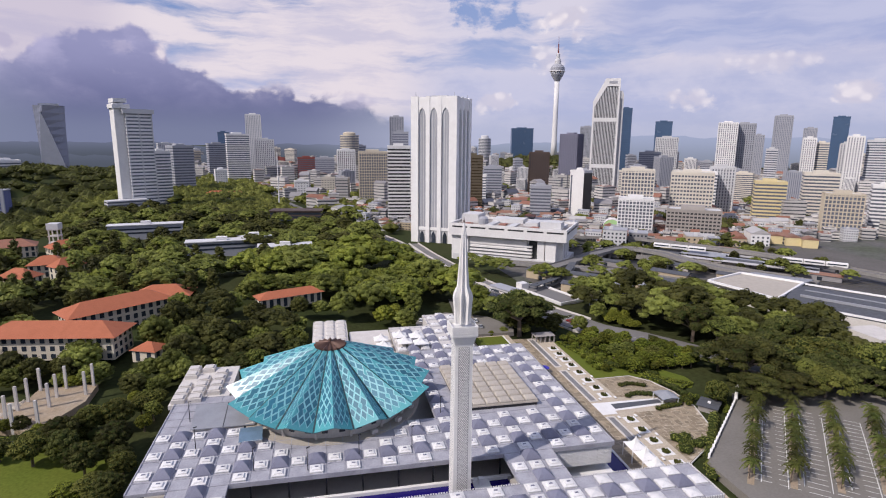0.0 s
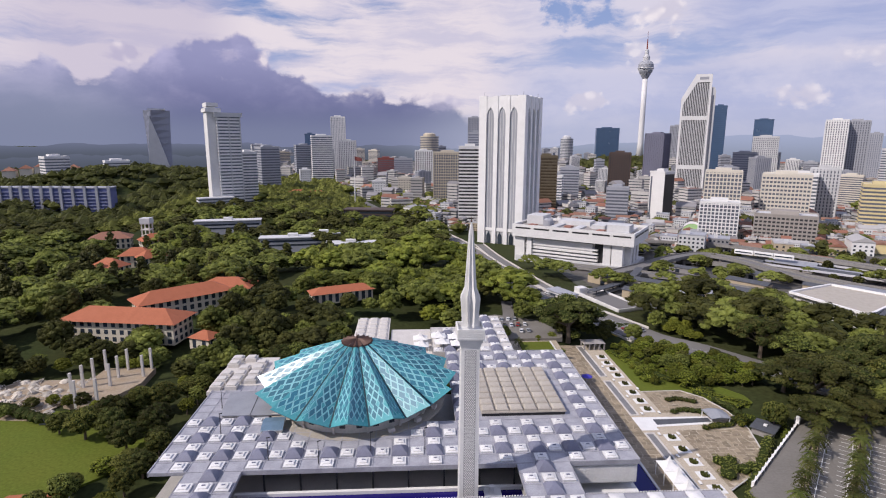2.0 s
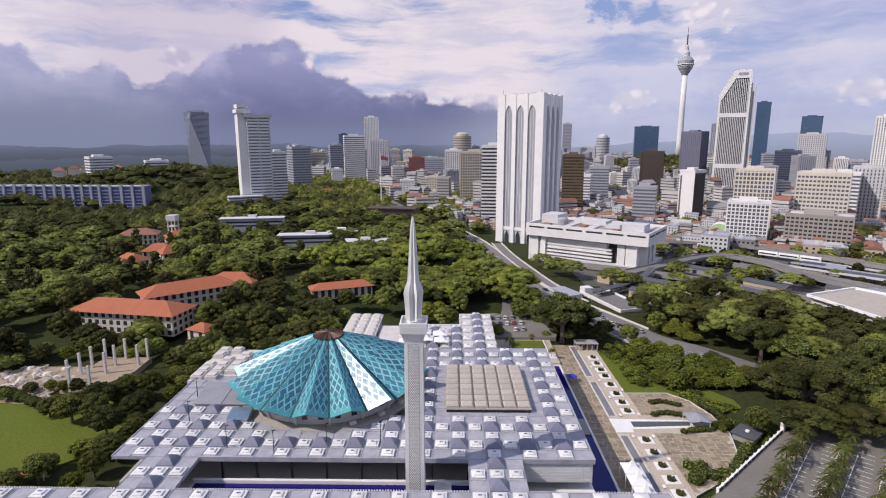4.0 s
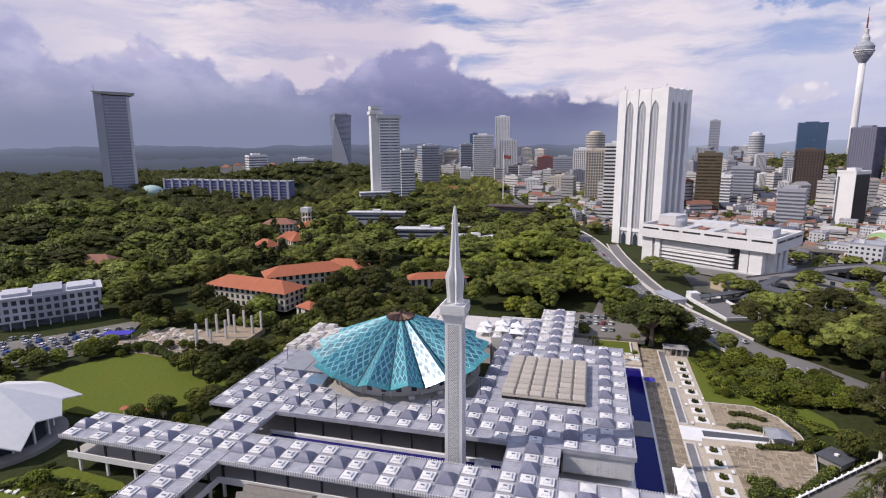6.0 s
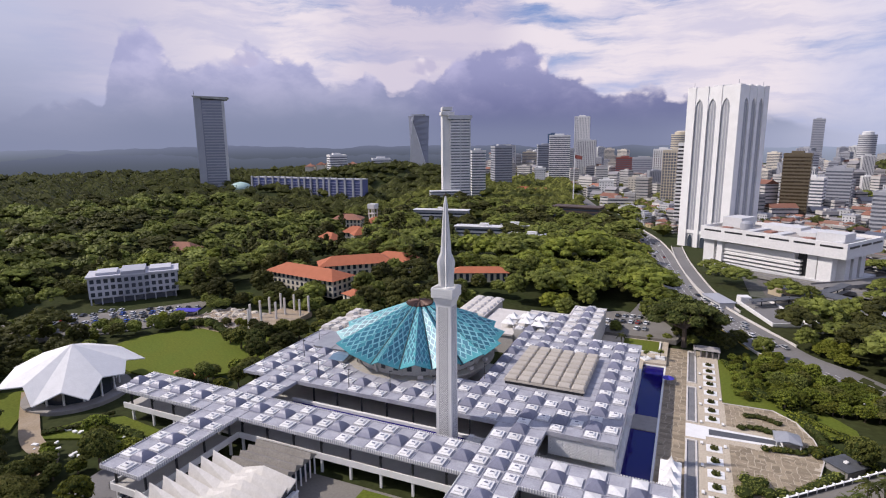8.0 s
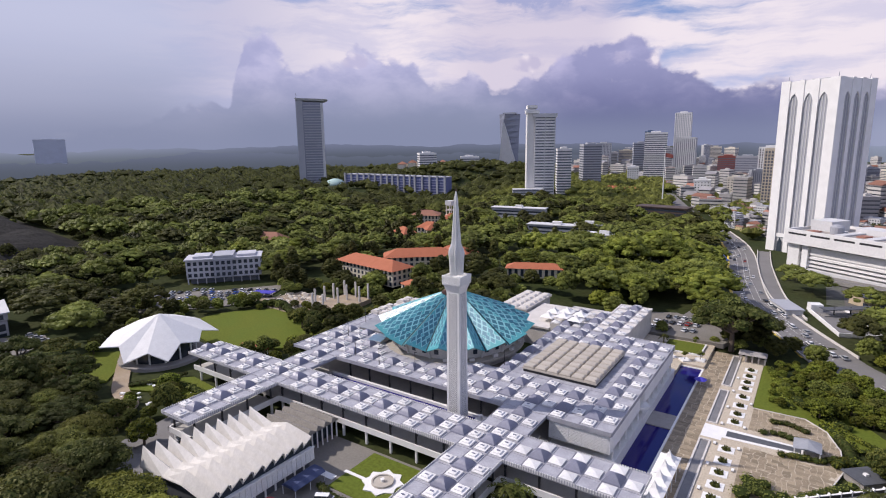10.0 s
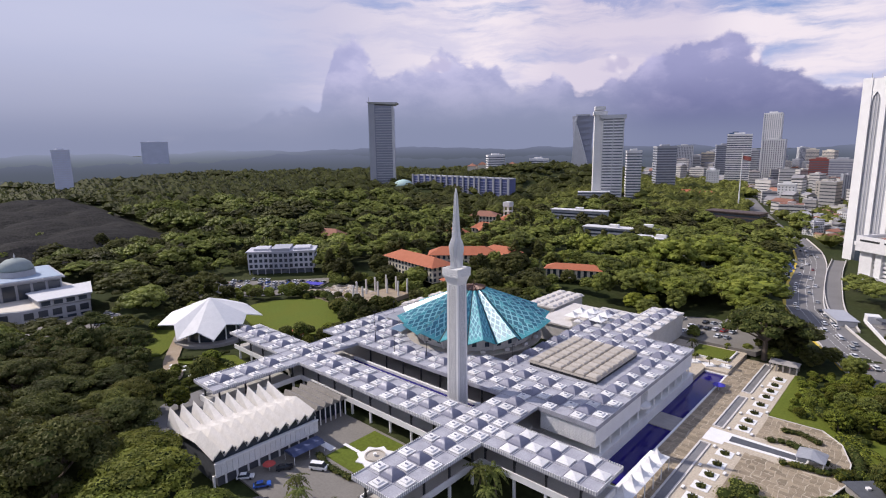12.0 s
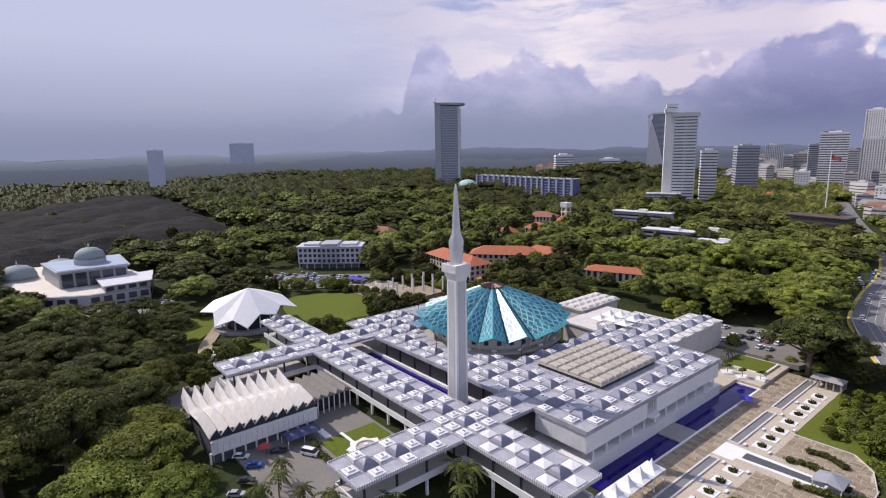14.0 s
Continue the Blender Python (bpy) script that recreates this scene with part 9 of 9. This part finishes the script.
wood(300, -180, 40, -82, 104, ["round", "roundd", "round", "bright"], 0.45, 0.85)
wood(200, -182, -30, -98, 66, ["round", "roundd", "bright"], 0.35, 0.65)
wood(900, -300, -170, -98, 30, ["raind", "rain", "roundd", "raind"], 0.65, 1.2, 0.60)
wood(300, -280, 0, -150, 90, ["round", "roundd", "rain"], 0.5, 0.9)
wood(400, -150, -140, -40, -74, ["raind", "raind", "rain"], 0.8, 1.25, 0.60)
wood(500, -480, 60, -240, 360, ["rain", "rain", "raind", "round"], 0.9, 1.3)
wood(500, -200, -140, -100, -46, ["raind", "raind", "rain"], 0.7, 1.15, 0.58)
wood(260, -590, -140, -340, 146, ["round", "roundd"], 0.5, 0.9)
wood(300, -345, -140, -270, 90, ["raind", "roundd", "rain"], 0.7, 1.1, 0.46)
wood(60, -104, -58, -84, -26, ["bright", "round"], 0.35, 0.6)
wood(70, 100, 210, 260, 330, ["round", "rain"], 0.5, 0.8)
for _ in range(240):
    x, y = tr.uniform(112, 340), tr.uniform(176, 330)
    if line_gap(x, y) > 8 and not any(math.hypot(x - a, y - b) < 14 for a, b in shed_spots) and not (198 < x < 312 and 55 < y < 196) and math.hypot(x - 118, y - 303) > 58 and road_off(x, y) > 14:
        plant(tr.choice(("rain", "round", "roundd")), x, y, tr.uniform(0.45, 0.75), force=True)
for _ in range(170):
    x, y = tr.uniform(100, 760), tr.uniform(335, 900)
    if not blocked(x, y) and not any(math.hypot(x - a, y - b) < 15 for a, b in town_spots) and x < 0.95 * y + 150:
        plant(tr.choice(("rain", "round", "roundd")), x, y, tr.uniform(0.6, 1.1), force=True)
# tree belt behind the lawn and before the car park
for pts in ([(-236, 16), (-200, 14), (-172, 36), (-160, 48), (-136, 62), (-108, 56), (-94, 48)], [(-232, 22), (-204, 20), (-180, 42)]):
    for (xa, ya), (xb, yb) in zip(pts, pts[1:]):
        n = max(1, int(math.hypot(xb - xa, yb - ya) / 5.0))
        for k in range(n):
            t = k / n
            plant(tr.choice(("bright", "round", "roundd", "round")), xa + (xb - xa) * t + tr.uniform(-2, 2), ya + (yb - ya) * t + tr.uniform(-2, 2), tr.uniform(0.4, 0.62), force=True)
plan.sort(key=lambda p: math.hypot(p[1] - 40, p[2] + 90))
first_use = set()
rest = {}
NEAR = 250
for idx, (kind, x, y, s, r) in enumerate(plan):
    q = tr.randrange(3)
    z = ground_z(x, y) - 0.6
    turn, sz = tr.uniform(0, 360), s * tr.uniform(0.82, 1.25)
    if idx < NEAR:
        src = HIGH[kind] if kind in HIGH and idx < 75 else TREES[kind][q]
        if src not in first_use:
            first_use.add(src)
            o = src
            o.matrix_basis = pose(x, y, z, 0, 0, turn)
        else:
            o = copy_thing(src, pose(x, y, z, 0, 0, turn))
        o.scale = (s, s, sz)
    else:
        leaf = KINDS[kind][3]
        V, F, I = rest.setdefault(leaf.name, ([], [], []))
        v, f, i = LOW[kind][q][0 if idx < 620 else 1]
        c_, s_ = math.cos(radians(turn)), math.sin(radians(turn))
        k = sum(len(a) for a in V[-1:]) and V[-1].shape[0]
        w = np.stack([(v[:, 0] * c_ - v[:, 1] * s_) * s + x, (v[:, 0] * s_ + v[:, 1] * c_) * s + y, v[:, 2] * sz + z], 1)
        V.append(w)
        F.append(f)
        I.append(i)
for src in [t for l in TREES.values() for t in l] + list(HIGH.values()):
    if src not in first_use:
        for c in list(src.children):
            bpy.data.objects.remove(c)
        bpy.data.objects.remove(src)


def join_stuff(name, label, leaf, V, F, I):
    faces, k = [], 0
    for v, f in zip(V, F):
        faces += [tuple(i + k for i in q) for q in f]
        k += len(v)
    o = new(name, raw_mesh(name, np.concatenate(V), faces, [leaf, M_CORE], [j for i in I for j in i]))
    return tagged(o, label, "woodland", "", "stuff")


for nm, (V, F, I) in rest.items():
    join_stuff("woodland", "dense spreading trees of the gardens and slopes", bpy.data.materials[nm], V, F, I)

# far woods, one mass of clumps
rng = np.random.default_rng(33)
V, F, I = [], [], []
ICOA = np.array(ICO)
for it in range(7900):
    a = rng.uniform(-1.80, 0.95)
    dist = 420 + 1020 * rng.uniform(0, 1) ** 1.2
    x, y = 20 + dist * math.sin(a), -80 + dist * math.cos(a)
    if it >= 6500:
        x, y = rng.uniform(-330, 60), rng.uniform(440, 1000)
        dist = math.hypot(x, y)
        if it >= 7400:
            a, q = rng.uniform(0, math.tau), 140 * math.sqrt(rng.uniform(0, 1))
            x, y = 520 + 1.2 * q * math.cos(a), 1250 + q * math.sin(a)
            dist = 1300
        if any(math.hypot(x - hx, y - hy) < 13 for hx, hy in town_spots) or any(math.hypot(x - hx, y - hy) < 34 for hx, hy, _ in TOWERS):
            continue
    elif x > -290 and y < 570 and x < 60:
        continue
    elif x > -490 and 150 < y < 365 and x < 60 or x > -345 and y < 160:
        continue
    elif math.hypot((x - 520) / 1.2, y - 1250) < 150:
        pass
    elif x > 60 and (rng.uniform() < 0.9 or y < 330 or dist < 500):
        continue
    elif -60 < x <= 60 and (y < 560 or rng.uniform() < 0.4):
        continue
    if any(math.hypot(x - hx, y - hy) < hr2 + 6 for hx, hy, hr2 in ROUNDS) or road_gap(x, y) < 16 or (-596 < x < -340 and -146 < y < 66):
        continue
    R = rng.uniform(6.0, 11.0) * (1 + max(0, dist - 500) / 1500)
    z = ground_z(x, y) + R * 0.5
    near = dist < 800
    n = 26 if near else 12
    for q in range(3 if near else 2):
        c = np.array((x + rng.uniform(-0.6, 0.6) * R, y + rng.uniform(-0.6, 0.6) * R, z + rng.uniform(-1, 2)))
        rad = np.array((R, R, R * 0.66)) * rng.uniform(0.55, 0.85)
        V.append(np.concatenate([leaf_cards(rng, c, rad, n, 1.25 if near else 2.1, tri=True), np.array(OCT) * rad * 0.98 + c]))
        F.append([(3 * i, 3 * i + 1, 3 * i + 2) for i in range(n)] + [tuple(i + 3 * n for i in f) for f in OCT_F])
        I.append([0] * (n + 8))
# these far woods take the dark leaves, cloud shade painted into the green
WEST = [k for k in range(len(V)) if V[k][:, 0].mean() < -300 or V[k][:, 0].mean() > 80]
west_set = set(WEST)
REST = [k for k in range(len(V)) if k not in west_set]
join_stuff("far_woodland", "dense tropical woodland spreading to the hills", M_LEAF, [V[k] for k in REST], [F[k] for k in REST], [I[k] for k in REST])
join_stuff("far_woodland", "dense dark woodland beyond the gardens, cloud shade in its leaf colour", M_LEAFD, [V[k] for k in WEST], [F[k] for k in WEST], [I[k] for k in WEST])


# ---- palms ----
def palm_meshes(seed, h, L):
    r = random.Random(seed)
    t = MB()
    pts = [(0.25 * math.sin(k * 0.5 + seed), 0.2 * math.cos(k * 0.4), h * k / 5) for k in range(6)]
    for a, b in zip(pts, pts[1:]):
        t.beam(a, b, (0.2, 0.17), 6)
    tx, ty, tz = pts[-1]
    c = MB()
    for k in range(16):
        a = k * 2.399
        rise = 0.75 - 1.1 * (k / 16) + r.uniform(-0.1, 0.1)
        d = Vector((math.cos(a), math.sin(a), 0))
        side = Vector((-d.y, d.x, 0))
        prevp = None
        for q in range(7):
            u = q / 6
            p = Vector((tx, ty, tz)) + d * (L * u) + Vector((0, 0, L * (rise * u - 0.85 * u * u)))
            w = 0.55 * L * 0.28 * math.sin(math.pi * min(1, 0.15 + 0.8 * u))
            if prevp is not None:
                p0, w0 = prevp
                for s in (-1, 1):
                    c.add([p0, p0 + side * s * w0 - Vector((0, 0, 0.25 * w0)), p + side * s * w * 0.8 - Vector((0, 0, 0.3 * w)), p0.lerp(p, 0.55)], [(0, 1, 2, 3)])
            prevp = (p, w)
    return t.mesh("trunk", M_BARK), c.mesh("fronds", M_PALM)


PALMS = []
for q in range(3):
    T = thing("palm", "feathery green palm with a slim grey trunk", "palm", group="palms")
    tm, cm = palm_meshes(q, 6.2, 3.4)
    part("trunk", tm, None, T)
    part("crown", cm, None, T)
    PALMS.append(T)
pu = set()


def put_palm(x, y, s, z=-0.1):
    q = tr.randrange(3)
    m = pose(x, y, z, 0, 0, tr.uniform(0, 360))
    if q not in pu:
        pu.add(q)
        PALMS[q].matrix_basis = m
        PALMS[q].scale = (s, s, s)
    else:
        copy_thing(PALMS[q], m).scale = (s, s, s)


for r, (x0, y0, x1, y1, n) in enumerate(((81, -4, 114, 33, 13), (91, -8, 123, 27, 13), (102, -12, 132, 21, 12), (113, -15, 143, 16, 12), (124, -18, 152, 10, 11))):
    for k in range(n):
        t = k / (n - 1)
        put_palm(x0 + (x1 - x0) * t + tr.uniform(-0.6, 0.6), y0 + (y1 - y0) * t + tr.uniform(-0.6, 0.6), tr.uniform(0.75, 1.0))
for x, y, s in ((20, -55.5, 1.2), (28.5, -45, 1.15), (30, -26, 1.35), (32.5, -24, 1.3), (34, -29, 1.0), (12, -58, 1.0), (34, 112, 0.8), (36, 102, 0.7), (-2, -57, 1.0), (3, -60, 1.0), (6, -66, 1.1)):
    put_palm(x, y, s, ground_z(x, y) + 0.0)


# ---- hedges and shrubs ----
def hedge(name, label, pts, w, h, leaf, n_per_m=9):
    rng2 = np.random.default_rng(len(pts) * 17 + int(abs(pts[0][0])))
    V, F, I = [], [], []
    for (xa, ya), (xb, yb) in zip(pts, pts[1:]):
        L = math.hypot(xb - xa, yb - ya)
        for k in range(max(1, int(L / (w * 0.7)))):
            t = (k + 0.5) / max(1, int(L / (w * 0.7)))
            c = np.array((xa + (xb - xa) * t, ya + (yb - ya) * t, 0))
            c[2] = ground_z(c[0], c[1]) + h * 0.45
            rad = np.array((w * 0.62, w * 0.62, h * 0.6)) * rng2.uniform(0.85, 1.15)
            m = int(n_per_m * w)
            V.append(np.concatenate([leaf_cards(rng2, c, rad, m, 0.3), ICOA * rad * 0.85 + c]))
            F.append([(4 * i, 4 * i + 1, 4 * i + 2, 4 * i + 3) for i in range(m)] + [tuple(i + 4 * m for i in f) for f in ICO_F])
            I.append([0] * m + [1] * 20)
    o = join_stuff(name, label, leaf, V, F, I)
    o["category"] = "hedge"


hedge("hedge", "clipped bright green hedge on the garden bank", [(90.5, 66.2), (96.5, 60.2), (99.5, 54.2), (104.5, 56.2)], 2.2, 1.2, M_LEAFB, 16)
hedge("hedge", "clipped green hedge beside the store", [(93.6, 40.5), (96.4, 46.4)], 2.8, 2.0, M_LEAFB, 18)
hedge("hedge", "clipped bright hedge behind the store", [(97.4, 46.6), (103.5, 42.2), (107.6, 39.0)], 2.2, 2.0, M_LEAFB, 18)
hedge("hedge", "clipped hedge between store and wall", [(102.0, 32.4), (106.2, 36.2)], 1.8, 1.8, M_LEAFB, 18)
hedge("hedge", "low green hedge along the promenade edge", [(73.5, 108.2), (76.5, 96.2), (79.5, 84.2), (82.5, 74.2)], 2.4, 1.0, M_LEAFB, 14)
hedge("shrub_bed", "loose shrubs on the garden terrace", [(74.5, 22.2), (78.5, 16.2), (84.5, 18.2)], 3.4, 2.4, M_LEAF, 12)
hedge("shrub_bed", "brown-green shrubs beside the white walk", [(80.5, 40.2), (84.5, 41.2), (88.5, 42.2)], 2.2, 1.4, M_LEAF, 12)
hedge("shrub_bed", "shrubs below the boundary wall", [(72.5, 0), (77, 8), (84, 16), (92, 26), (98, 33)], 3.0, 2.2, M_LEAF, 12)
hedge("shrub_bed", "mixed shrubs at the lower terrace corner", [(73.5, 13.2), (76.5, 19.2), (80.5, 23.2)], 4.2, 2.4, M_LEAF, 16)
hedge("shrub_bed", "low dark shrubs on the upper terrace", [(77.5, 60.2), (82.5, 61.2), (87.5, 58.2)], 2.4, 1.3, M_LEAFD, 14)
hedge("shrub_bed", "shrubs round the garden pavilion", [(83.5, 41.2), (90.5, 41.7), (94.5, 46.2)], 2.2, 1.5, M_LEAF, 14)
hedge("shrub_bed", "shrubs along the terrace rim", [(94.5, 60.2), (97.5, 52.2), (97.5, 44.2)], 2.6, 1.8, M_LEAFD, 12)
hedge("shrub_bed", "garden shrubs beside the covered way", [(-108, -30), (-96, -27), (-86, -28), (-80, -40)], 3.6, 2.2, M_LEAF, 12)
hedge("shrub_bed", "shrubs at the foot of the mausoleum", [(-116, -38), (-110, -30), (-108, -20)], 2.6, 1.5, M_LEAFD, 12)
hedge("shrub_bed", "dark shrubs behind the lawn", [(-168, 44), (-150, 60), (-130, 50), (-112, 58), (-96, 50)], 4.5, 3.6, M_LEAFD, 10)
for k in range(4):
    hedge("hedge", "dark clipped hedge row behind the hall", [(21.0 + k * 2.6, 112), (21.0 + k * 2.6, 123)], 1.5, 0.9, M_LEAFD, 14)
hedge("shrub_bed", "shrubs in the lawn court", [(-15, -42), (-8, -44), (0, -43.5), (8, -41)], 2.0, 1.2, M_LEAFD, 12)


hedge("shrub_bed", "scrubby brown-green bushes on the terrace", [(75, 51), (80, 53), (86, 51), (91, 47)], 2.6, 1.4, M_LEAFD, 14)
hedge("shrub_bed", "bright bushes on the sloping lawn", [(78, 98), (81, 88), (85, 78), (92, 72), (98, 66)], 3.4, 1.8, M_LEAFY, 14)
hedge("hedge", "clipped bright hedge above the store", [(88, 72), (95, 66), (101, 60), (106, 56)], 2.0, 1.2, M_LEAFB, 16)

# garden stones and grave slabs by the covered way
gs = random.Random(31)
stone = thing("garden_stone", "pale stone slab in the garden beds", "stone", group="garden stones")
part("slab", MB().prism([(-0.9, -0.5), (0.8, -0.6), (1.0, 0.4), (-0.7, 0.6)], 0, 0.5), M_MARBLE, stone)
spots = [(gs.uniform(-112, -88), gs.uniform(-44, -29)) for _ in range(22)]
stone.matrix_basis = pose(*spots[0], 0.05, 0, 0, 20)
for x, y in spots[1:]:
    o = copy_thing(stone, pose(x, y, 0.05, 0, 0, gs.uniform(0, 180)))
    k = gs.uniform(0.4, 0.9)
    o.scale = (k, k, k)

# ---- crazy paving ----
def paving(host, x0, y0, x1, y1, step, inside, single, z):
    """Irregular stones with open joints; those inside 'single' are parts of their own."""
    r = random.Random(int(x0 * 7 + y1))
    nx, ny = int((x1 - x0) / step), int((y1 - y0) / step)
    cx, cy = (x1 - x0) / nx, (y1 - y0) / ny
    P = [[(x0 + i * cx + (r.uniform(-0.33, 0.33) * cx if 0 < i < nx else 0), y0 + j * cy + (r.uniform(-0.33, 0.33) * cy if 0 < j < ny else 0)) for i in range(nx + 1)] for j in range(ny + 1)]
    rest_mb, count = MB(), 0
    for j in range(ny):
        i = 0
        while i < nx:
            w = 2 if i + 1 < nx and r.random() < 0.25 else 1
            q = [P[j][i], P[j][i + w], P[j + 1][i + w], P[j + 1][i]]
            mx, my = sum(p[0] for p in q) / 4, sum(p[1] for p in q) / 4
            i += w
            if not inside(mx, my):
                continue
            g = 0.09
            q = [(px + (mx - px) * g, py + (my - py) * g) for px, py in q]
            zt = z + r.uniform(0.03, 0.06)
            if single(mx, my) and count < 260:
                count += 1
                part("paving_stone", MB().prism([(px - mx, py - my) for px, py in q], 0, zt - z), M_SLAB, host, at=(mx, my, z))
            else:
                rest_mb.prism(q, z, zt)
    tagged(part("paving_stone_field", rest_mb, M_SLABS, host), kind="stuff")


paving(promenade, 52.5, -30, 60.0, 112, 1.65, lambda x, y: True, lambda x, y: 0 < y < 62, 0.002)
TERR = [(71.2, 5), (82, 12), (91, 22), (95, 36), (94.5, 48), (91.5, 58), (86, 64), (71.2, 64)]


def in_terrace(x, y):
    c = False
    for (xa, ya), (xb, yb) in zip(TERR, TERR[1:] + TERR[:1]):
        if (ya > y) != (yb > y) and x < (xb - xa) * (y - ya) / (yb - ya) + xa:
            c = not c
    return c and not (36.5 < y < 47.5 and x < 90)


paving(terrace, 71.6, 5, 95, 64, 1.45, in_terrace, lambda x, y: False, -0.018)

# square marble pots with small trees
pot = thing("tree_pot", "white square marble pot with a small leafy tree", "planter", group="marble pots")
part("pot", MB().square([(1.9, 0), (1.9, 0.4), (1.7, 0.4), (1.7, 0.3)]), M_MARBLE, pot)
part("trunk", MB().beam((0, 0, 0.3), (0.1, 0, 2.4), (0.12, 0.07), 6), M_BARK, pot)
rr = np.random.default_rng(9)
pv, pf, pi = crown_arrays([(0.1, 0, 3.0, 1.3, 1.3, 0.9), (0.7, 0.4, 2.6, 0.9, 0.9, 0.6), (-0.6, -0.3, 2.7, 0.9, 0.9, 0.6)], rr, 60, 0.28, True)
part("crown", raw_mesh("crown", pv, pf, [M_LEAF, M_CORE], pi), None, pot)
pot.matrix_basis = pose(50.4, 99.6, -1.198)
for x, y in ((45.2, 97.0), (39.8, 97.4)):
    copy_thing(pot, pose(x, y, -1.198, 0, 0, 40))
